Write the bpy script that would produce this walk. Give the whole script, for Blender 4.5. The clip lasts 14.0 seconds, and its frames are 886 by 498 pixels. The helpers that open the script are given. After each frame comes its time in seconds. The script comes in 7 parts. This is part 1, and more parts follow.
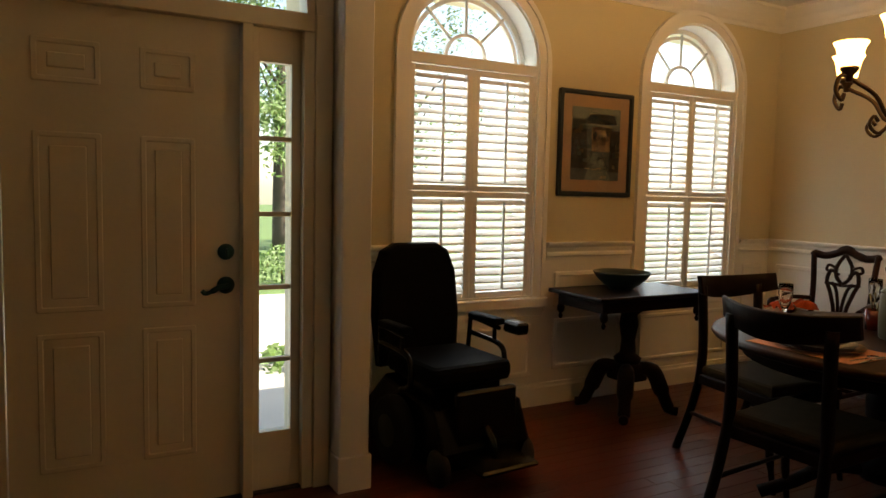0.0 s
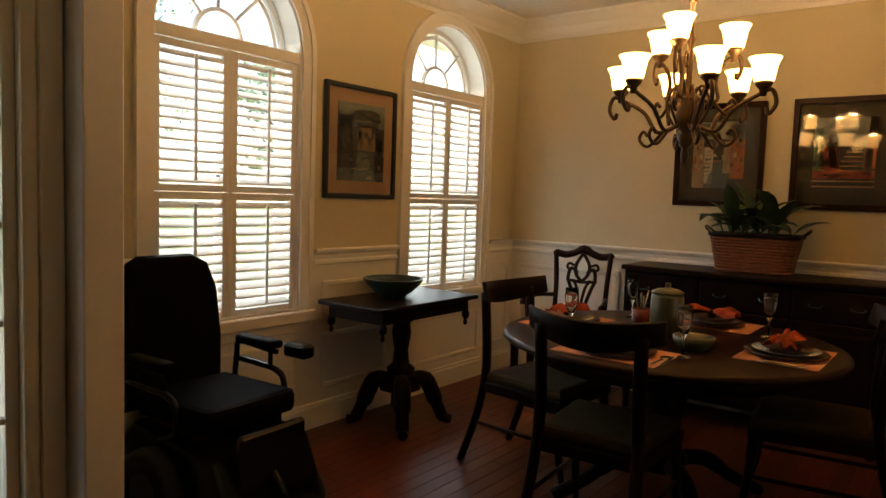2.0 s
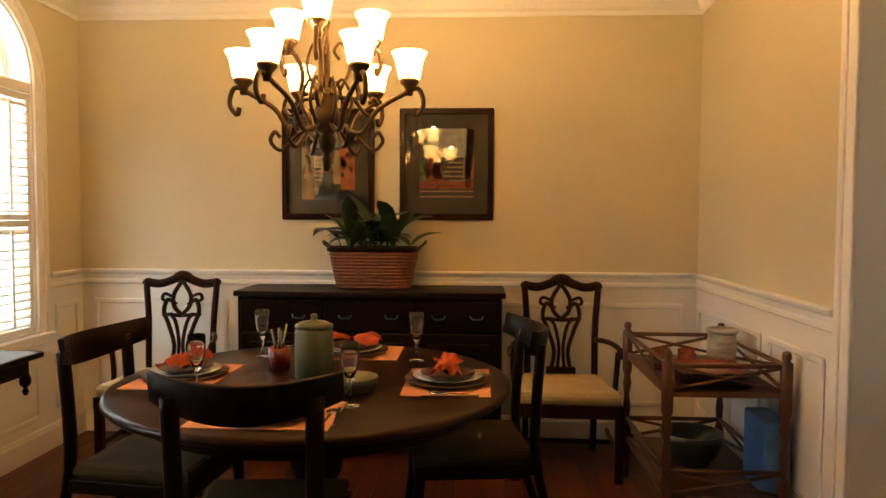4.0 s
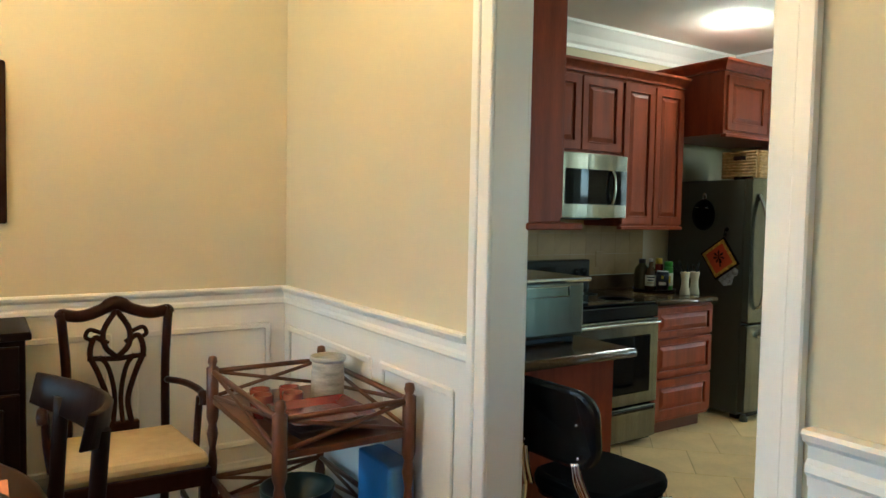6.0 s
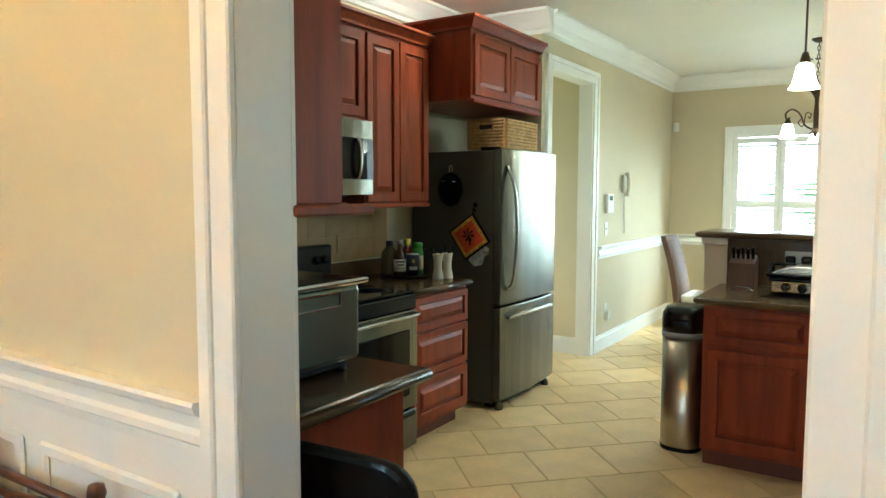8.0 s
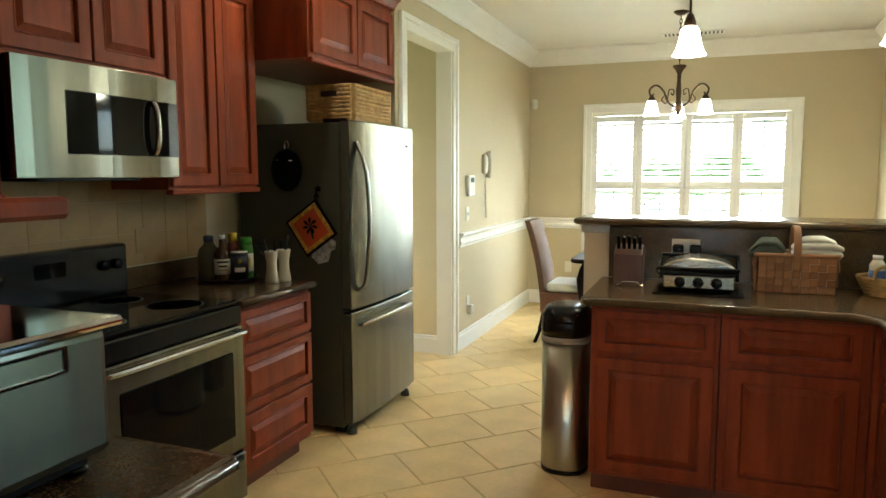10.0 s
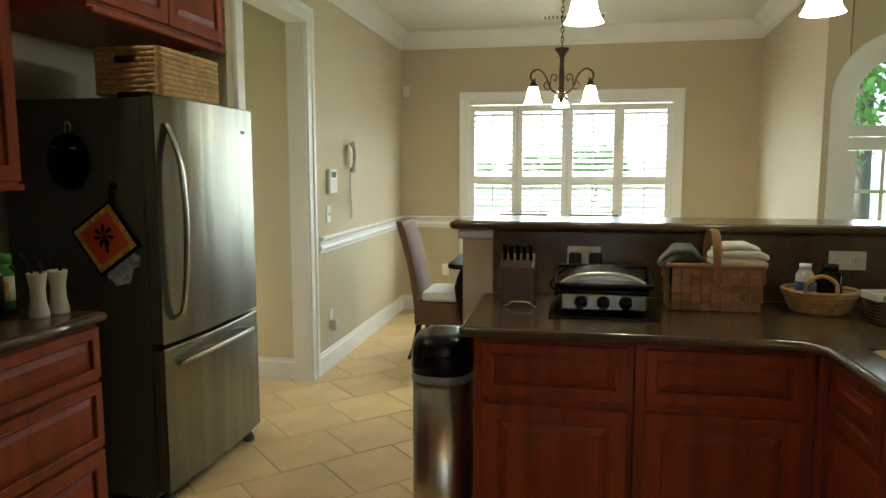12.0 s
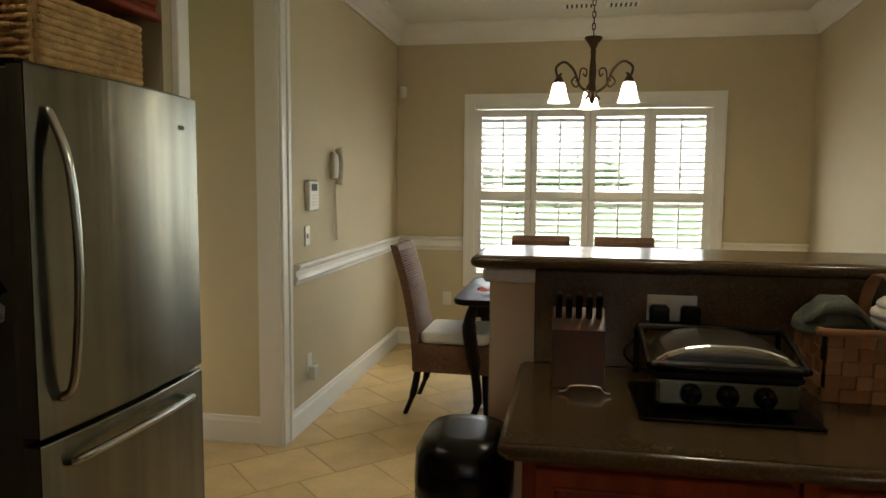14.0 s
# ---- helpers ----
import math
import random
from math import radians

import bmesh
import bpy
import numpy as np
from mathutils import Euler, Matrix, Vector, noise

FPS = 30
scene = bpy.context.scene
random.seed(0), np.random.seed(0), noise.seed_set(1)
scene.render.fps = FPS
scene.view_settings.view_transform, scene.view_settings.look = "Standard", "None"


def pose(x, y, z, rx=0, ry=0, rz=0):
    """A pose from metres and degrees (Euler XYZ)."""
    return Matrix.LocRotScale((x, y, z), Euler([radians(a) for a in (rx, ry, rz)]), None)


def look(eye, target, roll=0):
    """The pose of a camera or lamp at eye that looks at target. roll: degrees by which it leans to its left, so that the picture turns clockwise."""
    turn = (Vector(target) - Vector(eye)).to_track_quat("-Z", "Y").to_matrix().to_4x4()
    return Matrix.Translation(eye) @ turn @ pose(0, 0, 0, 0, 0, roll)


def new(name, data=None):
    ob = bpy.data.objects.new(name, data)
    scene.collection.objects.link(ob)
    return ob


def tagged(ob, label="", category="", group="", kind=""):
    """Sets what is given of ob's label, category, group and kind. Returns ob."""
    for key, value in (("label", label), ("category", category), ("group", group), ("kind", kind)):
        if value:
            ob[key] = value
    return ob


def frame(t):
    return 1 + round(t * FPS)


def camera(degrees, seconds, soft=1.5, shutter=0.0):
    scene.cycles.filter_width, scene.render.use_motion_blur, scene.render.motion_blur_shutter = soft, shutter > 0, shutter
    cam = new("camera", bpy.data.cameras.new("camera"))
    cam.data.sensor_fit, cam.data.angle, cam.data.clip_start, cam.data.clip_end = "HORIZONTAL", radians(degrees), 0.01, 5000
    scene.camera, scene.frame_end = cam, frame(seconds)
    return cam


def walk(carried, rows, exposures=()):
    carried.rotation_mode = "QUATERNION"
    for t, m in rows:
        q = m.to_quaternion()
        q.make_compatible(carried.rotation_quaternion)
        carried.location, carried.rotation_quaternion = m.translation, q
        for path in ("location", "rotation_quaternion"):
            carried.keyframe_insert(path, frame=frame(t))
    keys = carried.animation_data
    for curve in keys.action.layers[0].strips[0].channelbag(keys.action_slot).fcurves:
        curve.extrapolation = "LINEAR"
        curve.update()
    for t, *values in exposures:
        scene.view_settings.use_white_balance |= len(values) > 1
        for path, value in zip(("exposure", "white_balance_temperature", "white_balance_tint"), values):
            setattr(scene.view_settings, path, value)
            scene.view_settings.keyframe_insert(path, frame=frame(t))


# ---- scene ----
cam = camera(64.84, 14.0)
EXPOSURES = [(0, 1.5, 7300, 8), (2.0, 1.65, 7200, 9), (2.5, 1.65, 7250, 9), (3.0, 1.72, 7450, 10), (3.5, 2.05, 7500, 10), (4.0, 2.67, 7450, 9), (6.5, 3.5, 4350, -14), (7.5, 3.4, 4700, -14), (8.0, 3.66, 4800, -11), (10.5, 3.38, 5650, -3), (11.5, 3.05, 5500, -3), (12.5, 2.62, 5650, -1), (13.0, 2.65, 5750, 1), (13.5, 2.32, 5900, 3), (14.0, 1.93, 6200, 6)]
PATH = [
    (0, -0.087, -0.017, 1.332, -28.48, -4.64, -1.33),
    (0.5, 0.008, 0.179, 1.359, -33.46, -3.99, -2.46),
    (1, 0.011, 0.269, 1.370, -39.91, -3.25, -4.13),
    (1.5, -0.046, 0.374, 1.361, -47.24, -3.23, -2.63),
    (2, -0.117, 0.516, 1.357, -52.38, -4.30, -1.87),
    (2.5, -0.018, 0.619, 1.371, -55.98, -2.66, 0.09),
    (3, 0.114, 0.722, 1.373, -64.42, -1.52, -1.09),
    (3.5, 0.260, 0.880, 1.372, -74.52, -1.95, -0.63),
    (4, 0.403, 0.989, 1.368, -87.03, -2.61, -0.24),
    (6.5, 1.420, 0.985, 1.438, -130.04, -3.43, -1.15),
    (7, 1.628, 0.847, 1.434, -136.24, -4.25, -0.81),
    (7.5, 1.798, 0.734, 1.434, -141.72, -4.69, 0.29),
    (8, 1.940, 0.519, 1.429, -147.21, -4.63, -0.12),
    (10.5, 2.340, -0.312, 1.425, -163.92, -6.54, 0.48),
    (11, 2.391, -0.483, 1.416, -169.59, -6.99, 0.86),
    (11.5, 2.401, -0.671, 1.420, -171.62, -7.34, 1.24),
    (12, 2.406, -0.914, 1.416, -169.22, -6.50, 0.03),
    (12.5, 2.460, -1.127, 1.413, -169.32, -6.65, 0.67),
    (13, 2.522, -1.326, 1.413, -171.30, -6.11, 2.18),
    (13.5, 2.576, -1.592, 1.414, -170.68, -4.98, 0.09),
    (14, 2.653, -1.826, 1.402, -169.75, -5.28, -0.46),
]
walk(cam, [(t, pose(x, y, z, 90 + pitch, roll, yaw)) for t, x, y, z, yaw, pitch, roll in PATH], EXPOSURES)

def empty_world():
    world = bpy.data.worlds.new("sky")
    scene.world = world
    world.use_nodes = True
    nodes, links = world.node_tree.nodes, world.node_tree.links
    sky = nodes.new("ShaderNodeTexSky")
    sky.sky_type, sky.sun_disc = "NISHITA", False
    sky.sun_elevation, sky.sun_rotation = radians(52), radians(SUN_YAW)
    links.new(sky.outputs[0], nodes["Background"].inputs[0])
    nodes["Background"].inputs[1].default_value = SKY_STRENGTH


SUN_YAW, SKY_STRENGTH = 98, 0.15
CHAND_W, DOWN_W = 3.0, 2.6
empty_world()
sun = new("sun", bpy.data.lights.new("sun", "SUN"))
sun.data.energy, sun.data.angle, sun.data.color = 5.0, radians(0.6), (1.0, 0.95, 0.88)
sun.matrix_world = look((0, 0, 30), (-11.0, 1.5, 14.0))


def window_light(name, eye, target, w, h, watts, color=(1.0, 0.97, 0.90)):
    lamp = new(name, bpy.data.lights.new(name, "AREA"))
    lamp.data.shape, lamp.data.size, lamp.data.size_y, lamp.data.energy, lamp.data.color = "RECTANGLE", w, h, watts, color
    lamp.matrix_world = look(eye, target)
    return lamp


def bulb(name, place, watts, color, radius=0.03):
    lamp = new(name, bpy.data.lights.new(name, "POINT"))
    lamp.data.energy, lamp.data.color, lamp.data.shadow_soft_size = watts, color, radius
    lamp.location = place
    return lamp


# daylight in the openings: breakfast window, dining windows, glazed garden door; the passage lamp is an unseen added
# fill
window_light("daylight_breakfast", (2.49, -8.0, 1.4), (2.49, -5.0, 1.2), 2.4, 1.6, 30)
window_light("daylight_dining", (2.03, 3.79, 1.42), (2.03, 0.0, 1.2), 0.8, 1.36, 7.0, (0.84, 0.94, 1.0))
window_light("daylight_dining", (3.80, 3.79, 1.42), (3.80, 0.0, 1.2), 0.8, 1.36, 7.0, (0.84, 0.94, 1.0))
window_light("passage_fill_lamp", (6.15, -4.85, 1.5), (4.0, -4.95, 1.1), 0.5, 1.1, 0.35, (1.0, 0.88, 0.70))
window_light("daylight_garden_door", (0.44, -6.05, 1.2), (1.2, -3.0, 1.0), 0.6, 1.8, 3.0)

# ------------------------------------------------------------------ materials


def mat(name, color, rough=0.5, metal=0.0, vary=0.12, scale=6.0, fine=90.0, bump=0.05, coat=0.0, stretch=(1, 1, 1), rand=0.0, spec=0.5):
    """A surface with two scales of variation in tone and a fine relief."""
    m = bpy.data.materials.new(name)
    m.use_nodes = True
    nt = m.node_tree
    n, l = nt.nodes, nt.links
    bsdf = n["Principled BSDF"]
    bsdf.inputs["Roughness"].default_value = rough
    bsdf.inputs["Metallic"].default_value = metal
    bsdf.inputs["Coat Weight"].default_value = coat
    bsdf.inputs["Coat Roughness"].default_value = 0.12
    bsdf.inputs["Specular IOR Level"].default_value = spec
    co = n.new("ShaderNodeTexCoord")
    mp = n.new("ShaderNodeMapping")
    mp.inputs["Scale"].default_value = stretch
    l.new(co.outputs["Object"], mp.inputs[0])
    big, small = n.new("ShaderNodeTexNoise"), n.new("ShaderNodeTexNoise")
    big.inputs["Scale"].default_value, small.inputs["Scale"].default_value = scale, fine
    big.inputs["Detail"].default_value = 5
    for t in (big, small):
        l.new(mp.outputs[0], t.inputs["Vector"])
    add = n.new("ShaderNodeMath")
    add.operation = "MULTIPLY_ADD"
    add.inputs[1].default_value = 0.35
    l.new(small.outputs[0], add.inputs[0])
    l.new(big.outputs[0], add.inputs[2])
    last = add.outputs[0]
    if rand:
        info = n.new("ShaderNodeObjectInfo")
        more = n.new("ShaderNodeMath")
        more.operation = "MULTIPLY_ADD"
        more.inputs[1].default_value = rand
        l.new(info.outputs["Random"], more.inputs[0])
        l.new(last, more.inputs[2])
        last = more.outputs[0]
    ramp = n.new("ShaderNodeMapRange")
    ramp.inputs[1].default_value, ramp.inputs[2].default_value = 0.35, 1.0 + rand
    ramp.inputs[3].default_value, ramp.inputs[4].default_value = 1 - vary, 1 + vary
    l.new(last, ramp.inputs[0])
    mul = n.new("ShaderNodeVectorMath")
    mul.operation = "SCALE"
    mul.inputs[0].default_value = color
    l.new(ramp.outputs[0], mul.inputs["Scale"])
    l.new(mul.outputs[0], bsdf.inputs["Base Color"])
    if bump:
        b = n.new("ShaderNodeBump")
        b.inputs["Strength"].default_value = bump
        b.inputs["Distance"].default_value = 0.01
        l.new(small.outputs[0], b.inputs["Height"])
        l.new(b.outputs[0], bsdf.inputs["Normal"])
    return m


def speckle(name, base, spot, rough):
    """Polished stone: dark ground with pale and rust grains."""
    m = mat(name, base, rough, vary=0.3, scale=14, fine=160, bump=0.0)
    n, l = m.node_tree.nodes, m.node_tree.links
    v = n.new("ShaderNodeTexVoronoi")
    v.inputs["Scale"].default_value = 240
    co = n.new("ShaderNodeTexCoord")
    l.new(co.outputs["Object"], v.inputs["Vector"])
    r = n.new("ShaderNodeMapRange")
    r.inputs[1].default_value, r.inputs[2].default_value = 0.62, 0.8
    l.new(v.outputs["Color"], r.inputs[0])
    mix = n.new("ShaderNodeMix")
    mix.data_type = "RGBA"
    bsdf = n["Principled BSDF"]
    old = bsdf.inputs["Base Color"].links[0].from_socket
    l.new(r.outputs[0], mix.inputs[0])
    l.new(old, mix.inputs[6])
    mix.inputs[7].default_value = (*spot, 1)
    l.new(mix.outputs[2], bsdf.inputs["Base Color"])
    return m


def glass(name, tint=(1, 1, 1), rough=0.0):
    m = bpy.data.materials.new(name)
    m.use_nodes = True
    b = m.node_tree.nodes["Principled BSDF"]
    b.inputs["Base Color"].default_value = (*tint, 1)
    b.inputs["Transmission Weight"].default_value = 1
    b.inputs["Roughness"].default_value = rough
    b.inputs["IOR"].default_value = 1.45
    return m


def pane_glass(name):
    """Thin window glass: mostly clear, with a weak reflection that grows at a slant."""
    m = bpy.data.materials.new(name)
    m.use_nodes = True
    n, l = m.node_tree.nodes, m.node_tree.links
    clear, shine, mix, f = n.new("ShaderNodeBsdfTransparent"), n.new("ShaderNodeBsdfGlossy"), n.new("ShaderNodeMixShader"), n.new("ShaderNodeLayerWeight")
    shine.inputs["Roughness"].default_value = 0.02
    f.inputs["Blend"].default_value = 0.5
    steep, add = n.new("ShaderNodeMath"), n.new("ShaderNodeMath")
    steep.operation, add.operation = "POWER", "MULTIPLY_ADD"
    steep.inputs[1].default_value, add.inputs[1].default_value, add.inputs[2].default_value = 4.0, 0.7, 0.03
    l.new(f.outputs["Facing"], steep.inputs[0])
    l.new(steep.outputs[0], add.inputs[0])
    l.new(add.outputs[0], mix.inputs[0])
    l.new(clear.outputs[0], mix.inputs[1])
    l.new(shine.outputs[0], mix.inputs[2])
    l.new(mix.outputs[0], n["Material Output"].inputs[0])
    return m


def glow(name, color, strength, base=(0.9, 0.85, 0.75)):
    m = mat(name, base, 0.35, vary=0.03, bump=0.0)
    b = m.node_tree.nodes["Principled BSDF"]
    b.inputs["Emission Color"].default_value = (*color, 1)
    b.inputs["Emission Strength"].default_value = strength
    return m


WALL = mat("tan_wall_paint", (0.61, 0.545, 0.375), 0.75, vary=0.04, scale=1.5, fine=140, bump=0.03)
WALL_K = mat("sage_tan_wall_paint", (0.55, 0.475, 0.32), 0.75, vary=0.04, scale=1.5, fine=140, bump=0.03)
WHITE = mat("white_semigloss_paint", (0.80, 0.79, 0.76), 0.35, vary=0.03, scale=3, fine=60, bump=0.02)
CEIL = mat("ceiling_paint", (0.74, 0.72, 0.66), 0.9, vary=0.03, scale=2, fine=150, bump=0.04)
TRAY = mat("tray_ceiling_paint", (0.66, 0.48, 0.27), 0.8, vary=0.04, scale=2, fine=150, bump=0.03)
DOORW = mat("cream_door_paint", (0.75, 0.68, 0.52), 0.4, vary=0.05, scale=4, fine=50, bump=0.03)
PLANK = mat("red_oak_floorboard", (0.090, 0.019, 0.007), 0.28, vary=0.45, scale=5, fine=40, bump=0.05, stretch=(1.0, 14, 14), rand=0.5, coat=0.0, spec=0.22)
UNDER = mat("floor_joint_dark", (0.03, 0.015, 0.01), 0.8)
TILE = mat("beige_ceramic_tile", (0.72, 0.53, 0.255), 0.42, vary=0.24, scale=5, fine=35, bump=0.05, rand=0.35, spec=0.35)
GROUT = mat("tan_grout", (0.55, 0.40, 0.20), 0.9, vary=0.2, scale=30)
CHERRY = mat("cherry_stained_cabinet", (0.225, 0.042, 0.013), 0.42, vary=0.38, scale=3, fine=45, bump=0.03, stretch=(6, 6, 0.6), coat=0.0, spec=0.22)
# a darker cherry tone for panel grooves and toe kicks
CHERRY_D = mat("darker_cherry_recesses", (0.115, 0.026, 0.011), 0.45, vary=0.3)
MAHOG = mat("dark_mahogany", (0.008, 0.0032, 0.002), 0.42, vary=0.4, scale=4, fine=60, bump=0.03, stretch=(5, 5, 0.8), coat=0.0, spec=0.12)
MAHOG2 = mat("polished_red_mahogany", (0.020, 0.0065, 0.0038), 0.3, vary=0.4, scale=4, fine=60, bump=0.03, stretch=(5, 5, 0.8), coat=0.0, spec=0.12)
WALNUT = mat("brown_cherry_wood", (0.085, 0.029, 0.012), 0.36, vary=0.35, scale=5, fine=50, bump=0.04, stretch=(5, 5, 0.9))
GRANITE = speckle("brown_granite", (0.075, 0.046, 0.021), (0.105, 0.067, 0.033), 0.2)
SPLASH = mat("tan_tile_splashback", (0.33, 0.205, 0.075), 0.5, vary=0.2, scale=7, fine=50, bump=0.04, rand=0.3)
# stretched upright tone bands imitate reflection streaks in the steel's colour
STEEL = mat("brushed_steel_reflection_bands", (0.175, 0.17, 0.135), 0.26, metal=1.0, vary=0.4, scale=0.7, fine=1.0, bump=0.10, stretch=(18, 18, 0.4))
GREYP = mat("grey_fridge_side", (0.070, 0.070, 0.050), 0.55, vary=0.1, scale=5, fine=200, bump=0.05, spec=0.2)
STEEL.node_tree.nodes["Principled BSDF"].inputs["Anisotropic"].default_value = 0.85
STEEL.node_tree.nodes["Principled BSDF"].inputs["Anisotropic Rotation"].default_value = 0.25
CANSTEEL = mat("bright_brushed_steel", (0.50, 0.47, 0.38), 0.3, metal=1.0, vary=0.08, scale=2, fine=1.6, bump=0.10, stretch=(18, 18, 0.6))
LIDM = mat("polished_lid_steel", (0.62, 0.60, 0.55), 0.22, metal=1.0, vary=0.05, scale=3, fine=120, bump=0.004)
HANDLE = mat("satin_steel_handle", (0.42, 0.41, 0.37), 0.26, metal=1.0, vary=0.05, scale=4, fine=90, bump=0.01)
# lightened cream tan: kitchen light on the bar end put into colour
BARP = mat("light_in_post_paint", (0.74, 0.60, 0.40), 0.6, vary=0.04, scale=2, fine=140, bump=0.03)
CHROME = mat("chrome", (0.75, 0.75, 0.74), 0.08, metal=1.0, vary=0.03, bump=0.0)
BLACKP = mat("black_plastic", (0.006, 0.006, 0.006), 0.26, vary=0.2, bump=0.02, spec=0.25)
BLACKG = mat("black_glass", (0.005, 0.005, 0.0055), 0.06, vary=0.1, bump=0.0, spec=0.16)
VINYL = mat("black_upholstery", (0.0032, 0.0032, 0.0036), 0.65, vary=0.3, scale=9, fine=200, bump=0.1, spec=0.05)
RUBBER = mat("black_rubber", (0.010, 0.010, 0.010), 0.75, vary=0.3)
CREAM = mat("cream_striped_upholstery", (0.46, 0.36, 0.18), 0.7, vary=0.12, scale=20, fine=240, bump=0.12)
LINEN = mat("white_cushion_cloth", (0.72, 0.70, 0.64), 0.85, vary=0.06, scale=12, fine=220, bump=0.12)
IRON = mat("bronze_wrought_iron", (0.060, 0.034, 0.017), 0.42, metal=0.7, vary=0.3, scale=20, fine=80, bump=0.08)
# teal cast: the glare veil at the front door, put into the bronze colour
BRASSD = mat("veil_tinted_dark_bronze", (0.016, 0.060, 0.058), 0.35, metal=0.6, vary=0.2)
PINK = mat("rust_pink_placemat", (0.55, 0.24, 0.13), 0.8, vary=0.15, scale=20, fine=260, bump=0.15)
NAPKIN = mat("striped_orange_red_napkin", (0.27, 0.046, 0.017), 0.8, vary=0.8, scale=9, fine=120, bump=0.1, stretch=(1, 7, 1), spec=0.2)
PORC = mat("white_glazed_plate", (0.72, 0.70, 0.66), 0.15, vary=0.03, bump=0.0, coat=0.4)
PLATED = mat("brown_charger", (0.07, 0.028, 0.012), 0.35, vary=0.3)
GREENC = mat("sage_green_ceramic", (0.10, 0.105, 0.055), 0.3, vary=0.2, scale=9)
BOWLM = mat("dark_green_bowl", (0.020, 0.036, 0.030), 0.3, vary=0.3, scale=10)
REDC = mat("oxblood_glazed_ceramic", (0.15, 0.018, 0.014), 0.22, vary=0.15, scale=8, coat=0.3)
STONEW = mat("grey_banded_stoneware", (0.44, 0.41, 0.36), 0.35, vary=0.6, scale=7, stretch=(1, 1, 5))
WICKER = mat("brown_wicker", (0.15, 0.075, 0.040), 0.7, vary=0.4, scale=60, fine=220, bump=0.6)
STRAW = mat("golden_seagrass", (0.50, 0.31, 0.115), 0.7, vary=0.4, scale=30, fine=180, bump=0.6)
SPLINT = mat("woven_splint", (0.30, 0.145, 0.062), 0.6, vary=0.42, scale=15, fine=90, bump=0.15, rand=1.0)
TERRA = mat("rust_woven_planter", (0.20, 0.070, 0.030), 0.7, vary=0.3, scale=40, fine=160, bump=0.5)
LEAF = mat("glossy_dark_leaf", (0.030, 0.060, 0.018), 0.4, vary=0.4, scale=8, fine=60, bump=0.05)
SWITCHW = mat("ivory_plastic", (0.70, 0.68, 0.60), 0.35, vary=0.03, bump=0.0)
PHONE = mat("ivory_beige_plastic", (0.56, 0.51, 0.40), 0.4, vary=0.05)
PANE = pane_glass("window_glass")
CLEAR = glass("clear_drinking_glass")
SHADE = glow("lit_amber_glass_shade", (1.0, 0.53, 0.16), 3.4)
SHADE_W = glow("lit_white_glass_shade", (1.0, 0.86, 0.62), 2.6)
CANLIGHT = glow("lit_recessed_lamp", (1.0, 0.85, 0.60), 14.0)
GRASS = mat("lawn", (0.085, 0.14, 0.035), 0.9, vary=0.4, scale=1.2, fine=30, bump=0.4)
PAVE = mat("pale_concrete_drive", (0.48, 0.45, 0.40), 0.85, vary=0.12, scale=1.5, fine=60, bump=0.1)
FOLIAGE = mat("garden_leaves", (0.11, 0.19, 0.035), 0.6, vary=0.5, scale=3, fine=20, bump=0.0)
BARK = mat("tree_bark", (0.09, 0.065, 0.045), 0.9, vary=0.4, scale=9, fine=40, bump=0.5)
BRICKH = mat("far_house_render", (0.45, 0.38, 0.30), 0.9, vary=0.15, scale=1.2)

# ------------------------------------------------------------------ mesh helpers


def box(bm, x0, x1, y0, y1, z0, z1, bevel=0.0, segs=1):
    r = bmesh.ops.create_cube(bm, size=1.0)
    vs = r["verts"]
    bmesh.ops.scale(bm, vec=(x1 - x0, y1 - y0, z1 - z0), verts=vs)
    bmesh.ops.translate(bm, vec=((x0 + x1) / 2, (y0 + y1) / 2, (z0 + z1) / 2), verts=vs)
    if bevel:
        es = list({e for v in vs for e in v.link_edges})
        bmesh.ops.bevel(bm, geom=es, offset=bevel, segments=segs, affect="EDGES", profile=0.5)
    return bm


def B(x0, x1, y0, y1, z0, z1, bevel=0.0, segs=1):
    return box(bmesh.new(), x0, x1, y0, y1, z0, z1, bevel, segs)


def lathe(bm, profile, segs=20, cx=0.0, cy=0.0, sx=1.0, sy=1.0):
    """Turn a profile of (radius, height) round the upright axis at cx, cy."""
    rings = []
    for r, z in profile:
        rings.append([bm.verts.new((cx + max(r, 1e-4) * sx * math.cos(2 * math.pi * k / segs), cy + max(r, 1e-4) * sy * math.sin(2 * math.pi * k / segs), z)) for k in range(segs)])
    for a, b in zip(rings, rings[1:]):
        for k in range(segs):
            f = bm.faces.new((a[k], a[(k + 1) % segs], b[(k + 1) % segs], b[k]))
            f.smooth = True
    if profile[0][0] > 1e-3:
        bm.faces.new(list(reversed(rings[0])))
    if profile[-1][0] > 1e-3:
        bm.faces.new(rings[-1])
    return bm


def L(profile, segs=20, cx=0.0, cy=0.0, sx=1.0, sy=1.0):
    return lathe(bmesh.new(), profile, segs, cx, cy, sx, sy)


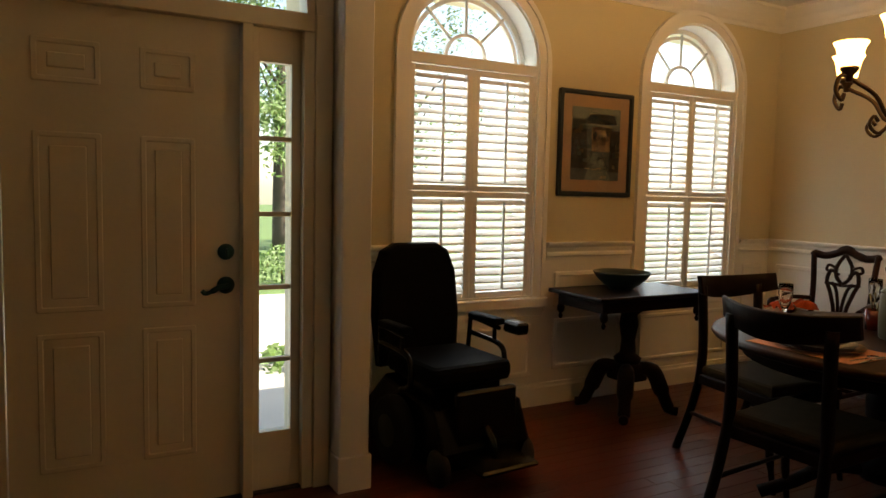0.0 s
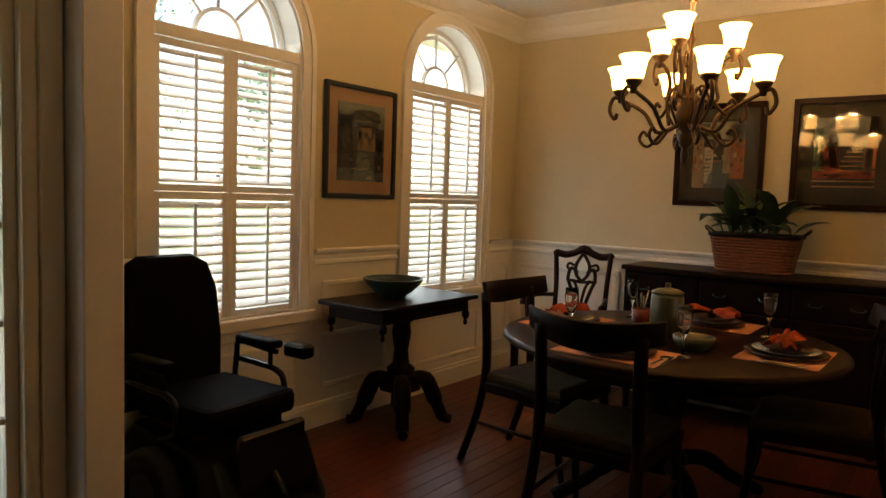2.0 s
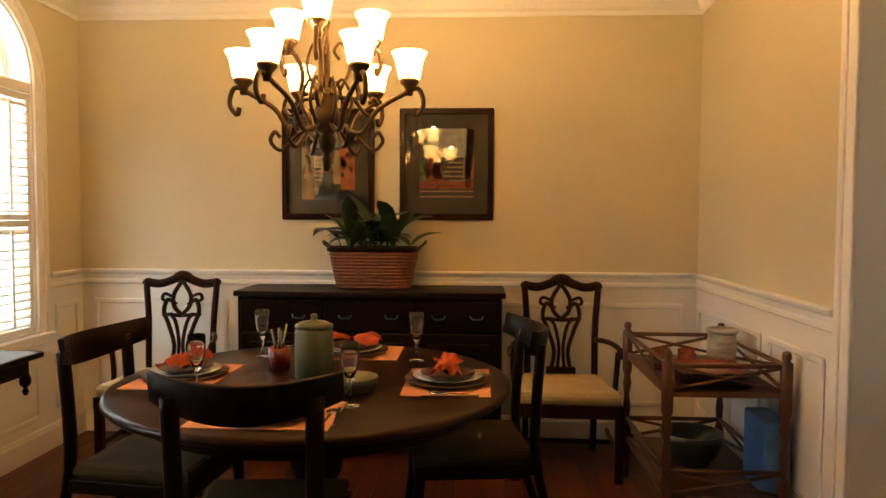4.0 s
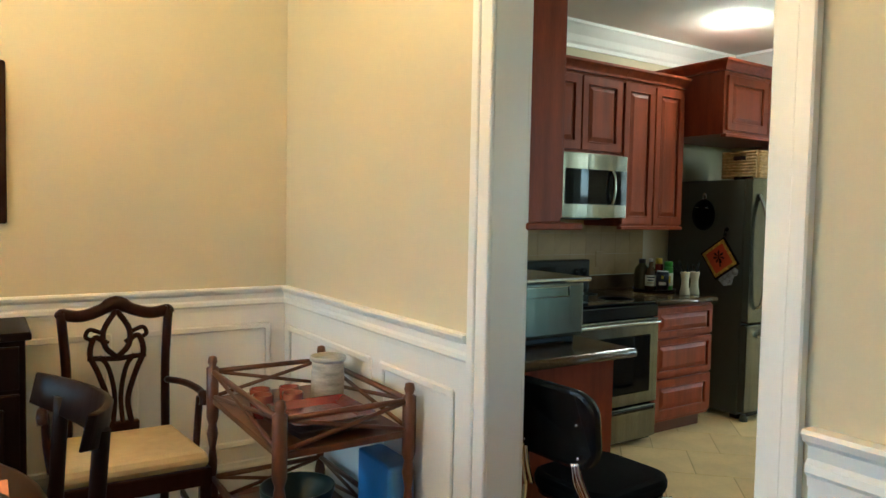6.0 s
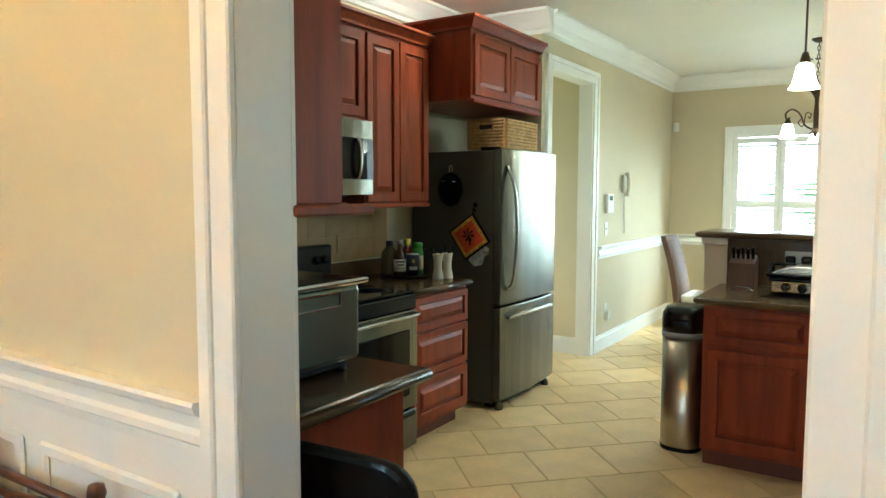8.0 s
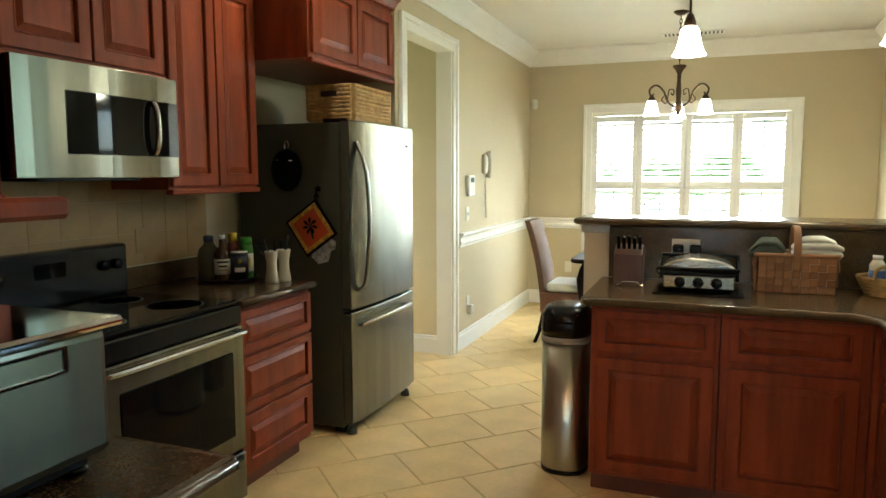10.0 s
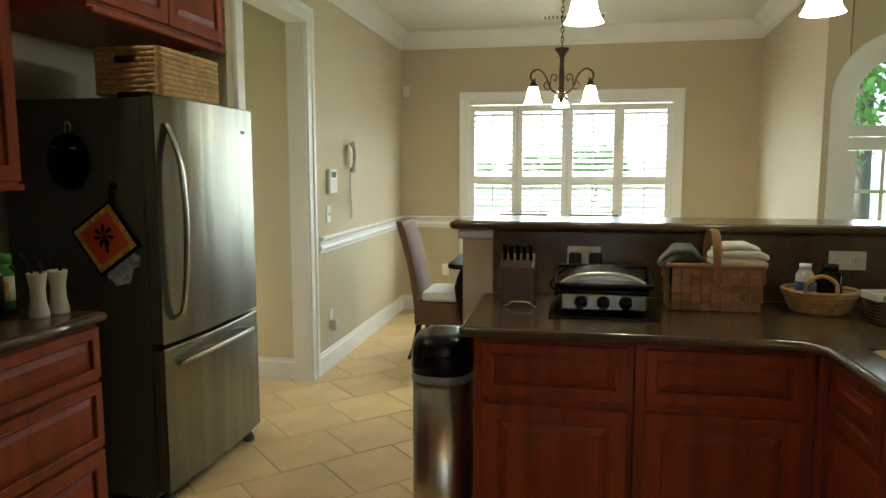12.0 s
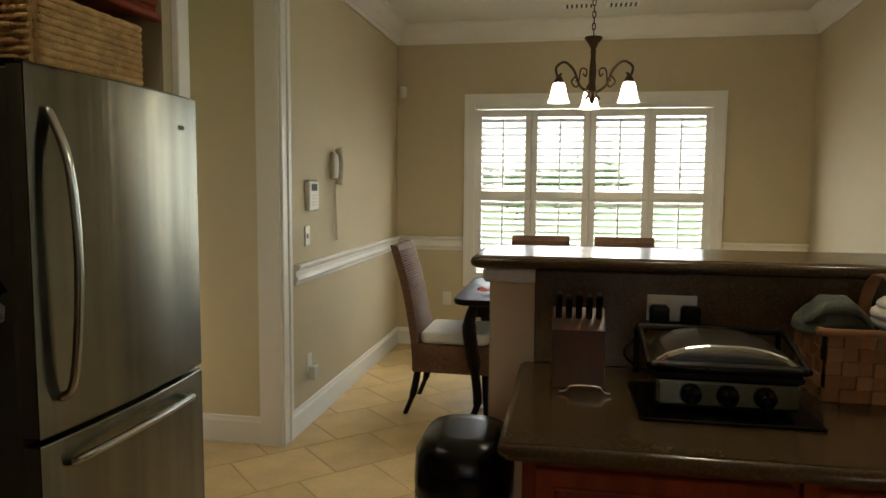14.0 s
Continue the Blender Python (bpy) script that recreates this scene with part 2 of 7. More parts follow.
def tube(bm, pts, radius, segs=8, flat=1.0):
    """A round bar along points; radius is one number or one for each point."""
    pts = [Vector(p) for p in pts]
    rs = radius if hasattr(radius, "__len__") else [radius] * len(pts)
    rings, up = [], None
    for i, p in enumerate(pts):
        d = (pts[min(i + 1, len(pts) - 1)] - pts[max(i - 1, 0)]).normalized()
        if up is None:
            up = Vector((0, 0, 1)) if abs(d.z) < 0.9 else Vector((1, 0, 0))
        side = d.cross(up).normalized()
        up = side.cross(d).normalized()
        rings.append([bm.verts.new(p + rs[i] * (math.cos(2 * math.pi * k / segs) * side + flat * math.sin(2 * math.pi * k / segs) * up)) for k in range(segs)])
    for a, b in zip(rings, rings[1:]):
        for k in range(segs):
            bm.faces.new((a[k], a[(k + 1) % segs], b[(k + 1) % segs], b[k])).smooth = True
    bm.faces.new(list(reversed(rings[0])))
    bm.faces.new(rings[-1])
    return bm


def U(pts, radius, segs=8, flat=1.0):
    return tube(bmesh.new(), pts, radius, segs, flat)


def curve(ctrl, n=8):
    """A smooth line through control points."""
    c = [Vector(p) for p in ctrl]
    c = [2 * c[0] - c[1]] + c + [2 * c[-1] - c[-2]]
    out = []
    for i in range(1, len(c) - 2):
        for k in range(n):
            t = k / n
            a, b, d, e = c[i - 1], c[i], c[i + 1], c[i + 2]
            out.append(0.5 * ((2 * b) + (d - a) * t + (2 * a - 5 * b + 4 * d - e) * t * t + (3 * b - a - 3 * d + e) * t ** 3))
    return out + [c[-2]]


def slab(bm, outline, axis, a, b, bevel=0.0):
    """Thicken a flat outline of (u, v) between a and b along an axis."""
    put = {"x": lambda u, v, w: (w, u, v), "y": lambda u, v, w: (u, w, v), "z": lambda u, v, w: (u, v, w)}[axis]
    lo = [bm.verts.new(put(u, v, a)) for u, v in outline]
    hi = [bm.verts.new(put(u, v, b)) for u, v in outline]
    n = len(outline)
    faces = [bm.faces.new(list(reversed(lo))), bm.faces.new(hi)]
    for k in range(n):
        faces.append(bm.faces.new((lo[k], lo[(k + 1) % n], hi[(k + 1) % n], hi[k])))
    bmesh.ops.recalc_face_normals(bm, faces=faces)
    if bevel:
        es = list({e for f in faces[:2] for e in f.edges})
        bmesh.ops.bevel(bm, geom=es, offset=bevel, segments=2, affect="EDGES", profile=0.5)
    return bm


def ring(bm, x0, x1, z0, z1, w, y0, y1, bevel=0.003):
    """A rectangular frame standing in the plane of x and z, one connected mesh."""
    o = ((x0, z0), (x1, z0), (x1, z1), (x0, z1))
    i = ((x0 + w, z0 + w), (x1 - w, z0 + w), (x1 - w, z1 - w), (x0 + w, z1 - w))
    vs = [[bm.verts.new((x, y, z)) for x, z in loop] for y in (y0, y1) for loop in (o, i)]
    a, b, c, d = vs
    made = []
    for k in range(4):
        j = (k + 1) % 4
        made += [bm.faces.new((a[k], a[j], b[j], b[k])), bm.faces.new((c[k], d[k], d[j], c[j])), bm.faces.new((a[k], c[k], c[j], a[j])), bm.faces.new((b[k], b[j], d[j], d[k]))]
    bmesh.ops.recalc_face_normals(bm, faces=made)
    if bevel:
        bmesh.ops.bevel(bm, geom=list({e for f in made for e in f.edges}), offset=bevel, segments=1, affect="EDGES")
    return bm


def S(outline, axis, a, b, bevel=0.0):
    return slab(bmesh.new(), outline, axis, a, b, bevel)


def rect_outline(u0, u1, v0, v1, r, n=5):
    out = []
    for cu, cv, a0 in ((u1 - r, v1 - r, 0), (u0 + r, v1 - r, 90), (u0 + r, v0 + r, 180), (u1 - r, v0 + r, 270)):
        for k in range(n + 1):
            a = radians(a0 + 90 * k / n)
            out.append((cu + r * math.cos(a), cv + r * math.sin(a)))
    return out


def turn_bm(bm, m):
    bmesh.ops.transform(bm, matrix=m, verts=bm.verts)
    return bm


def mesh_of(name, bm, material):
    me = bpy.data.meshes.new(name)
    bmesh.ops.recalc_face_normals(bm, faces=bm.faces)
    bm.to_mesh(me)
    bm.free()
    me.materials.append(material)
    return me


def part(name, bm, material, parent, label=""):
    ob = new(name, mesh_of(name, bm, material))
    ob.parent = parent
    return tagged(ob, label)


def piece(name, me, parent, place=(0, 0, 0), rz=0.0):
    ob = new(name, me)
    ob.parent = parent
    ob.matrix_basis = pose(*place, 0, 0, rz)
    return ob


def thing(name, place, rz, label, category, group=""):
    ob = new(name)
    ob.empty_display_size = 0.1
    ob.matrix_basis = pose(*place, 0, 0, rz)
    return tagged(ob, label, category, group)


def setting(name, bm, material, label="", category=""):
    return tagged(new(name, mesh_of(name, bm, material)), label, category, "", "structure")


def holder(name, label="", category=""):
    return tagged(new(name), label, category, "", "structure")


# ------------------------------------------------------------------ large structure
YN, XE, YS = 3.504, 4.693, -0.335          # dining room walls
YD = 2.93                                  # front door wall
KX, RX, KY = 4.13, 4.78, -7.745            # breakfast wall, range wall, breakfast window wall
CZ = 2.74                                  # ceiling
RAIL = 1.036


def wall_run(name, axis, at, thick, u0, u1, z0, z1, holes, material, label):
    """A wall along x (axis 'y' fixed) or along y (axis 'x' fixed) with rectangular or arched openings (u0, u1, z0, z1, arch)."""
    bm = bmesh.new()
    put = (lambda u, w, z: (u, w, z)) if axis == "y" else (lambda u, w, z: (w, u, z))

    def block(ua, ub, za, zb):
        if ub - ua < 1e-4 or zb - za < 1e-4:
            return
        p, q = put(ua, at, za), put(ub, at + thick, zb)
        box(bm, min(p[0], q[0]), max(p[0], q[0]), min(p[1], q[1]), max(p[1], q[1]), za, zb)

    edge = u0
    for a, b, c, d, arch in sorted(holes):
        block(edge, a, z0, z1)
        block(a, b, z0, c)
        if arch:
            n, mid, r = 24, (a + b) / 2, (b - a) / 2
            line = [(mid - r * math.cos(math.pi * k / n), d + r * math.sin(math.pi * k / n)) for k in range(n + 1)]
            slab(bm, line + [(b, z1), (a, z1)], axis, at, at + thick)
        else:
            block(a, b, d, z1)
        edge = b
    block(edge, u1, z0, z1)
    return setting(name, bm, material, label, "wall")


# windows: glass opening 0.86 wide, sill 0.70, spring line 2.10
W1, W2 = (1.592, 2.462), (3.372, 4.232)
SILL, SPRING = 0.70, 2.105
wall_run("wall_north", "y", YN, 0.2, 0.965, XE + 0.2, 0, 3.1, [(W1[0], W1[1], SILL, SPRING, True), (W2[0], W2[1], SILL, SPRING, True)], WALL, "tan painted dining room wall with two arched windows")
wall_run("wall_east", "x", XE, 0.2, YS, YN, 0, 3.1, [], WALL, "plain tan painted dining room wall")
wall_run("wall_south", "y", YS - 0.13, 0.13, 1.10, RX + 0.15, 0, 3.1, [(1.99, 2.94, 0, 2.37, False)], WALL, "tan painted wall with a cased opening to the kitchen")
wall_run("wall_front", "y", YD, 0.2, -2.6, 0.965, 0, 3.1, [(-0.31, 0.87, 0, 2.06, True)], WALL, "painted entrance wall with front door and sidelight")
wall_run("wall_return", "x", 0.965, 0.129, YD, YN, 0, 3.1, [], WALL, "short painted return wall beside the front door")
wall_run("wall_west", "x", -2.8, 0.2, -4.6, YD + 0.2, 0, 3.1, [], WALL, "plain painted wall of the entrance hall")
wall_run("wall_hall", "y", -2.0, 0.13, -2.6, 0.80, 0, 3.1, [], WALL, "plain wall closing the entrance hall")
wall_run("wall_kitchen_west", "x", 0.80, 0.13, -2.0, YS - 0.0, 0, 3.1, [], WALL_K, "plain wall behind the sink run")
wall_run("wall_range", "x", RX, 0.15, -4.25, YS - 0.13, 0, 3.1, [], WALL_K, "sage tan kitchen wall behind range and refrigerator")
wall_run("wall_jog", "y", -4.38, 0.13, 4.25, 6.2, 0, 3.1, [], WALL_K, "short sage tan wall beside the refrigerator")
wall_run("wall_breakfast_east", "x", KX, 0.12, -7.9, -4.25, 0, 3.1, [(-5.24, -4.365, 0, 2.36, False)], WALL_K, "sage tan wall with a cased doorway and chair rail")
wall_run("wall_breakfast_south", "y", KY - 0.2, 0.2, 0.60, KX + 0.12, 0, 3.1, [(1.53, 3.45, 0.62, 2.07, False)], WALL_K, "sage tan wall with a wide shuttered window")
NOOK = Matrix.Translation((0.79, KY, 0)) @ Matrix.Rotation(radians(-3.08), 4, "Z") @ Matrix.Translation((-0.79, -KY, 0))
wall_run("wall_nook_west", "x", 0.66, 0.13, KY, -5.70, 0, 3.1, [], WALL_K, "pale sage wall of the breakfast nook").matrix_basis = NOOK
wall_run("wall_family_south", "y", -5.85, 0.15, -2.8, 0.762, 0, 3.1, [(0.13, 0.75, 0.0, 1.84, True)], WALL_K, "family room wall with an arched garden door")
setting("wall_strip", B(KX, KX + 0.12, -4.2500, -4.209, 1.735, CZ), WALL_K, "narrow sage tan wall strip beside the refrigerator cabinet", "wall")
# end wall out of view; its opening is made up for the passage fill lamp
wall_run("wall_passage", "x", 6.2, 0.12, -5.4, -4.25, 0, 3.1, [(-5.12, -4.58, 0.92, 2.08, False)], WALL, "tan wall with an unseen added opening at the end of the passage")
wall_run("wall_passage_side", "y", -5.385, 0.12, KX + 0.12, 6.2, 0, 3.1, [], WALL, "tan side wall of the passage beyond the doorway")

# ceilings, with the dining room's tray
bm = bmesh.new()
TX0, TX1, TY0, TY1, TZ = 1.60, 4.20, 0.18, 2.95, 3.02
box(bm, TX1, XE, YS, YN, CZ, CZ + 0.3)
box(bm, 1.11, TX0, YS, YN, CZ, CZ + 0.3)
box(bm, TX0, TX1, TY1, YN, CZ, CZ + 0.3)
box(bm, TX0, TX1, YS, TY0, CZ, CZ + 0.3)
setting("ceiling", bm, CEIL, "white painted ceiling border round a tray", "ceiling")
setting("ceiling_tray", B(TX0 - 0.05, TX1 + 0.05, TY0 - 0.05, TY1 + 0.05, TZ, TZ + 0.1), TRAY, "golden painted ceiling of the raised tray", "ceiling")
bm = bmesh.new()
box(bm, TX1 - 0.012, TX1 - 0.002, TY0, TY1, CZ + 0.0, TZ)
box(bm, TX0 + 0.002, TX0 + 0.012, TY0, TY1, CZ + 0.0, TZ)
box(bm, TX0 + 0.012, TX1 - 0.012, TY1 - 0.012, TY1 - 0.002, CZ, TZ)
box(bm, TX0 + 0.012, TX1 - 0.012, TY0 + 0.002, TY0 + 0.012, CZ, TZ)
setting("ceiling_tray_sides", bm, TRAY, "golden painted upright sides of the tray", "ceiling")
setting("ceiling_kitchen", B(-2.8, 6.3, -7.9, YS - 0.13, CZ, CZ + 0.1), CEIL, "white painted kitchen ceiling", "ceiling")
setting("ceiling_hall", B(-2.8, 1.11, -2.0, YD, CZ + 0.02, CZ + 0.12), CEIL, "white painted hall ceiling", "ceiling")

# profiles run along walls


def run(name, axis, at, side, u0, u1, profile, material, label, category="trim"):
    """Extrude a profile of (proud, z) along a wall face; side +1 or -1 is the way the face looks."""
    bm = bmesh.new()
    out = [(at + side * p, z) for p, z in profile]
    if axis == "y":
        slab(bm, out, "x", u0, u1)
    else:
        a = [bm.verts.new((p, u0, z)) for p, z in out]
        b = [bm.verts.new((p, u1, z)) for p, z in out]
        bm.faces.new(a), bm.faces.new(list(reversed(b)))
        for k in range(len(out)):
            bm.faces.new((a[k], b[k], b[(k + 1) % len(out)], a[(k + 1) % len(out)]))
    return setting(name, bm, material, label, category)


CROWN = [(0.0, CZ - 0.16), (0.012, CZ - 0.16), (0.016, CZ - 0.135), (0.03, CZ - 0.12), (0.05, CZ - 0.08), (0.085, CZ - 0.045), (0.10, CZ - 0.03), (0.115, CZ - 0.02), (0.115, CZ - 0.001), (0.0, CZ - 0.001)]


def rail_profile(z):
    return [(0.0, z - 0.115), (0.010, z - 0.115), (0.012, z - 0.095), (0.022, z - 0.085), (0.020, z - 0.07), (0.012, z - 0.06), (0.014, z - 0.035), (0.034, z - 0.022), (0.040, z - 0.008), (0.036, z), (0.0, z)]


BASE = [(0.0, 0.0), (0.018, 0.0), (0.018, 0.115), (0.012, 0.125), (0.010, 0.14), (0.0, 0.145)]
PAN = 0.006     # wainscot sheet


def wainscot(name, axis, at, side, u0, u1, frames, z_top=None):
    """White panelled dado: sheet, chair rail, base and raised picture-frame mouldings."""
    zt = z_top or RAIL
    run(name + "_dado", axis, at, side, u0, u1, [(0.0, 0.0), (PAN, 0.0), (PAN, zt - 0.1), (0.0, zt - 0.1)], WHITE, "white painted wainscot sheet", "wainscot")
    run("chair_rail", axis, at, side, u0, u1, rail_profile(zt), WHITE, "white moulded chair rail")
    run("baseboard", axis, at + side * PAN, side, u0, u1, BASE, WHITE, "white moulded baseboard", "baseboard")
    for a, b, c, d in frames:
        bm = bmesh.new()
        w, p = 0.032, 0.014
        lo, hi = sorted((at + side * PAN, at + side * (PAN + p)))
        if axis == "y":
            ring(bm, a, b, c, d, w, lo, hi, 0.006)
        else:
            turn_bm(ring(bm, a, b, c, d, w, -hi, -lo, 0.006), pose(0, 0, 0, 0, 0, 90))
        setting("panel_moulding", bm, WHITE, "white raised panel moulding on the dado", "trim")


wainscot("wall_north", "y", YN, -1, 1.095, W1[0] - 0.10, [(1.18, 1.42, 0.22, 0.85)])
wainscot("wall_north", "y", YN, -1, W1[1] + 0.10, W2[0] - 0.10, [(2.63, 3.20, 0.62, 0.85), (2.63, 3.20, 0.22, 0.55)])
wainscot("wall_north", "y", YN, -1, W2[1] + 0.10, XE, [(4.39, 4.63, 0.22, 0.85)])
wainscot("wall_east", "x", XE, -1, YS, YN, [(-0.25, 0.42, 0.22, 0.85), (0.50, 1.45, 0.22, 0.85), (1.53, 2.48, 0.22, 0.85), (2.56, 3.42, 0.22, 0.85)])
wainscot("wall_south", "y", YS, 1, 3.02, XE, [(3.70, 4.62, 0.22, 0.84), (3.10, 3.62, 0.22, 0.84)])
wainscot("wall_south", "y", YS, 1, 1.11, 1.905, [(1.20, 1.82, 0.22, 0.84)])
for nm, ax, at, sd, a, b in (("crown", "y", YN, -1, 1.11, XE), ("crown", "x", XE, -1, YS, YN), ("crown", "y", YS, 1, 1.11, XE),
                             ("crown", "x", RX, -1, -4.25, YS - 0.13), ("crown", "y", -4.209, 1, KX - 0.085, RX), ("crown", "x", KX, -1, KY, -4.209),
                             ("crown", "y", KY, 1, 0.79, KX), ("crown", "y", YS - 0.13, -1, 0.93, RX)):
    run(nm, ax, at, sd, a, b, CROWN, WHITE, "white moulded crown cornice")
run("crown", "x", 0.79, 1, KY, -5.70, CROWN, WHITE, "white moulded crown cornice").matrix_basis = NOOK
# the dado under the two dining windows
for w in (W1, W2):
    run("dado", "y", YN, -1, w[0] - 0.10, w[1] + 0.10, [(0.0, 0.0), (PAN, 0.0), (PAN, 0.60), (0.0, 0.60)], WHITE, "white painted wainscot under the window", "wainscot")
    run("baseboard", "y", YN - PAN, -1, w[0] - 0.10, w[1] + 0.10, BASE, WHITE, "white moulded baseboard", "baseboard")
    bm = bmesh.new()
    ring(bm, w[0], w[1], 0.20, 0.53, 0.03, YN - PAN - 0.014, YN - PAN, 0.006)
    setting("panel_moulding", bm, WHITE, "white raised panel moulding on the dado", "trim")
# kitchen side rails and bases
run("chair_rail", "x", KX, -1, KY, -5.42, rail_profile(0.955), WHITE, "white moulded chair rail")
run("chair_rail", "y", KY, 1, 3.55, KX, rail_profile(0.955), WHITE, "white moulded chair rail")
run("chair_rail", "y", KY, 1, 0.79, 1.43, rail_profile(0.955), WHITE, "white moulded chair rail")
run("baseboard", "x", KX, -1, KY, -5.36, BASE, WHITE, "white moulded baseboard", "baseboard")
run("baseboard", "y", KY, 1, 0.79, KX, BASE, WHITE, "white moulded baseboard", "baseboard")
run("baseboard", "y", -5.265, 1, KX + 0.125, 6.2, BASE, WHITE, "white moulded baseboard", "baseboard")


def casing_y(name, at, side, a, b, top, w, label):
    """Door casing on a wall that runs along x."""
    bm = bmesh.new()
    for p, k, e in ((0.018, 0.0, w - 0.003), (0.028, 0.6, w)):
        lo, hi = sorted((at, at + side * p))
        box(bm, a - e, a - w * k if k else a, lo, hi, 0, top + e, 0.004)
        box(bm, b + (w * k if k else 0), b + e, lo, hi, 0, top + e, 0.004)
        box(bm, a - (w * k if k else 0), b + (w * k if k else 0), lo, hi, top + (w * k if k else 0), top + e, 0.004)
    return setting(name, bm, WHITE, label, "door casing")


def casing_x(name, at, side, a, b, top, w, label):
    bm = bmesh.new()
    for p, k, e in ((0.018, 0.0, w - 0.003), (0.028, 0.6, w)):
        lo, hi = sorted((at, at + side * p))
        box(bm, lo, hi, a - e, a - w * k if k else a, 0, top + e, 0.004)
        box(bm, lo, hi, b + (w * k if k else 0), b + e, 0, top + e, 0.004)
        box(bm, lo, hi, a - (w * k if k else 0), b + (w * k if k else 0), top + (w * k if k else 0), top + e, 0.004)
    return setting(name, bm, WHITE, label, "door casing")


def lining(name, x0, x1, y0, y1, top, along, label):
    """Jamb lining inside an opening; along 'x' or 'y' is the way the wall runs."""
    bm = bmesh.new()
    t = 0.02
    if along == "x":
        box(bm, x0, x0 + t, y0, y1, 0, top - t), box(bm, x1 - t, x1, y0, y1, 0, top - t), box(bm, x0, x1, y0, y1, top - t, top)
    else:
        box(bm, x0, x1, y0, y0 + t, 0, top - t), box(bm, x0, x1, y1 - t, y1, 0, top - t), box(bm, x0, x1, y0, y1, top - t, top)
    return setting(name, bm, WHITE, label, "door casing")


casing_y("trim_kitchen_opening", YS, 1, 2.01, 2.925, 2.35, 0.092, "white casing round the opening to the kitchen")
casing_y("trim_kitchen_opening", YS - 0.13, -1, 2.01, 2.925, 2.35, 0.092, "white casing round the opening to the kitchen")
lining("jamb_kitchen_opening", 1.985, 2.945, YS - 0.132, YS + 0.002, 2.37, "x", "white painted jamb of the opening")
casing_x("trim_passage_door", KX, -1, -5.24, -4.365, 2.35, 0.10, "white casing round the passage doorway")
lining("jamb_passage_door", KX - 0.002, KX + 0.122, -5.25, -4.355, 2.37, "y", "white painted jamb of the doorway")
# square post of the cased opening between hall and dining room
bm = B(0.955, 1.094, 2.80, YD - 0.001, 0, CZ, 0.006)
box(bm, 0.945, 1.104, 2.79, YD - 0.001, 0, 0.16, 0.004)
setting("column", bm, WHITE, "white painted square post at the dining room opening", "column")
setting("baseboard", B(0.94, 0.975, YD - 0.016, YD, 0, 0.14, 0.003), WHITE, "white baseboard beside the sidelight", "baseboard")

# floors: a slab with separate boards and tiles laid on it at the end of the file
setting("floor", B(-2.8, XE, YS - 0.06, YN, -0.06, -0.012), UNDER, "dark underlay beneath the floorboards", "floor")
setting("floor_hall", B(-2.8, 0.8, -2.0, YS - 0.06, -0.06, -0.002), PLANK, "red oak floor of the hall", "floor")
setting("floor_kitchen", B(-2.8, 6.3, -7.9, YS - 0.06, -0.06, -0.0025), GROUT, "grouted beige tile floor", "floor")
setting("ground", B(-60, 60, -70, 70, -0.5, -0.30), GRASS, "sunlit lawn round the house", "lawn")
setting("road", B(-25, 25, 6.0, 10.5, -0.30, -0.28), PAVE, "pale concrete drive in front of the house", "drive")
setting("soffit", B(0.95, 5.6, YN + 0.21, YN + 0.95, 2.66, 2.74), DOORW, "cream painted eave soffit outside the dining windows", "soffit")
setting("pavement", B(-3.2, 2.2, YD + 0.2, 6.0, -0.30, -0.05), PAVE, "pale concrete porch floor", "porch")

# ------------------------------------------------------------------ windows, shutters and doors


def slats(panel, x0, x1, z0, z1, count, y, tilt):
    """Louvres across a shutter panel, and its tilt rod."""
    pitch = (z1 - z0) / count
    me = mesh_of("slat", turn_bm(S([(-0.030, 0.0), (-0.02, 0.0045), (0.02, 0.0045), (0.030, 0.0), (0.02, -0.0045), (-0.02, -0.0045)], "x", -(x1 - x0) / 2, (x1 - x0) / 2), pose(0, 0, 0, tilt, 0, 0)), WHITE)
    for k in range(count):
        piece("slat", me, panel, ((x0 + x1) / 2, y, z0 + pitch * (k + 0.5)))
    ry = y - 0.0385 if tilt > 0 else y + 0.0385
    part("tilt_rod", B((x0 + x1) / 2 - 0.007, (x0 + x1) / 2 + 0.007, ry - 0.0065, ry + 0.0065, z0 + 0.02, z1 - 0.02, 0.002), WHITE, panel)


def shutter_panel(window, x0, x1, z0, z1, count, y, stile, rail, tilt):
    bm = bmesh.new()
    box(bm, x0 - stile, x0, y - 0.014, y + 0.014, z0 - rail, z1 + rail, 0.003)
    box(bm, x1, x1 + stile, y - 0.014, y + 0.014, z0 - rail, z1 + rail, 0.003)
    box(bm, x0, x1, y - 0.013, y + 0.013, z0 - rail, z0, 0.003)
    box(bm, x0, x1, y - 0.013, y + 0.013, z1, z1 + rail, 0.003)
    panel = part("shutter_panel", bm, WHITE, window, "white louvred shutter panel")
    slats(panel, x0, x1, z0, z1, count, y, tilt)


def arch_line(cx, r, z, n=24):
    return [(cx - r * math.cos(math.pi * k / n), z + r * math.sin(math.pi * k / n)) for k in range(n + 1)]


def band(bm, cx, r0, r1, z, y0, y1, n=24):
    a, b = arch_line(cx, r0, z, n), arch_line(cx, r1, z, n)
    for k in range(n):
        slab(bm, [a[k], a[k + 1], b[k + 1], b[k]], "y", y0, y1)


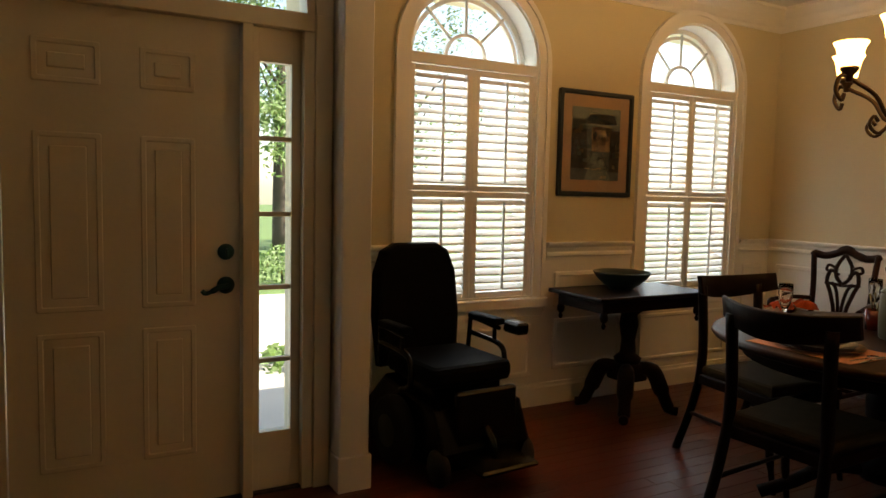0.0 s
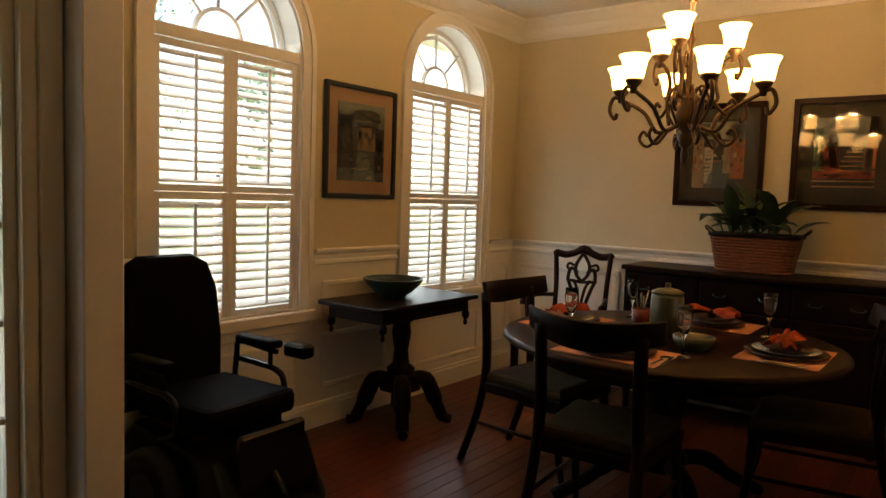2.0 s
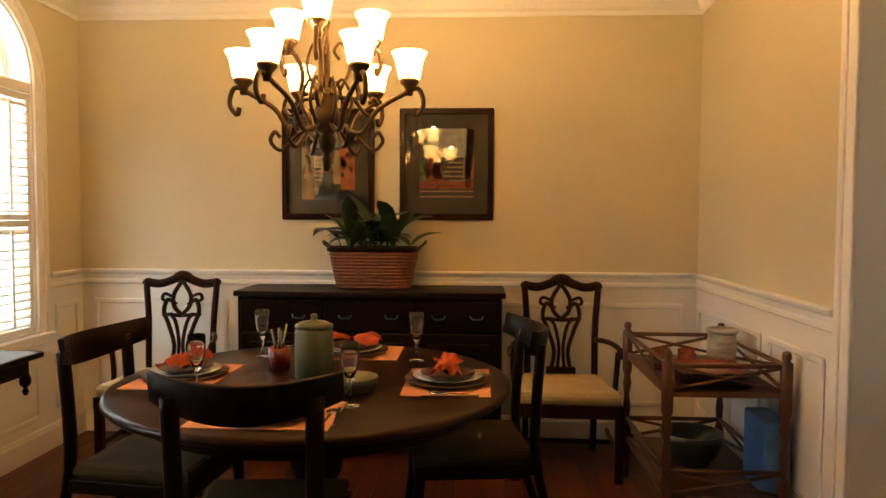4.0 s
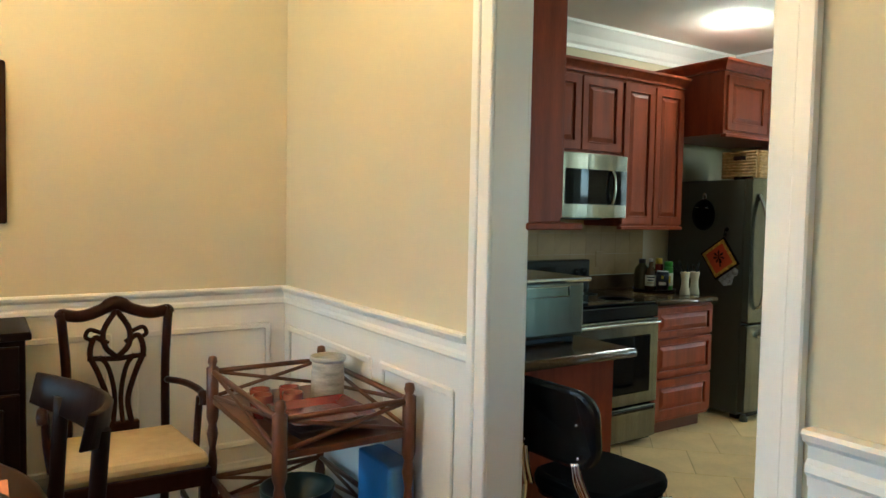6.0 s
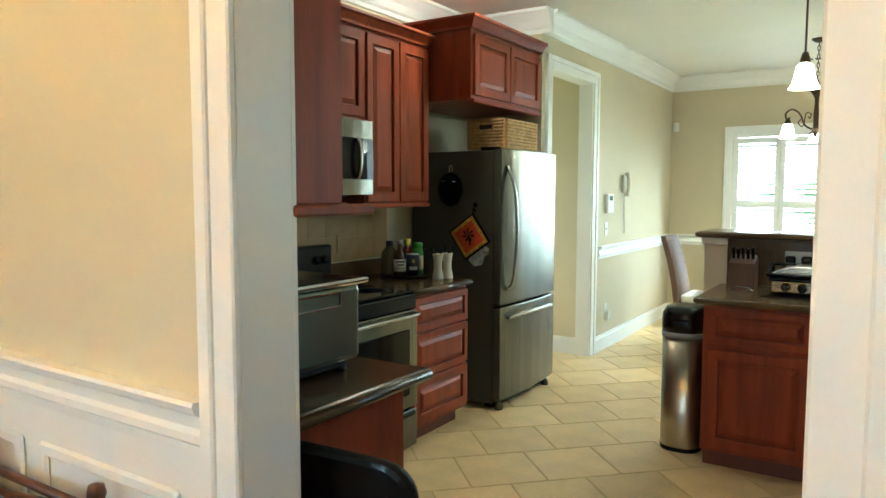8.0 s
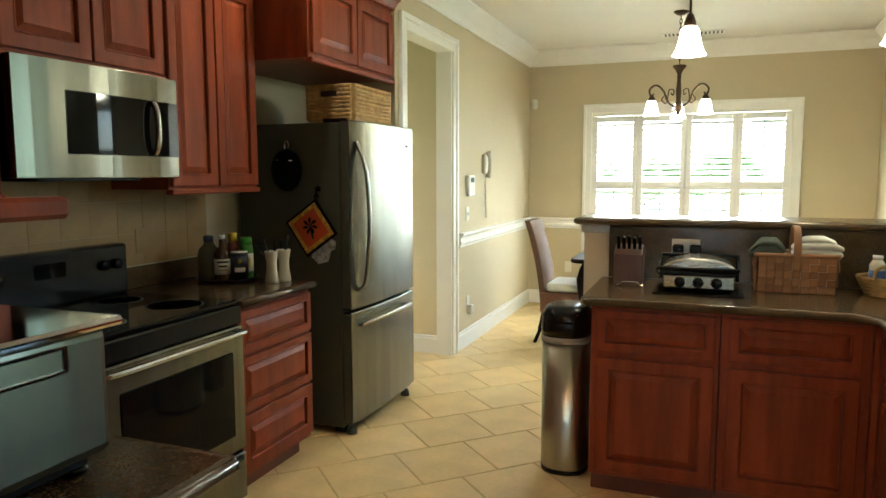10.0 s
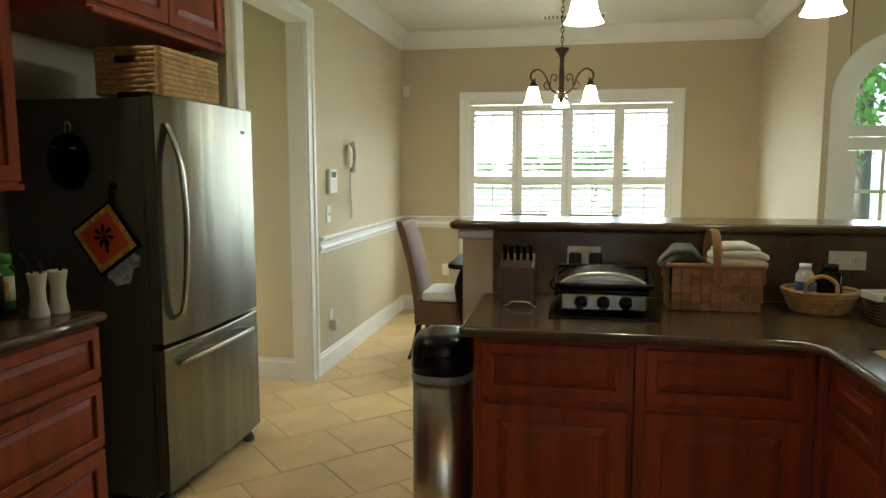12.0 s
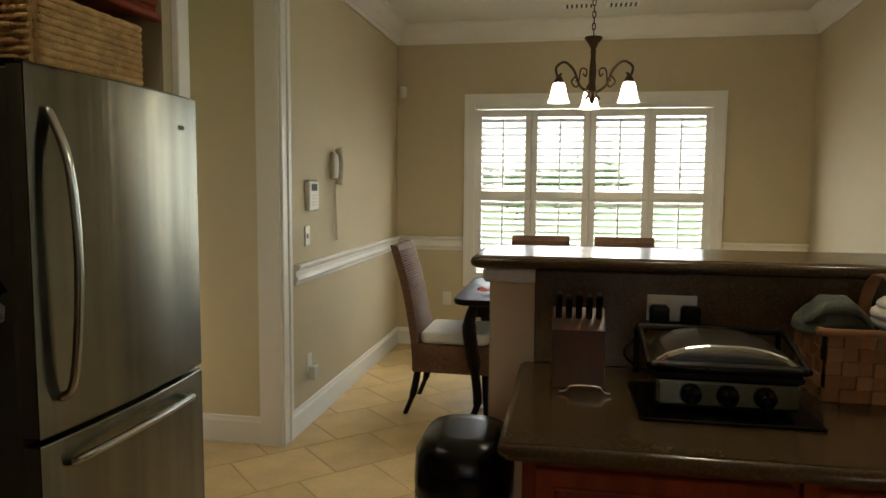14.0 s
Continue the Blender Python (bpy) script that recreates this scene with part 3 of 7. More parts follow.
def arched_window(name, w, panels, label):
    win = holder(name, label, "window")
    cx, r = (w[0] + w[1]) / 2, (w[1] - w[0]) / 2
    # casing round the opening
    bm = bmesh.new()
    for p, q0, q1 in ((0.018, 0.0, 0.082), (0.028, 0.055, 0.085)):
        band(bm, cx, r + q0, r + q1, SPRING, YN - p, YN - 0.0005)
        box(bm, w[0] - q1, w[0] - q0, YN - p, YN - 0.0005, 0.66, SPRING)
        box(bm, w[1] + q0, w[1] + q1, YN - p, YN - 0.0005, 0.66, SPRING)
    part("window_casing", bm, WHITE, win)
    part("window_sill", B(w[0] - 0.10, w[1] + 0.10, YN - 0.05, YN - 0.0005, 0.635, 0.697, 0.006), WHITE, win)
    part("apron", B(w[0] - 0.085, w[1] + 0.085, YN - 0.02, YN - 0.0005, 0.575, 0.634, 0.005), WHITE, win)
    # reveal lining
    bm = bmesh.new()
    band(bm, cx, r - 0.012, r - 0.0005, SPRING, YN - 0.003, YN + 0.19)
    box(bm, w[0] + 0.0005, w[0] + 0.012, YN - 0.003, YN + 0.19, SILL, SPRING)
    box(bm, w[1] - 0.012, w[1] - 0.0005, YN - 0.003, YN + 0.19, SILL, SPRING)
    box(bm, w[0] + 0.012, w[1] - 0.012, YN - 0.003, YN + 0.19, SILL + 0.0005, SILL + 0.008)
    part("reveal", bm, WHITE, win)
    # shutter frame, meeting posts and transom
    y = YN + 0.022
    (a0, a1), (b0, b1) = panels
    bm = bmesh.new()
    box(bm, w[0] + 0.012, a0 - 0.034, y - 0.018, y + 0.018, SILL, 2.085, 0.002)
    box(bm, b1 + 0.034, w[1] - 0.012, y - 0.018, y + 0.018, SILL, 2.085, 0.002)
    box(bm, w[0] + 0.012, w[1] - 0.012, y - 0.024, y + 0.018, 2.045, 2.105, 0.003)
    part("shutter_frame", bm, WHITE, win)
    st = (b0 - a1) / 2 - 0.001
    for x0, x1, s0 in ((a0, a1, 0), (b0, b1, 1)):
        shutter_panel(win, x0, x1, 1.376, 2.008, 13, y, st if st < 0.034 else 0.033, 0.034, TILT_N)
        shutter_panel(win, x0, x1, 0.742, 1.304, 12, y, st if st < 0.034 else 0.033, 0.036, TILT_N)
    if st > 0.034:
        part("meeting_post", B(a1 + 0.0335, b0 - 0.0335, y - 0.014, y + 0.014, SILL, 2.045), WHITE, win)
    # fanlight and sash behind
    bm = bmesh.new()
    y0, y1 = YN + 0.125, YN + 0.15
    band(bm, cx, r - 0.045, r - 0.013, SPRING, y0, y1)
    band(bm, cx, r - 0.085, r - 0.06, SPRING, y0 + 0.01, y1 + 0.01)
    band(bm, cx, 0.125, 0.145, SPRING + 0.02, y0, y1)
    for a in (45, 90, 135):
        d = Vector((math.cos(radians(a)), 0, math.sin(radians(a))))
        c = Vector((cx, (y0 + y1) / 2, SPRING + 0.02))
        tube(bm, [c + d * 0.14, c + d * (r - 0.06)], 0.010, 6)
    box(bm, w[0] + 0.013, w[1] - 0.013, y0, y1, SPRING - 0.03, SPRING + 0.03)
    box(bm, w[0] + 0.013, w[0] + 0.055, y0, y1, SILL, SPRING - 0.03)
    box(bm, w[1] - 0.055, w[1] - 0.013, y0, y1, SILL, SPRING - 0.03)
    box(bm, cx - 0.012, cx + 0.012, y0, y1, SILL, SPRING - 0.03)
    box(bm, w[0] + 0.055, w[1] - 0.055, y0, y1, 1.38, 1.43)
    box(bm, w[0] + 0.055, w[1] - 0.055, y0, y1, SILL, SILL + 0.05)
    part("window_frame", bm, WHITE, win)
    g = S([(w[0] + 0.02, SILL + 0.02), (w[1] - 0.02, SILL + 0.02)] + list(reversed(arch_line(cx, r - 0.02, SPRING))), "y", YN + 0.136, YN + 0.140)
    part("pane", g, PANE, win).visible_shadow = False


TILT_N, TILT_S = 36, -36
arched_window("window_1", W1, ((1.637, 1.974), (2.059, 2.405)), "white arched window with open louvred shutters and fanlight")
arched_window("window_2", W2, ((3.422, 3.773), (3.838, 4.190)), "white arched window with open louvred shutters and fanlight")

# breakfast window: four shutter columns in two tiers
win = holder("window_3", "wide white window with four columns of open shutters", "window")
bm = bmesh.new()
for p, q0, q1 in ((0.018, 0.0, 0.085), (0.028, 0.06, 0.088)):
    y0, y1 = KY + 0.0005, KY + p
    box(bm, 1.53 - q1, 1.53 - q0, y0, y1, 0.62 - q1, 2.07 + q1)
    box(bm, 3.45 + q0, 3.45 + q1, y0, y1, 0.62 - q1, 2.07 + q1)
    box(bm, 1.53 - q0, 3.45 + q0, y0, y1, 2.07 + q0, 2.07 + q1)
    box(bm, 1.53 - q0, 3.45 + q0, y0, y1, 0.62 - q1, 0.62 - q0)
part("window_casing", bm, WHITE, win)
y = KY - 0.022
bm = bmesh.new()
box(bm, 1.53, 1.55, y - 0.018, y + 0.018, 0.62, 2.07), box(bm, 3.43, 3.45, y - 0.018, y + 0.018, 0.62, 2.07)
box(bm, 1.55, 3.43, y - 0.018, y + 0.018, 2.035, 2.07), box(bm, 1.55, 3.43, y - 0.018, y + 0.018, 0.62, 0.65)
for xm in (2.021, 2.4995, 2.976):
    box(bm, xm - 0.012, xm + 0.012, y - 0.024, y - 0.0145, 0.65, 2.035)
box(bm, 1.55, 3.43, y - 0.024, y - 0.0145, 1.275, 1.35)
part("shutter_frame", bm, WHITE, win)
for x0, x1 in ((1.592, 1.972), (2.070, 2.446), (2.553, 2.925), (3.027, 3.392)):
    shutter_panel(win, x0, x1, 1.352, 1.97, 11, y, 0.048, 0.060, TILT_S)
    shutter_panel(win, x0, x1, 0.72, 1.272, 10, y, 0.048, 0.018, TILT_S)
bm = bmesh.new()
y0, y1 = KY - 0.15, KY - 0.12
box(bm, 1.53, 3.45, y0, y1, 2.02, 2.07), box(bm, 1.53, 3.45, y0, y1, 0.62, 0.68), box(bm, 1.53, 1.58, y0, y1, 0.68, 2.02), box(bm, 3.40, 3.45, y0, y1, 0.68, 2.02)
box(bm, 2.455, 2.53, y0, y1, 0.68, 2.02), box(bm, 1.58, 2.455, y0, y1, 1.33, 1.37), box(bm, 2.53, 3.40, y0, y1, 1.33, 1.37)
part("window_frame", bm, WHITE, win)
for x0, x1 in ((1.58, 2.455), (2.53, 3.40)):
    part("pane", B(x0, x1, KY - 0.137, KY - 0.133, 0.68, 2.02), PANE, win).visible_shadow = False

# arched garden door in the family room
win = holder("door_garden", "white glazed garden door with an arched fanlight", "door")
GX0, GX1, GSP = 0.13, 0.75, 1.84
cx, r = (GX0 + GX1) / 2, (GX1 - GX0) / 2
bm = bmesh.new()
band(bm, cx, r, r + 0.11, GSP, -5.70, -5.682)
box(bm, GX0 - 0.11, GX0, -5.70, -5.682, 0, GSP), box(bm, GX1, GX1 + 0.11, -5.70, -5.682, 0, GSP)
part("door_casing", bm, WHITE, win)
bm = bmesh.new()
y0, y1 = -5.79, -5.75
band(bm, cx, r - 0.05, r, GSP, y0, y1)
box(bm, GX0, GX1, y0, y1, 1.62, 1.69), box(bm, GX0, GX1, y0 + 0.006, y1 - 0.006, 1.535, 1.616)
for x0 in (GX0, GX1 - 0.045):
    box(bm, x0, x0 + 0.045, y0, y1, 1.69, GSP)
box(bm, GX0, GX0 + 0.075, y0, y1, 0, 1.533), box(bm, GX1 - 0.075, GX1, y0, y1, 0, 1.533)
box(bm, GX0 + 0.075, GX1 - 0.075, y0, y1, 0, 0.24)
for k in (1, 2):
    xx = GX0 + 0.075 + (GX1 - GX0 - 0.15) * k / 3
    box(bm, xx - 0.011, xx + 0.011, y0 + 0.01, y1 - 0.01, 0.24, 1.535)
for k in range(1, 5):
    zz = 0.24 + 1.295 * k / 5
    box(bm, GX0 + 0.075, GX1 - 0.075, y0 + 0.012, y1 - 0.012, zz - 0.011, zz + 0.011)
part("door_frame", bm, WHITE, win)
g = S([(GX0 + 0.02, 0.05), (GX1 - 0.02, 0.05)] + list(reversed(arch_line(cx, r - 0.02, GSP))), "y", -5.772, -5.768)
part("pane", g, PANE, win).visible_shadow = False

# front door with six panels, one sidelight and an arched transom
door = holder("door_front", "cream six-panel front door, closed, with dark hardware", "door")
DX0, DX1, DY = -0.285, 0.562, YD + 0.03
leaf = bmesh.new()
box(leaf, DX0, DX1, DY, DY + 0.044, 0.012, 2.0, 0.002)
part("leaf", leaf, DOORW, door)
for px in ((-0.185, 0.045), (0.180, 0.385)):
    for za, zb in ((1.705, 1.865), (0.845, 1.525), (0.225, 0.765)):
        bm = bmesh.new()
        x0, x1 = px
        w = 0.022
        ring(bm, x0, x1, za, zb, w, DY - 0.005, DY + 0.004, 0.004)
        box(bm, x0 + 0.05, x1 - 0.05, DY - 0.006, DY + 0.004, za + 0.05, zb - 0.05, 0.006)
        part("door_panel", bm, DOORW, door)
lock = part("deadbolt", turn_bm(L([(0.0, 0.0), (0.034, 0.0), (0.034, 0.008), (0.028, 0.014), (0.016, 0.018), (0.0, 0.018)], 20), pose(0.504, DY, 1.065, 90, 0, 0)), BRASSD, door, "dark round deadbolt")
part("thumb_turn", B(0.500, 0.508, DY - 0.036, DY - 0.016, 1.050, 1.080, 0.002), BRASSD, lock)
rose = part("lever_rose", turn_bm(L([(0.0, 0.0), (0.036, 0.0), (0.036, 0.008), (0.024, 0.016), (0.014, 0.04), (0.0, 0.04)], 20), pose(0.503, DY, 0.925, 90, 0, 0)), BRASSD, door, "dark round lever plate")
part("lever", U(curve([(0.503, DY - 0.045, 0.925), (0.470, DY - 0.05, 0.922), (0.435, DY - 0.05, 0.905), (0.412, DY - 0.05, 0.900), (0.400, DY - 0.05, 0.912)], 5), [0.012] * 10 + [0.009] * 11, 8), BRASSD, rose)
setting("threshold", B(-0.30, 0.86, YD + 0.0, YD + 0.16, 0.0, 0.012, 0.004), MAHOG, "dark wooden door sill", "sill")
side = holder("window_sidelight", "tall narrow five-pane sidelight in a cream frame", "window")
bm = bmesh.new()
SY = YD + 0.03
box(bm, 0.565, 0.608, YD - 0.012, YD + 0.10, 0.0, 2.0, 0.003)
box(bm, 0.608, 0.644, SY, SY + 0.044, 0.012, 2.0, 0.002), box(bm, 0.781, 0.822, SY, SY + 0.044, 0.012, 2.0, 0.002)
box(bm, 0.644, 0.781, SY, SY + 0.044, 1.861, 2.0), box(bm, 0.644, 0.781, SY, SY + 0.044, 0.012, 0.268)
box(bm, 0.822, 0.87, YD - 0.012, YD + 0.10, 0.0, 2.0, 0.003)
part("sidelight_frame", bm, DOORW, side)
for z in (0.585, 0.905, 1.222, 1.543):
    part("muntin", B(0.644, 0.781, SY + 0.008, SY + 0.036, z - 0.010, z + 0.010, 0.002), DOORW, side)
for a, b in zip((0.268, 0.595, 0.915, 1.232, 1.553), (0.575, 0.895, 1.212, 1.533, 1.861)):
    part("pane", B(0.644, 0.781, SY + 0.020, SY + 0.024, a, b), PANE, side).visible_shadow = False
bm = bmesh.new()
box(bm, -0.31, 0.87, YD - 0.012, YD + 0.10, 2.001, 2.075, 0.003)
box(bm, -0.31, -0.288, YD - 0.012, YD + 0.10, 0.0, 2.0)
band(bm, 0.28, 0.555, 0.59, 2.07, YD - 0.012, YD + 0.10)
for a in (30, 60, 90, 120, 150):
    d, c = Vector((math.cos(radians(a)), 0, math.sin(radians(a)))), Vector((0.28, YD + 0.05, 2.07))
    tube(bm, [c, c + d * 0.56], 0.010, 6)
setting("door_frame", bm, DOORW, "cream frame and arched transom over the front door", "door frame")
bm = bmesh.new()
box(bm, 0.87, 0.945, YD - 0.026, YD - 0.001, 0.0, 2.07, 0.004)
band(bm, 0.28, 0.592, 0.665, 2.07, YD - 0.026, YD - 0.001)
setting("trim_front_door", bm, DOORW, "cream casing round the front door", "door casing")
part("pane", S([(-0.28, 2.076), (0.84, 2.076)] + list(reversed(arch_line(0.28, 0.56, 2.078)))[1:-1], "y", YD + 0.05, YD + 0.054), PANE, side).visible_shadow = False

# ------------------------------------------------------------------ dining room furniture


def mirror_parts(name, build, material, parent, label=""):
    for s in (-1, 1):
        part(name, build(s), material, parent, label)


def side_chair(place, rz, label):
    """Klismos chair: bowed top rail, flared legs, upholstered seat; front towards +y."""
    ch = thing("dining_chair", place, rz, label, "chair", "chairs round the dining table")
    # curved top rail
    n, rows = 12, []
    bm = bmesh.new()
    for i in range(n + 1):
        u = -1 + 2 * i / n
        x, y = 0.268 * u, -0.185 - 0.10 * (1 - u * u)
        lo, hi = 0.860 - 0.045 * (1 - u * u), 0.948 - 0.018 * (1 - u * u)
        rows.append([bm.verts.new(p) for p in ((x, y - 0.012, lo), (x, y - 0.030, hi - 0.005), (x, y - 0.008, hi), (x, y + 0.012, lo))])
    for a, b in zip(rows, rows[1:]):
        for k in range(4):
            bm.faces.new((a[k], a[(k + 1) % 4], b[(k + 1) % 4], b[k])).smooth = True
    bm.faces.new(rows[0]), bm.faces.new(list(reversed(rows[-1])))
    bmesh.ops.bevel(bm, geom=bm.edges[:], offset=0.003, segments=1, affect="EDGES")
    part("top_rail", bm, MAHOG, ch)
    mirror_parts("rear_leg", lambda s: U(curve([(0.212 * s, -0.36, 0.0), (0.205 * s, -0.27, 0.25), (0.197 * s, -0.228, 0.46), (0.192 * s, -0.228, 0.62), (0.196 * s, -0.245, 0.885)], 5), [0.019] * 11 + [0.021] * 10, 8, 1.25), MAHOG, ch)
    mirror_parts("front_leg", lambda s: U(curve([(0.225 * s, 0.27, 0.0), (0.222 * s, 0.235, 0.18), (0.215 * s, 0.215, 0.42)], 5), [0.014] * 4 + [0.019] * 4 + [0.023] * 3, 8), MAHOG, ch)
    bm = bmesh.new()
    slab(bm, [(-0.215, -0.235), (0.215, -0.235), (0.24, 0.24), (-0.24, 0.24)], "z", 0.385, 0.435, 0.005)
    part("seat_frame", bm, MAHOG, ch)
    bm = S([(-0.205, -0.215), (0.205, -0.215), (0.232, 0.235), (-0.232, 0.235)], "z", 0.43, 0.485, 0.022)
    part("seat", bm, SEATD, ch, "olive brown upholstered seat")
    mirror_parts("side_stretcher", lambda s: U([(0.213 * s, -0.285, 0.22), (0.222 * s, 0.235, 0.22)], 0.010, 6), MAHOG, ch)
    return ch


SEATD = mat("olive_brown_seat_cloth", (0.050, 0.034, 0.015), 0.85, vary=0.2, scale=20, fine=240, bump=0.1, spec=0.08)
side_chair((2.96, 2.20, 0), 176, "dark klismos dining chair with a bowed top rail")
side_chair((2.47, 1.64, 0), -86, "dark klismos dining chair with a bowed top rail")
side_chair((3.22, 1.02, 0), 8, "dark klismos dining chair with a bowed top rail")


def armchair(place, rz, label):
    """Carved armchair with a pierced splat, serpentine crest and cream seat; front towards +y."""
    ch = thing("armchair", place, rz, label, "chair", "carved armchairs by the sideboard")
    crest = curve([(-0.222, -0.245, 0.992), (-0.205, -0.25, 0.976), (-0.135, -0.255, 0.965), (-0.065, -0.26, 0.985), (0, -0.26, 1.014), (0.065, -0.26, 0.985), (0.135, -0.255, 0.965), (0.205, -0.25, 0.976), (0.222, -0.245, 0.992)], 4)
    part("crest_rail", U(crest, [0.010, 0.016] + [0.020] * 12 + [0.024] * 5 + [0.020] * 12 + [0.016, 0.010], 8, 1.3), MAHOG2, ch, "carved serpentine crest rail")
    mirror_parts("rear_leg", lambda s: U(curve([(0.20 * s, -0.30, 0.0), (0.195 * s, -0.235, 0.30), (0.192 * s, -0.215, 0.50), (0.195 * s, -0.23, 0.75), (0.212 * s, -0.245, 0.982)], 5), 0.019, 8), MAHOG2, ch)
    mirror_parts("front_leg", lambda s: B(0.265 * s - 0.022, 0.265 * s + 0.022, 0.205, 0.25, 0, 0.40, 0.005), MAHOG2, ch)
    # pierced splat made of interlaced straps
    sp = bmesh.new()
    for s in (-1, 1):
        tube(sp, curve([(0.055 * s, -0.215, 0.49), (0.040 * s, -0.22, 0.60), (0.075 * s, -0.23, 0.72), (0.105 * s, -0.235, 0.80), (0.085 * s, -0.245, 0.87), (0.035 * s, -0.25, 0.84)], 5), 0.013, 6)
        tube(sp, curve([(0.020 * s, -0.215, 0.49), (0.012 * s, -0.22, 0.62), (0.035 * s, -0.23, 0.74), (0.07 * s, -0.235, 0.79)], 5), 0.011, 6)
        tube(sp, curve([(0.0, -0.235, 0.78), (0.045 * s, -0.24, 0.83), (0.05 * s, -0.25, 0.90), (0.0, -0.255, 0.985)], 5), 0.013, 6)
        tube(sp, curve([(0.06 * s, -0.245, 0.89), (0.105 * s, -0.25, 0.905), (0.12 * s, -0.25, 0.875), (0.095 * s, -0.245, 0.86)], 5), 0.010, 6)
        tube(sp, [(0.115 * s, -0.235, 0.785), (0.0, -0.235, 0.775)], 0.012, 6)
    box(sp, -0.085, 0.085, -0.235, -0.205, 0.455, 0.505, 0.005)
    part("splat", sp, MAHOG2, ch, "pierced carved splat")
    mirror_parts("arm", lambda s: U(curve([(0.193 * s, -0.225, 0.668), (0.25 * s, -0.09, 0.676), (0.283 * s, 0.03, 0.668), (0.292 * s, 0.09, 0.650), (0.288 * s, 0.10, 0.618)], 5), [0.015] * 13 + [0.020] * 8, 8), MAHOG2, ch)
    mirror_parts("arm_post", lambda s: U(curve([(0.262 * s, 0.075, 0.42), (0.275 * s, 0.045, 0.52), (0.282 * s, 0.055, 0.645)], 5), 0.015, 8), MAHOG2, ch)
    part("seat_frame", S([(-0.235, -0.235), (0.235, -0.235), (0.287, 0.25), (-0.287, 0.25)], "z", 0.335, 0.405, 0.005), MAHOG2, ch)
    part("seat", S([(-0.22, -0.20), (0.22, -0.20), (0.275, 0.245), (-0.275, 0.245)], "z", 0.40, 0.475, 0.028), CREAM, ch, "cream striped upholstered seat")
    bm = B(-0.275, -0.255, -0.22, 0.21, 0.13, 0.155, 0.003)
    part("stretcher", bm, MAHOG2, ch)
    part("stretcher", B(0.255, 0.275, -0.22, 0.21, 0.13, 0.155, 0.003), MAHOG2, ch)
    part("stretcher", B(-0.255, 0.255, -0.01, 0.01, 0.13, 0.155, 0.003), MAHOG2, ch)
    return ch


armchair((4.22, 2.75, 0), 92, "carved mahogany armchair with pierced splat and cream seat")
armchair((4.22, 0.52, 0), 88, "carved mahogany armchair with pierced splat and cream seat")

# round dining table on a pedestal
tb = thing("dining_table", (2.98, 1.60, 0), 0, "round dark mahogany pedestal dining table set for four", "table")
part("tabletop", L([(0.0, 0.722), (0.70, 0.722), (0.725, 0.730), (0.735, 0.742), (0.730, 0.754), (0.715, 0.760), (0.0, 0.760)], 64), MAHOG2, tb, "polished round dark top")
part("apron", L([(0.58, 0.655), (0.60, 0.655), (0.60, 0.722), (0.58, 0.722)], 48), MAHOG, tb)
part("pedestal", L([(0.0, 0.16), (0.11, 0.16), (0.12, 0.22), (0.07, 0.27), (0.06, 0.34), (0.10, 0.42), (0.105, 0.50), (0.07, 0.58), (0.09, 0.64), (0.16, 0.70), (0.16, 0.722), (0.0, 0.722)], 24), MAHOG, tb)
for k in range(4):
    a = radians(45 + 90 * k)
    d = Vector((math.cos(a), math.sin(a), 0))
    pts = [d * 0.07 + Vector((0, 0, 0.20)), d * 0.22 + Vector((0, 0, 0.19)), d * 0.36 + Vector((0, 0, 0.10)), d * 0.50 + Vector((0, 0, 0.032))]
    part("foot", U(curve(pts, 5), [0.038] * 8 + [0.03] * 8, 8), MAHOG, tb)

# sideboard with doors and drawers against the wall
sb = thing("sideboard", (4.43, 1.60, 0), 90, "long dark mahogany sideboard against the dado", "sideboard")
sb.scale = (1, 1, 1.03)
# local x runs along the wall, front towards +y
bm = B(-0.74, 0.74, -0.215, 0.195, 0.14, 0.895, 0.004)
part("body", bm, MAHOG, sb)
part("top", S([(-0.76, -0.225), (0.76, -0.225), (0.76, 0.21), (0.40, 0.235), (-0.40, 0.235), (-0.76, 0.21)], "z", 0.895, 0.925, 0.006), MAHOG, sb)
for x0, x1 in ((-0.72, -0.27), (-0.25, 0.25), (0.27, 0.72)):
    dr = part("drawer", B(x0, x1, 0.195, 0.212, 0.715, 0.875, 0.005), MAHOG, sb)
    for hx in (x0 + 0.12, x1 - 0.12):
        part("handle", U(curve([(hx - 0.035, 0.214, 0.80), (hx - 0.025, 0.226, 0.785), (hx + 0.025, 0.226, 0.785), (hx + 0.035, 0.214, 0.80)], 4), 0.004, 6), BRASSD, dr)
    dd = part("door", B(x0, x1, 0.195, 0.210, 0.17, 0.70, 0.005), MAHOG, sb)
    part("raised_panel", B(x0 + 0.05, x1 - 0.05, 0.208, 0.218, 0.22, 0.65, 0.008), MAHOG, dd)
for sx in (-1, 1):
    for yy in (-0.19, 0.17):
        part("leg", L([(0.018, 0), (0.024, 0.02), (0.018, 0.05), (0.028, 0.14)], 12, 0.70 * sx, yy), MAHOG, sb)

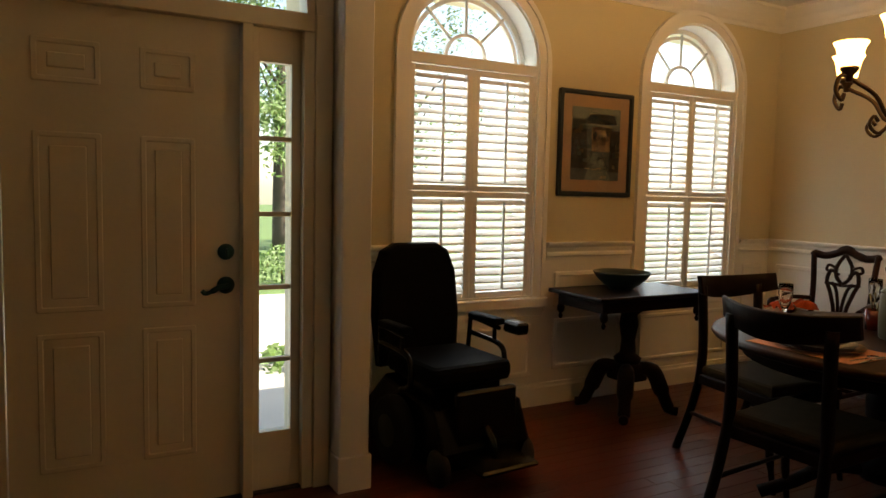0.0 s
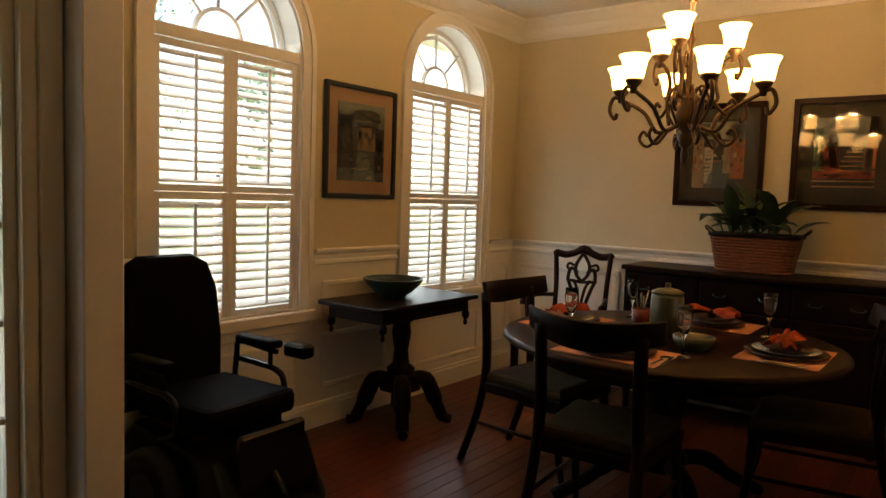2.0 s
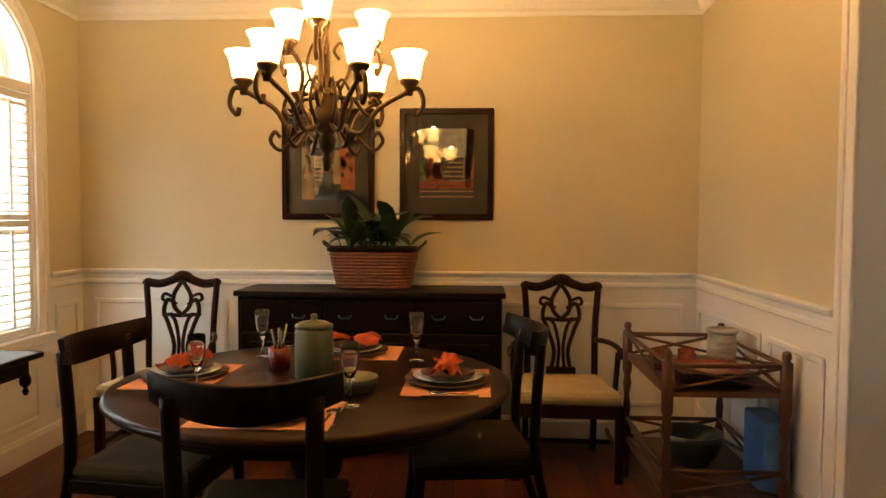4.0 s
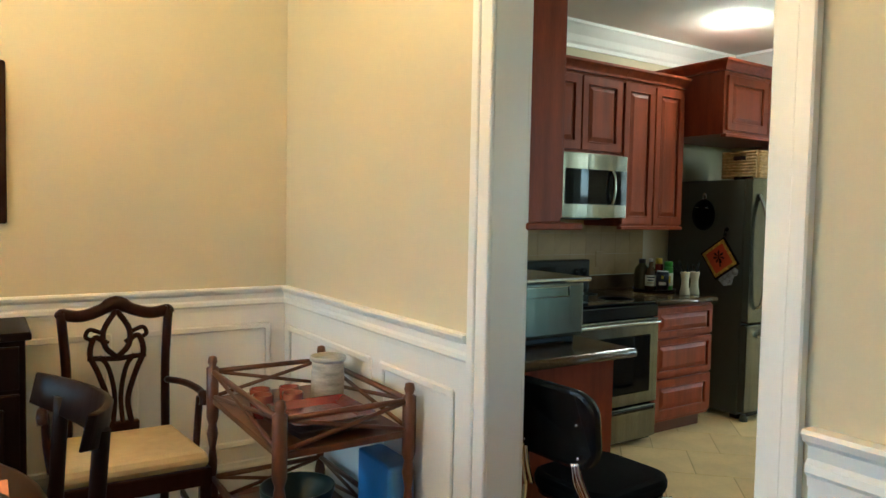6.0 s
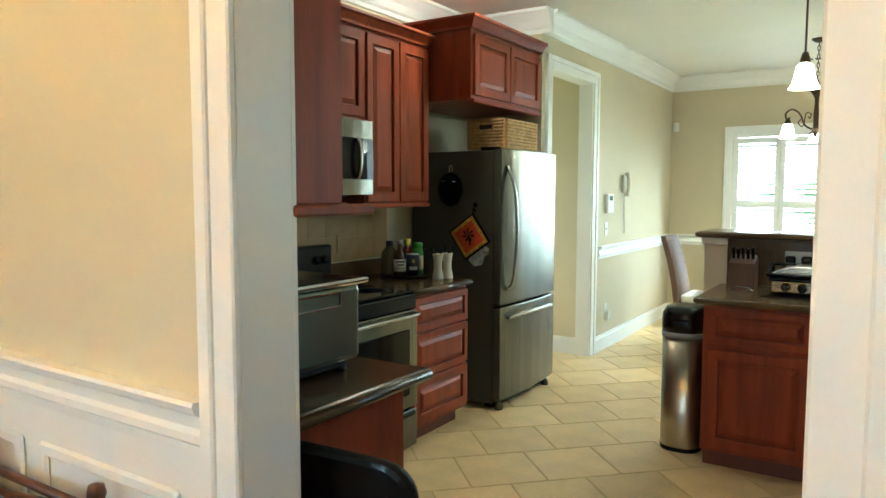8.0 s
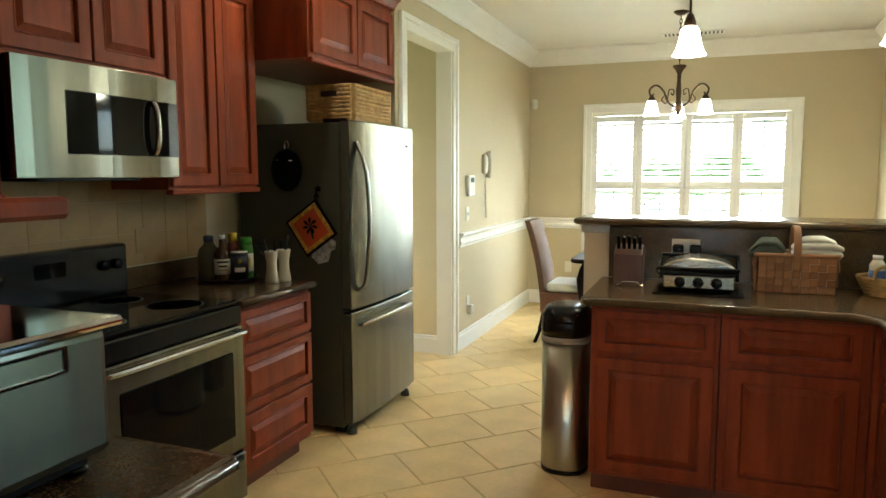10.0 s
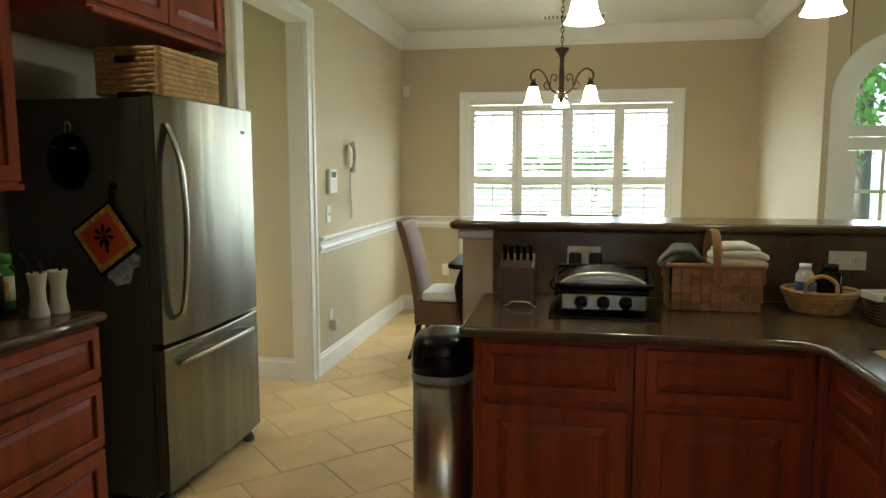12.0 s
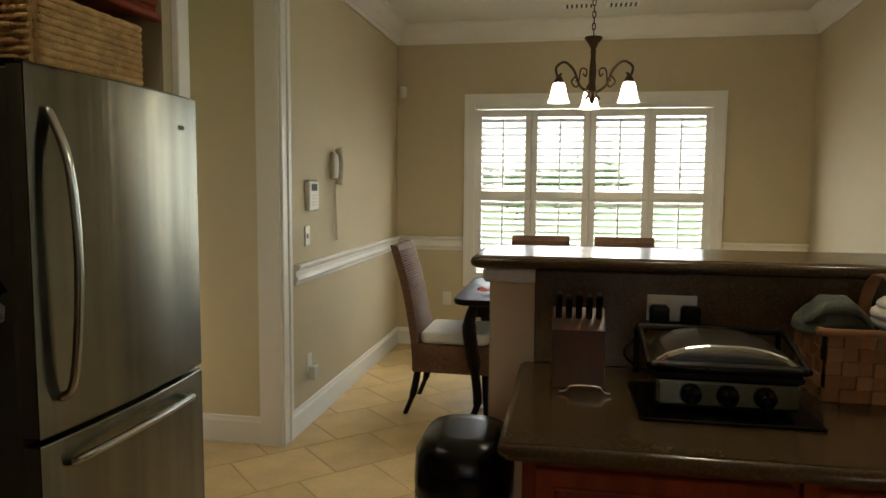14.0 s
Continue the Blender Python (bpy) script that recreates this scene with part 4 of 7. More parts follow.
# basket planter with a leafy plant on the sideboard
pl = thing("basket_planter", (4.455, 1.60, 0.953), 90, "rust woven oblong planter with iron handles", "planter")
bm = bmesh.new()
rings = []
for z, a, b in ((0.0, 0.208, 0.098), (0.05, 0.218, 0.104), (0.12, 0.232, 0.113), (0.205, 0.246, 0.122), (0.22, 0.254, 0.130), (0.235, 0.254, 0.130), (0.232, 0.240, 0.116), (0.18, 0.235, 0.112)):
    rings.append([bm.verts.new((u, v, z)) for u, v in rect_outline(-a, a, -b, b, 0.06)])
for p, q in zip(rings, rings[1:]):
    for k in range(len(p)):
        bm.faces.new((p[k], p[(k + 1) % len(p)], q[(k + 1) % len(p)], q[k])).smooth = True
bm.faces.new(list(reversed(rings[0]))), bm.faces.new(rings[-1])
part("basket", bm, TERRA, pl)
part("rim", U([(u, v, 0.228) for u, v in rect_outline(-0.254, 0.254, -0.130, 0.130, 0.06)] + [(0.254, 0.070, 0.228)], 0.013, 8), MAHOG, pl, "dark rolled rim")
mirror_parts("handle", lambda s: U(curve([(0.246 * s, -0.05, 0.225), (0.291 * s, -0.035, 0.26), (0.301 * s, 0.0, 0.275), (0.291 * s, 0.035, 0.26), (0.246 * s, 0.05, 0.225)], 5), 0.007, 6), IRON, pl)
for k in range(11):
    z = 0.012 + 0.019 * k
    au, av = 0.209 + 0.183 * z, 0.099 + 0.115 * z
    part("rope", U([(u, v, z) for u, v in rect_outline(-au, au, -av, av, 0.06)] + [(au, av - 0.06, z)], 0.0095, 6), TERRA, pl)


def leaf_bm(bm, root, yaw, lean, length, width, droop):
    """One strap leaf on its stalk, bent over by its own weight."""
    n, side = 7, Vector((-math.sin(yaw), math.cos(yaw), 0))
    p, ang = Vector(root), lean
    rows = []
    for i in range(n + 1):
        t = i / n
        w = width * (0.12 + 0.0 if t < 0.3 else math.sin(math.pi * min(1, (t - 0.25) / 0.75)) ** 0.8 + 0.03)
        d = Vector((math.cos(yaw) * math.sin(ang), math.sin(yaw) * math.sin(ang), math.cos(ang)))
        up = side.cross(d)
        rows.append((bm.verts.new(p - side * w / 2 + up * -0.15 * w), bm.verts.new(p), bm.verts.new(p + side * w / 2 + up * -0.15 * w)))
        p = p + d * (length / n)
        ang += droop / n
    for a, b in zip(rows, rows[1:]):
        bm.faces.new((a[0], a[1], b[1], b[0])).smooth = True
        bm.faces.new((a[1], a[2], b[2], b[1])).smooth = True


plant = thing("potted_plant", (4.44, 1.60, 1.13), 0, "bushy plant with glossy dark strap leaves in the planter", "plant")
rng = random.Random(4)
for k in range(46):
    bm = bmesh.new()
    leaf_bm(bm, (rng.uniform(-0.06, 0.04), rng.uniform(-0.17, 0.17), 0.0), rng.uniform(0, 6.283), rng.uniform(0.05, 0.7), rng.uniform(0.30, 0.47), rng.uniform(0.06, 0.10), rng.uniform(0.6, 2.0))
    # keep the leaves in front of the wall
    for v in bm.verts:
        if v.co.x > 0.21:
            v.co.x = 0.21 - 0.2 * (v.co.x - 0.21)
    part("leaf", bm, LEAF, plant)
part("soil", B(-0.095, 0.095, -0.215, 0.215, -0.03, 0.0), UNDER, plant)

# pictures


def picture(name, origin, rz, w, h, frame_w, frame_m, mat_w, mat_m, art, label):
    """Framed picture hanging flat; its face looks along local -y, origin at its lower middle on the wall."""
    pic = thing(name, origin, rz, label, "picture")
    bm = bmesh.new()
    ring(bm, -w / 2, w / 2, 0, h, frame_w, -0.032, -0.002, 0.006)
    part("frame", bm, frame_m, pic)
    part("mount", B(-w / 2 + frame_w, w / 2 - frame_w, -0.014, -0.004, frame_w, h - frame_w), mat_m, pic)
    iw, ih, m0 = w - 2 * frame_w - 2 * mat_w, h - 2 * frame_w - 2 * mat_w, frame_w + mat_w
    sheet = part("print", B(-iw / 2, iw / 2, -0.016, -0.0145, m0, m0 + ih), art[0], pic, "street scene print")
    for u0, u1, v0, v1, colour in art[1]:
        part("print_shape", S([(-iw / 2 + u * iw, m0 + v * ih) for u, v in ((u0[0], v0), (u1[0], v0), (u1[1], v1), (u0[1], v1))], "y", -0.0175, -0.0163), colour, sheet)
    part("glazing", B(-w / 2 + frame_w, w / 2 - frame_w, -0.0215, -0.0205, frame_w, h - frame_w), PANE, pic).visible_shadow = False
    return pic


def flat(name, c):
    return mat(name, c, 0.8, vary=0.35, scale=25, fine=120, bump=0.02)


INK, SKYB, TANW, RUST, CREAMW, SLATE, GREENB = (flat(n, c) for n, c in (("print_dark", (0.045, 0.04, 0.035)), ("print_sky", (0.16, 0.20, 0.19)), ("print_tan", (0.30, 0.21, 0.12)), ("print_rust", (0.30, 0.07, 0.03)), ("print_cream", (0.50, 0.43, 0.30)), ("print_slate", (0.09, 0.11, 0.11)), ("print_green", (0.10, 0.14, 0.06))))
BLUEF = mat("blue_black_frame", (0.012, 0.020, 0.026), 0.3, vary=0.2)
MOUNTP = mat("salmon_mount_card", (0.40, 0.27, 0.18), 0.85, vary=0.05, fine=200)
MOUNTD = mat("dark_olive_mount_card", (0.045, 0.038, 0.022), 0.8, vary=0.1, fine=200)
ORANGEP, STAIRP, SKYG = flat("print_orange", (0.36, 0.12, 0.04)), flat("print_stair_tan", (0.34, 0.22, 0.11)), flat("print_grey_sky", (0.24, 0.25, 0.22))


def strokes(seed, zones):
    """Small dabs of paint strewn over zones (u0, u1, v0, v1, count, width, height, colours)."""
    rs, out = random.Random(seed), []
    for u0, u1, v0, v1, count, w, h, colours in zones:
        for _ in range(count):
            a, b = rs.uniform(u0, u1 - w), rs.uniform(v0, v1 - h)
            ww, hh, sl = w * rs.uniform(0.5, 1.0), h * rs.uniform(0.5, 1.0), rs.uniform(-0.01, 0.01)
            out.append(((a, a + sl), (a + ww, a + ww + sl), b, b + hh, rs.choice(colours)))
    return out


def treads(v0, v1, n, left, right, colours):
    """Receding steps between two slanted edges."""
    out = []
    for k in range(n):
        t, q = k / n, (k + 0.55) / n
        out.append(((left[0] + (left[1] - left[0]) * t, left[0] + (left[1] - left[0]) * q), (right[0] + (right[1] - right[0]) * t, right[0] + (right[1] - right[0]) * q), v0 + (v1 - v0) * t, v0 + (v1 - v0) * q, colours[k % len(colours)]))
    return out


street_a = (SLATE, [((0, 0), (1, 1), 0.70, 1.0, SKYB), ((0.30, 0.34), (0.95, 0.84), 0.78, 0.92, CREAMW), ((0, 0), (0.34, 0.28), 0.16, 0.84, INK), ((0.42, 0.40), (0.80, 0.82), 0.40, 0.74, TANW), ((0.80, 0.78), (1, 1), 0.12, 0.70, INK), ((0.28, 0.44), (0.84, 0.60), 0.0, 0.38, SKYB)]
            + strokes(3, [(0.0, 0.34, 0.2, 0.8, 14, 0.10, 0.07, (SLATE, SKYB, TANW)), (0.40, 0.80, 0.40, 0.74, 16, 0.07, 0.09, (INK, CREAMW, SLATE)), (0.78, 1.0, 0.15, 0.65, 9, 0.08, 0.09, (SLATE, SKYB, CREAMW)), (0.25, 0.85, 0.02, 0.36, 14, 0.16, 0.03, (SLATE, CREAMW, INK))]))
street_b = (INK, [((0, 0), (1, 1), 0.74, 1.0, SKYG), ((0, 0), (0.24, 0.20), 0.0, 0.78, TANW), ((0.24, 0.22), (0.40, 0.40), 0.06, 0.62, CREAMW), ((0.74, 0.70), (1, 1), 0.14, 0.96, ORANGEP), ((0.58, 0.62), (0.76, 0.72), 0.22, 0.70, TANW), ((0.26, 0.44), (0.68, 0.56), 0.0, 0.42, SLATE), ((0.0, 0.0), (0.5, 0.3), 0.78, 0.98, GREENB)]
            + treads(0.05, 0.60, 9, (0.20, 0.26), (0.34, 0.38), (INK, TANW)) + strokes(5, [(0.0, 0.24, 0.1, 0.75, 10, 0.06, 0.10, (RUST, CREAMW, INK)), (0.70, 1.0, 0.15, 0.92, 18, 0.08, 0.08, (RUST, TANW, INK, CREAMW)), (0.50, 0.75, 0.06, 0.24, 8, 0.08, 0.06, (GREENB, INK)), (0.30, 0.68, 0.36, 0.52, 8, 0.10, 0.03, (ORANGEP, CREAMW))]))
street_c = (INK, [((0, 0), (1, 1), 0.60, 1.0, SKYG), ((0, 0), (0.20, 0.14), 0.24, 0.86, GREENB), ((0.12, 0.10), (0.46, 0.28), 0.28, 0.74, RUST), ((0.26, 0.22), (0.42, 0.36), 0.30, 0.62, ORANGEP), ((0.84, 0.88), (1, 1), 0.30, 1.0, ORANGEP), ((0.80, 0.82), (0.94, 0.96), 0.26, 0.60, TANW), ((0.0, 0.0), (1, 1), 0.16, 0.27, RUST)]
            + treads(0.26, 0.58, 10, (0.36, 0.58), (0.84, 0.80), (STAIRP, INK)) + treads(0.0, 0.15, 4, (0.0, 0.0), (1.0, 1.0), (INK, STAIRP)) + strokes(8, [(0.0, 0.44, 0.28, 0.72, 20, 0.06, 0.09, (GREENB, TANW, INK, CREAMW)), (0.0, 1.0, 0.15, 0.27, 12, 0.16, 0.03, (ORANGEP, TANW, INK)), (0.50, 0.84, 0.54, 0.64, 6, 0.12, 0.03, (INK, CREAMW)), (0.80, 1.0, 0.3, 0.6, 6, 0.07, 0.07, (GREENB, INK))]))
picture("framed_print", (2.922, YN, 1.328), 0, 0.605, 0.668, 0.030, BLUEF, 0.075, MOUNTP, street_a, "street print with salmon mount in a thin blue-black frame")
picture("framed_print", (XE, 1.920, 1.350), -90, 0.575, 0.680, 0.038, MAHOG2, 0.085, MOUNTD, street_b, "street painting with dark mount in a mahogany frame")
picture("framed_print", (XE, 1.190, 1.350), -90, 0.575, 0.680, 0.038, MAHOG2, 0.085, MOUNTD, street_c, "street painting with dark mount in a mahogany frame")

# console table under the print, with a wide bowl
ct = thing("console_table", (2.97, 3.17, 0), 0, "dark carved pedestal side table with drop finials", "table")
part("tabletop", B(-0.44, 0.44, -0.24, 0.25, 0.735, 0.762, 0.008, 2), MAHOG, ct, "polished dark top")
part("apron", B(-0.39, 0.39, -0.20, 0.21, 0.665, 0.735, 0.003), MAHOG, ct)
for sx in (-1, 1):
    for sy in (-0.19, 0.20):
        part("drop_finial", L([(0.0, 0.575), (0.008, 0.578), (0.014, 0.595), (0.007, 0.61), (0.022, 0.625), (0.024, 0.645), (0.018, 0.668), (0.0, 0.668)], 12, 0.375 * sx, sy), MAHOG, ct)
part("pedestal", L([(0.0, 0.30), (0.075, 0.30), (0.085, 0.34), (0.05, 0.37), (0.042, 0.45), (0.058, 0.55), (0.05, 0.61), (0.085, 0.64), (0.09, 0.666), (0.0, 0.666)], 20), MAHOG, ct)
part("base_block", B(-0.09, 0.09, -0.09, 0.09, 0.20, 0.31, 0.015, 2), MAHOG, ct)
for k in range(4):
    a = radians(45 + 90 * k)
    d = Vector((math.cos(a), math.sin(a), 0))
    pts = [d * 0.06 + Vector((0, 0, 0.27)), d * 0.15 + Vector((0, 0, 0.27)), d * 0.21 + Vector((0, 0, 0.15)), d * 0.26 + Vector((0, 0, 0.045)), d * 0.31 + Vector((0, 0, 0.03))]
    part("scroll_foot", U(curve(pts, 5), [0.045] * 5 + [0.05] * 6 + [0.038] * 5 + [0.028] * 5, 10), MAHOG, ct, "carved scroll foot")
bw = thing("bowl", (2.94, 3.22, 0.762), 0, "wide dark green bowl on the side table", "bowl")
part("bowl_body", L([(0.0, 0.004), (0.075, 0.0), (0.08, 0.012), (0.11, 0.03), (0.155, 0.072), (0.172, 0.098), (0.178, 0.108), (0.172, 0.110), (0.150, 0.080), (0.105, 0.040), (0.0, 0.022)], 32), BOWLM, bw)

# power wheelchair by the first window, facing into the room
wc = thing("power_wheelchair", (1.60, 3.02, 0), 184, "black power wheelchair with high padded back and armrests", "wheelchair")
back = S([(-0.235, 0.44), (0.235, 0.44), (0.255, 0.70), (0.240, 0.93), (0.195, 1.045), (0.12, 1.085), (-0.12, 1.085), (-0.195, 1.045), (-0.240, 0.93), (-0.255, 0.70)], "y", -0.31, -0.20, 0.03)
part("backrest", turn_bm(back, pose(0, 0, 0, 5, 0, 0)), VINYL, wc, "tall rounded padded backrest")
part("seat", S(rect_outline(-0.235, 0.235, -0.22, 0.26, 0.05), "z", 0.42, 0.52, 0.03), VINYL, wc)
part("seat_post", B(-0.20, 0.20, -0.18, 0.20, 0.36, 0.425, 0.01), BLACKP, wc)
part("motor_shroud", S([(-0.36, 0.06), (0.34, 0.06), (0.38, 0.16), (0.30, 0.34), (-0.20, 0.40), (-0.38, 0.24)], "x", -0.25, 0.25, 0.02), BLACKP, wc)
for s in (-1, 1):
    arm = part("arm_frame", U(curve([(0.27 * s, -0.20, 0.46), (0.275 * s, -0.19, 0.60), (0.275 * s, -0.17, 0.655), (0.275 * s, 0.0, 0.645), (0.275 * s, 0.075, 0.64)], 5), 0.013, 8), BLACKP, wc)
    part("arm_pad", B(0.275 * s - 0.034, 0.275 * s + 0.034, -0.17, 0.085, 0.655, 0.692, 0.014, 2), VINYL, arm)
    part("arm_brace", U(curve([(0.275 * s, -0.19, 0.575), (0.275 * s, -0.05, 0.570), (0.275 * s, 0.07, 0.560), (0.275 * s, 0.12, 0.52), (0.275 * s, 0.115, 0.42), (0.27 * s, 0.02, 0.38)], 5), 0.014, 8), BLACKP, arm)
    part("arm_post", U([(0.275 * s, 0.035, 0.56), (0.275 * s, 0.035, 0.65)], 0.011, 8), BLACKP, arm)
    wl = part("drive_wheel", turn_bm(L([(0.0, -0.04), (0.14, -0.04), (0.165, -0.03), (0.17, 0.0), (0.165, 0.03), (0.14, 0.04), (0.0, 0.04)], 28), pose(0.285 * s, -0.02, 0.17, 0, 90, 0)), RUBBER, wc)
    part("hub", turn_bm(L([(0.0, -0.045), (0.08, -0.045), (0.085, 0.0), (0.08, 0.045), (0.0, 0.045)], 16), pose(0.285 * s, -0.02, 0.17, 0, 90, 0)), GREYP, wl)
    part("caster", turn_bm(L([(0.0, -0.022), (0.07, -0.022), (0.085, -0.01), (0.085, 0.01), (0.07, 0.022), (0.0, 0.022)], 20), pose(0.24 * s, 0.33, 0.085, 0, 90, 0)), RUBBER, wc)
    part("caster", turn_bm(L([(0.0, -0.022), (0.06, -0.022), (0.07, -0.01), (0.07, 0.01), (0.06, 0.022), (0.0, 0.022)], 20), pose(0.22 * s, -0.36, 0.07, 0, 90, 0)), RUBBER, wc)
    part("caster_fork", U([(0.24 * s, 0.33, 0.09), (0.20 * s, 0.26, 0.22)], 0.014, 6), BLACKP, wc)
    part("caster_fork", U([(0.22 * s, -0.36, 0.08), (0.15 * s, -0.30, 0.22)], 0.014, 6), BLACKP, wc)
part("control_box", B(-0.31, -0.235, 0.15, 0.28, 0.64, 0.70, 0.012), BLACKP, wc)
part("foot_plate", B(-0.16, 0.16, 0.36, 0.56, 0.10, 0.125, 0.01), BLACKP, wc)
part("leg_panel", B(-0.17, 0.17, 0.33, 0.37, 0.11, 0.43, 0.012), BLACKP, wc)
part("foot_post", U([(0, 0.26, 0.34), (0, 0.40, 0.20), (0, 0.44, 0.12)], 0.022, 8), BLACKP, wc)

# chandelier over the table: three upper and six lower lights on scrolled arms
CHX, CHY = 2.885, 1.535
ch = thing("chandelier", (CHX, CHY, 0), 0, "bronze scrolled chandelier with nine lit amber glass shades", "chandelier")
part("canopy", L([(0.0, TZ - 0.035), (0.03, TZ - 0.035), (0.065, TZ - 0.012), (0.07, TZ), (0.0, TZ)], 20), IRON, ch)
part("stem", L([(0.008, 2.10), (0.008, 2.20), (0.02, 2.205), (0.012, 2.23), (0.028, 2.26), (0.055, 2.305), (0.06, 2.318), (0.012, 2.322), (0.008, 2.34), (0.008, TZ - 0.03)], 14), IRON, ch)
part("body", L([(0.0, 1.528), (0.012, 1.535), (0.018, 1.575), (0.010, 1.59), (0.026, 1.61), (0.034, 1.64), (0.022, 1.66), (0.045, 1.69), (0.052, 1.73), (0.035, 1.77), (0.048, 1.80), (0.030, 1.83), (0.014, 1.86), (0.012, 2.02), (0.022, 2.05), (0.010, 2.08), (0.008, 2.11)], 18), IRON, ch)


def lamp_arm(angle, reach, z_root, z_dip, z_cup, out):
    d = Vector((math.cos(angle), math.sin(angle), 0))

    def P(r, z):
        return d * r + Vector((0, 0, z))
    arm = part("arm", U(curve([P(0.03, z_root), P(0.12, z_dip), P(reach * 0.62, z_dip + 0.085), P(reach - 0.03, z_cup - 0.045), P(reach + out * 0.6, z_cup - 0.02), P(reach + out, z_cup - 0.075), P(reach + out * 0.5, z_cup - 0.115), P(reach + 0.015, z_cup - 0.09)], 5), 0.009, 7), IRON, ch)
    part("scroll", U(curve([P(0.10, z_dip), P(0.16, z_dip - 0.06), P(0.20, z_dip - 0.03), P(0.185, z_dip + 0.005), P(0.165, z_dip - 0.015)], 5), 0.0075, 6), IRON, arm)
    part("scroll", U(curve([P(0.05, z_dip + 0.02), P(0.09, z_dip + 0.11), P(0.06, z_dip + 0.19), P(0.03, z_dip + 0.16), P(0.05, z_dip + 0.13)], 5), 0.006, 6), IRON, arm)
    c = d * reach
    part("cup", L([(0.0, z_cup - 0.045), (0.012, z_cup - 0.045), (0.016, z_cup - 0.02), (0.034, z_cup), (0.034, z_cup + 0.012), (0.0, z_cup + 0.012)], 14, c.x, c.y), IRON, arm)
    z = z_cup + 0.008
    sh = part("shade", L([(0.030, z), (0.038, z + 0.008), (0.045, z + 0.045), (0.051, z + 0.075), (0.064, z + 0.098), (0.061, z + 0.100), (0.048, z + 0.075), (0.042, z + 0.045), (0.034, z + 0.011), (0.030, z + 0.003)], 20, c.x, c.y), SHADE, arm, "lit amber glass bell shade")
    return c, z


for k in range(6):
    c, z = lamp_arm(radians(33 + 60 * k), 0.295, 1.70, 1.665, 1.845, 0.05)
    if k % 2 == 0:
        bulb("chandelier_bulb", (CHX + c.x, CHY + c.y, z + 0.098), CHAND_W, (1.0, 0.61, 0.28), 0.025)
for k in range(3):
    c, z = lamp_arm(radians(63 + 120 * k), 0.178, 1.80, 1.80, 2.005, 0.035)
    bulb("chandelier_bulb", (CHX + c.x, CHY + c.y, z + 0.098), CHAND_W, (1.0, 0.61, 0.28), 0.025)

# place settings


def setting_place(x, y, rz, mat_rz=None):
    m = thing("placemat", (x, y, 0.760), rz if mat_rz is None else mat_rz, "rust pink woven placemat on the table", "placemat", "place settings")
    part("mat", B(-0.215, 0.215, -0.155, 0.155, 0.0, 0.003, 0.001), PINK, m)
    p = thing("dinner_plate", (x, y, 0.763), rz, "white plate on a brown charger", "plate", "place settings")
    part("charger", L([(0.0, 0.0), (0.11, 0.0), (0.155, 0.012), (0.16, 0.017), (0.11, 0.008), (0.0, 0.008)], 32), PLATED, p)
    part("plate", L([(0.0, 0.010), (0.075, 0.010), (0.125, 0.024), (0.130, 0.028), (0.08, 0.016), (0.0, 0.016)], 32), PORC, p)
    part("salad_plate", L([(0.0, 0.018), (0.06, 0.018), (0.098, 0.034), (0.102, 0.038), (0.06, 0.025), (0.0, 0.025)], 28), PLATED, p)
    nap = thing("napkin", (x, y, 0.790), rz, "striped orange and red folded napkin on a plate", "napkin", "place settings")
    bm = bmesh.new()
    r2 = random.Random(int(x * 100) + int(y * 10))
    cols, off = [], r2.uniform(0, 9)
    for i in range(15):
        t = -1 + 2 * i / 14
        pinch = 0.016 + 0.052 * abs(t) ** 0.7 * (1.25 - 0.35 * abs(t))
        col = []
        for j in range(11):
            a = -1 + 2 * j / 10
            fold = 0.010 * math.sin(j * 1.9 + 2.0 * t) * (0.25 + abs(t)) + 0.016 * noise.noise((t * 2.2 + off, a * 2.0, 0.3))
            col.append(bm.verts.new((0.125 * t + 0.010 * noise.noise((a * 2, off, t)), a * pinch, 0.030 + fold + 0.020 * (1 - a * a) * (0.55 + math.sin(math.pi * abs(t))))))
        cols.append(col)
    for a, b in zip(cols, cols[1:]):
        for j in range(10):
            bm.faces.new((a[j], a[j + 1], b[j + 1], b[j])).smooth = True
    part("cloth", bm, NAPKIN, nap)
    part("napkin_ring", turn_bm(L([(0.016, -0.014), (0.022, -0.014), (0.022, 0.014), (0.016, 0.014), (0.016, -0.014)], 14), pose(0, 0, 0.024, 0, 90, 0)), MAHOG2, nap)


def flute(x, y):
    g = thing("champagne_flute", (x, y, 0.760), 0, "clear empty stemmed glass on the table", "glass", "place settings")
    part("glass", L([(0.0, 0.0), (0.032, 0.001), (0.030, 0.004), (0.005, 0.008), (0.0045, 0.075), (0.012, 0.09), (0.026, 0.125), (0.031, 0.17), (0.030, 0.205), (0.0285, 0.205), (0.0290, 0.17), (0.024, 0.127), (0.010, 0.095), (0.0, 0.093)], 18), CLEAR, g)


def cutlery(name, x, y, rz, label):
    c = thing(name, (x, y, 0.7635), rz, label, "cutlery", "place settings")
    bm = bmesh.new()
    box(bm, -0.005, 0.005, -0.085, 0.03, 0.0, 0.003, 0.001)
    if name == "spoon":
        lathe(bm, [(0.0, 0.0), (0.012, 0.002), (0.018, 0.005), (0.0, 0.003)], 14, 0, 0.055, 1.0, 1.6)
    else:
        slab(bm, [(-0.006, 0.028), (0.006, 0.028), (0.007, 0.10), (0.0, 0.115), (-0.006, 0.10)], "z", 0.0, 0.002)
    part("silver", bm, CHROME, c)


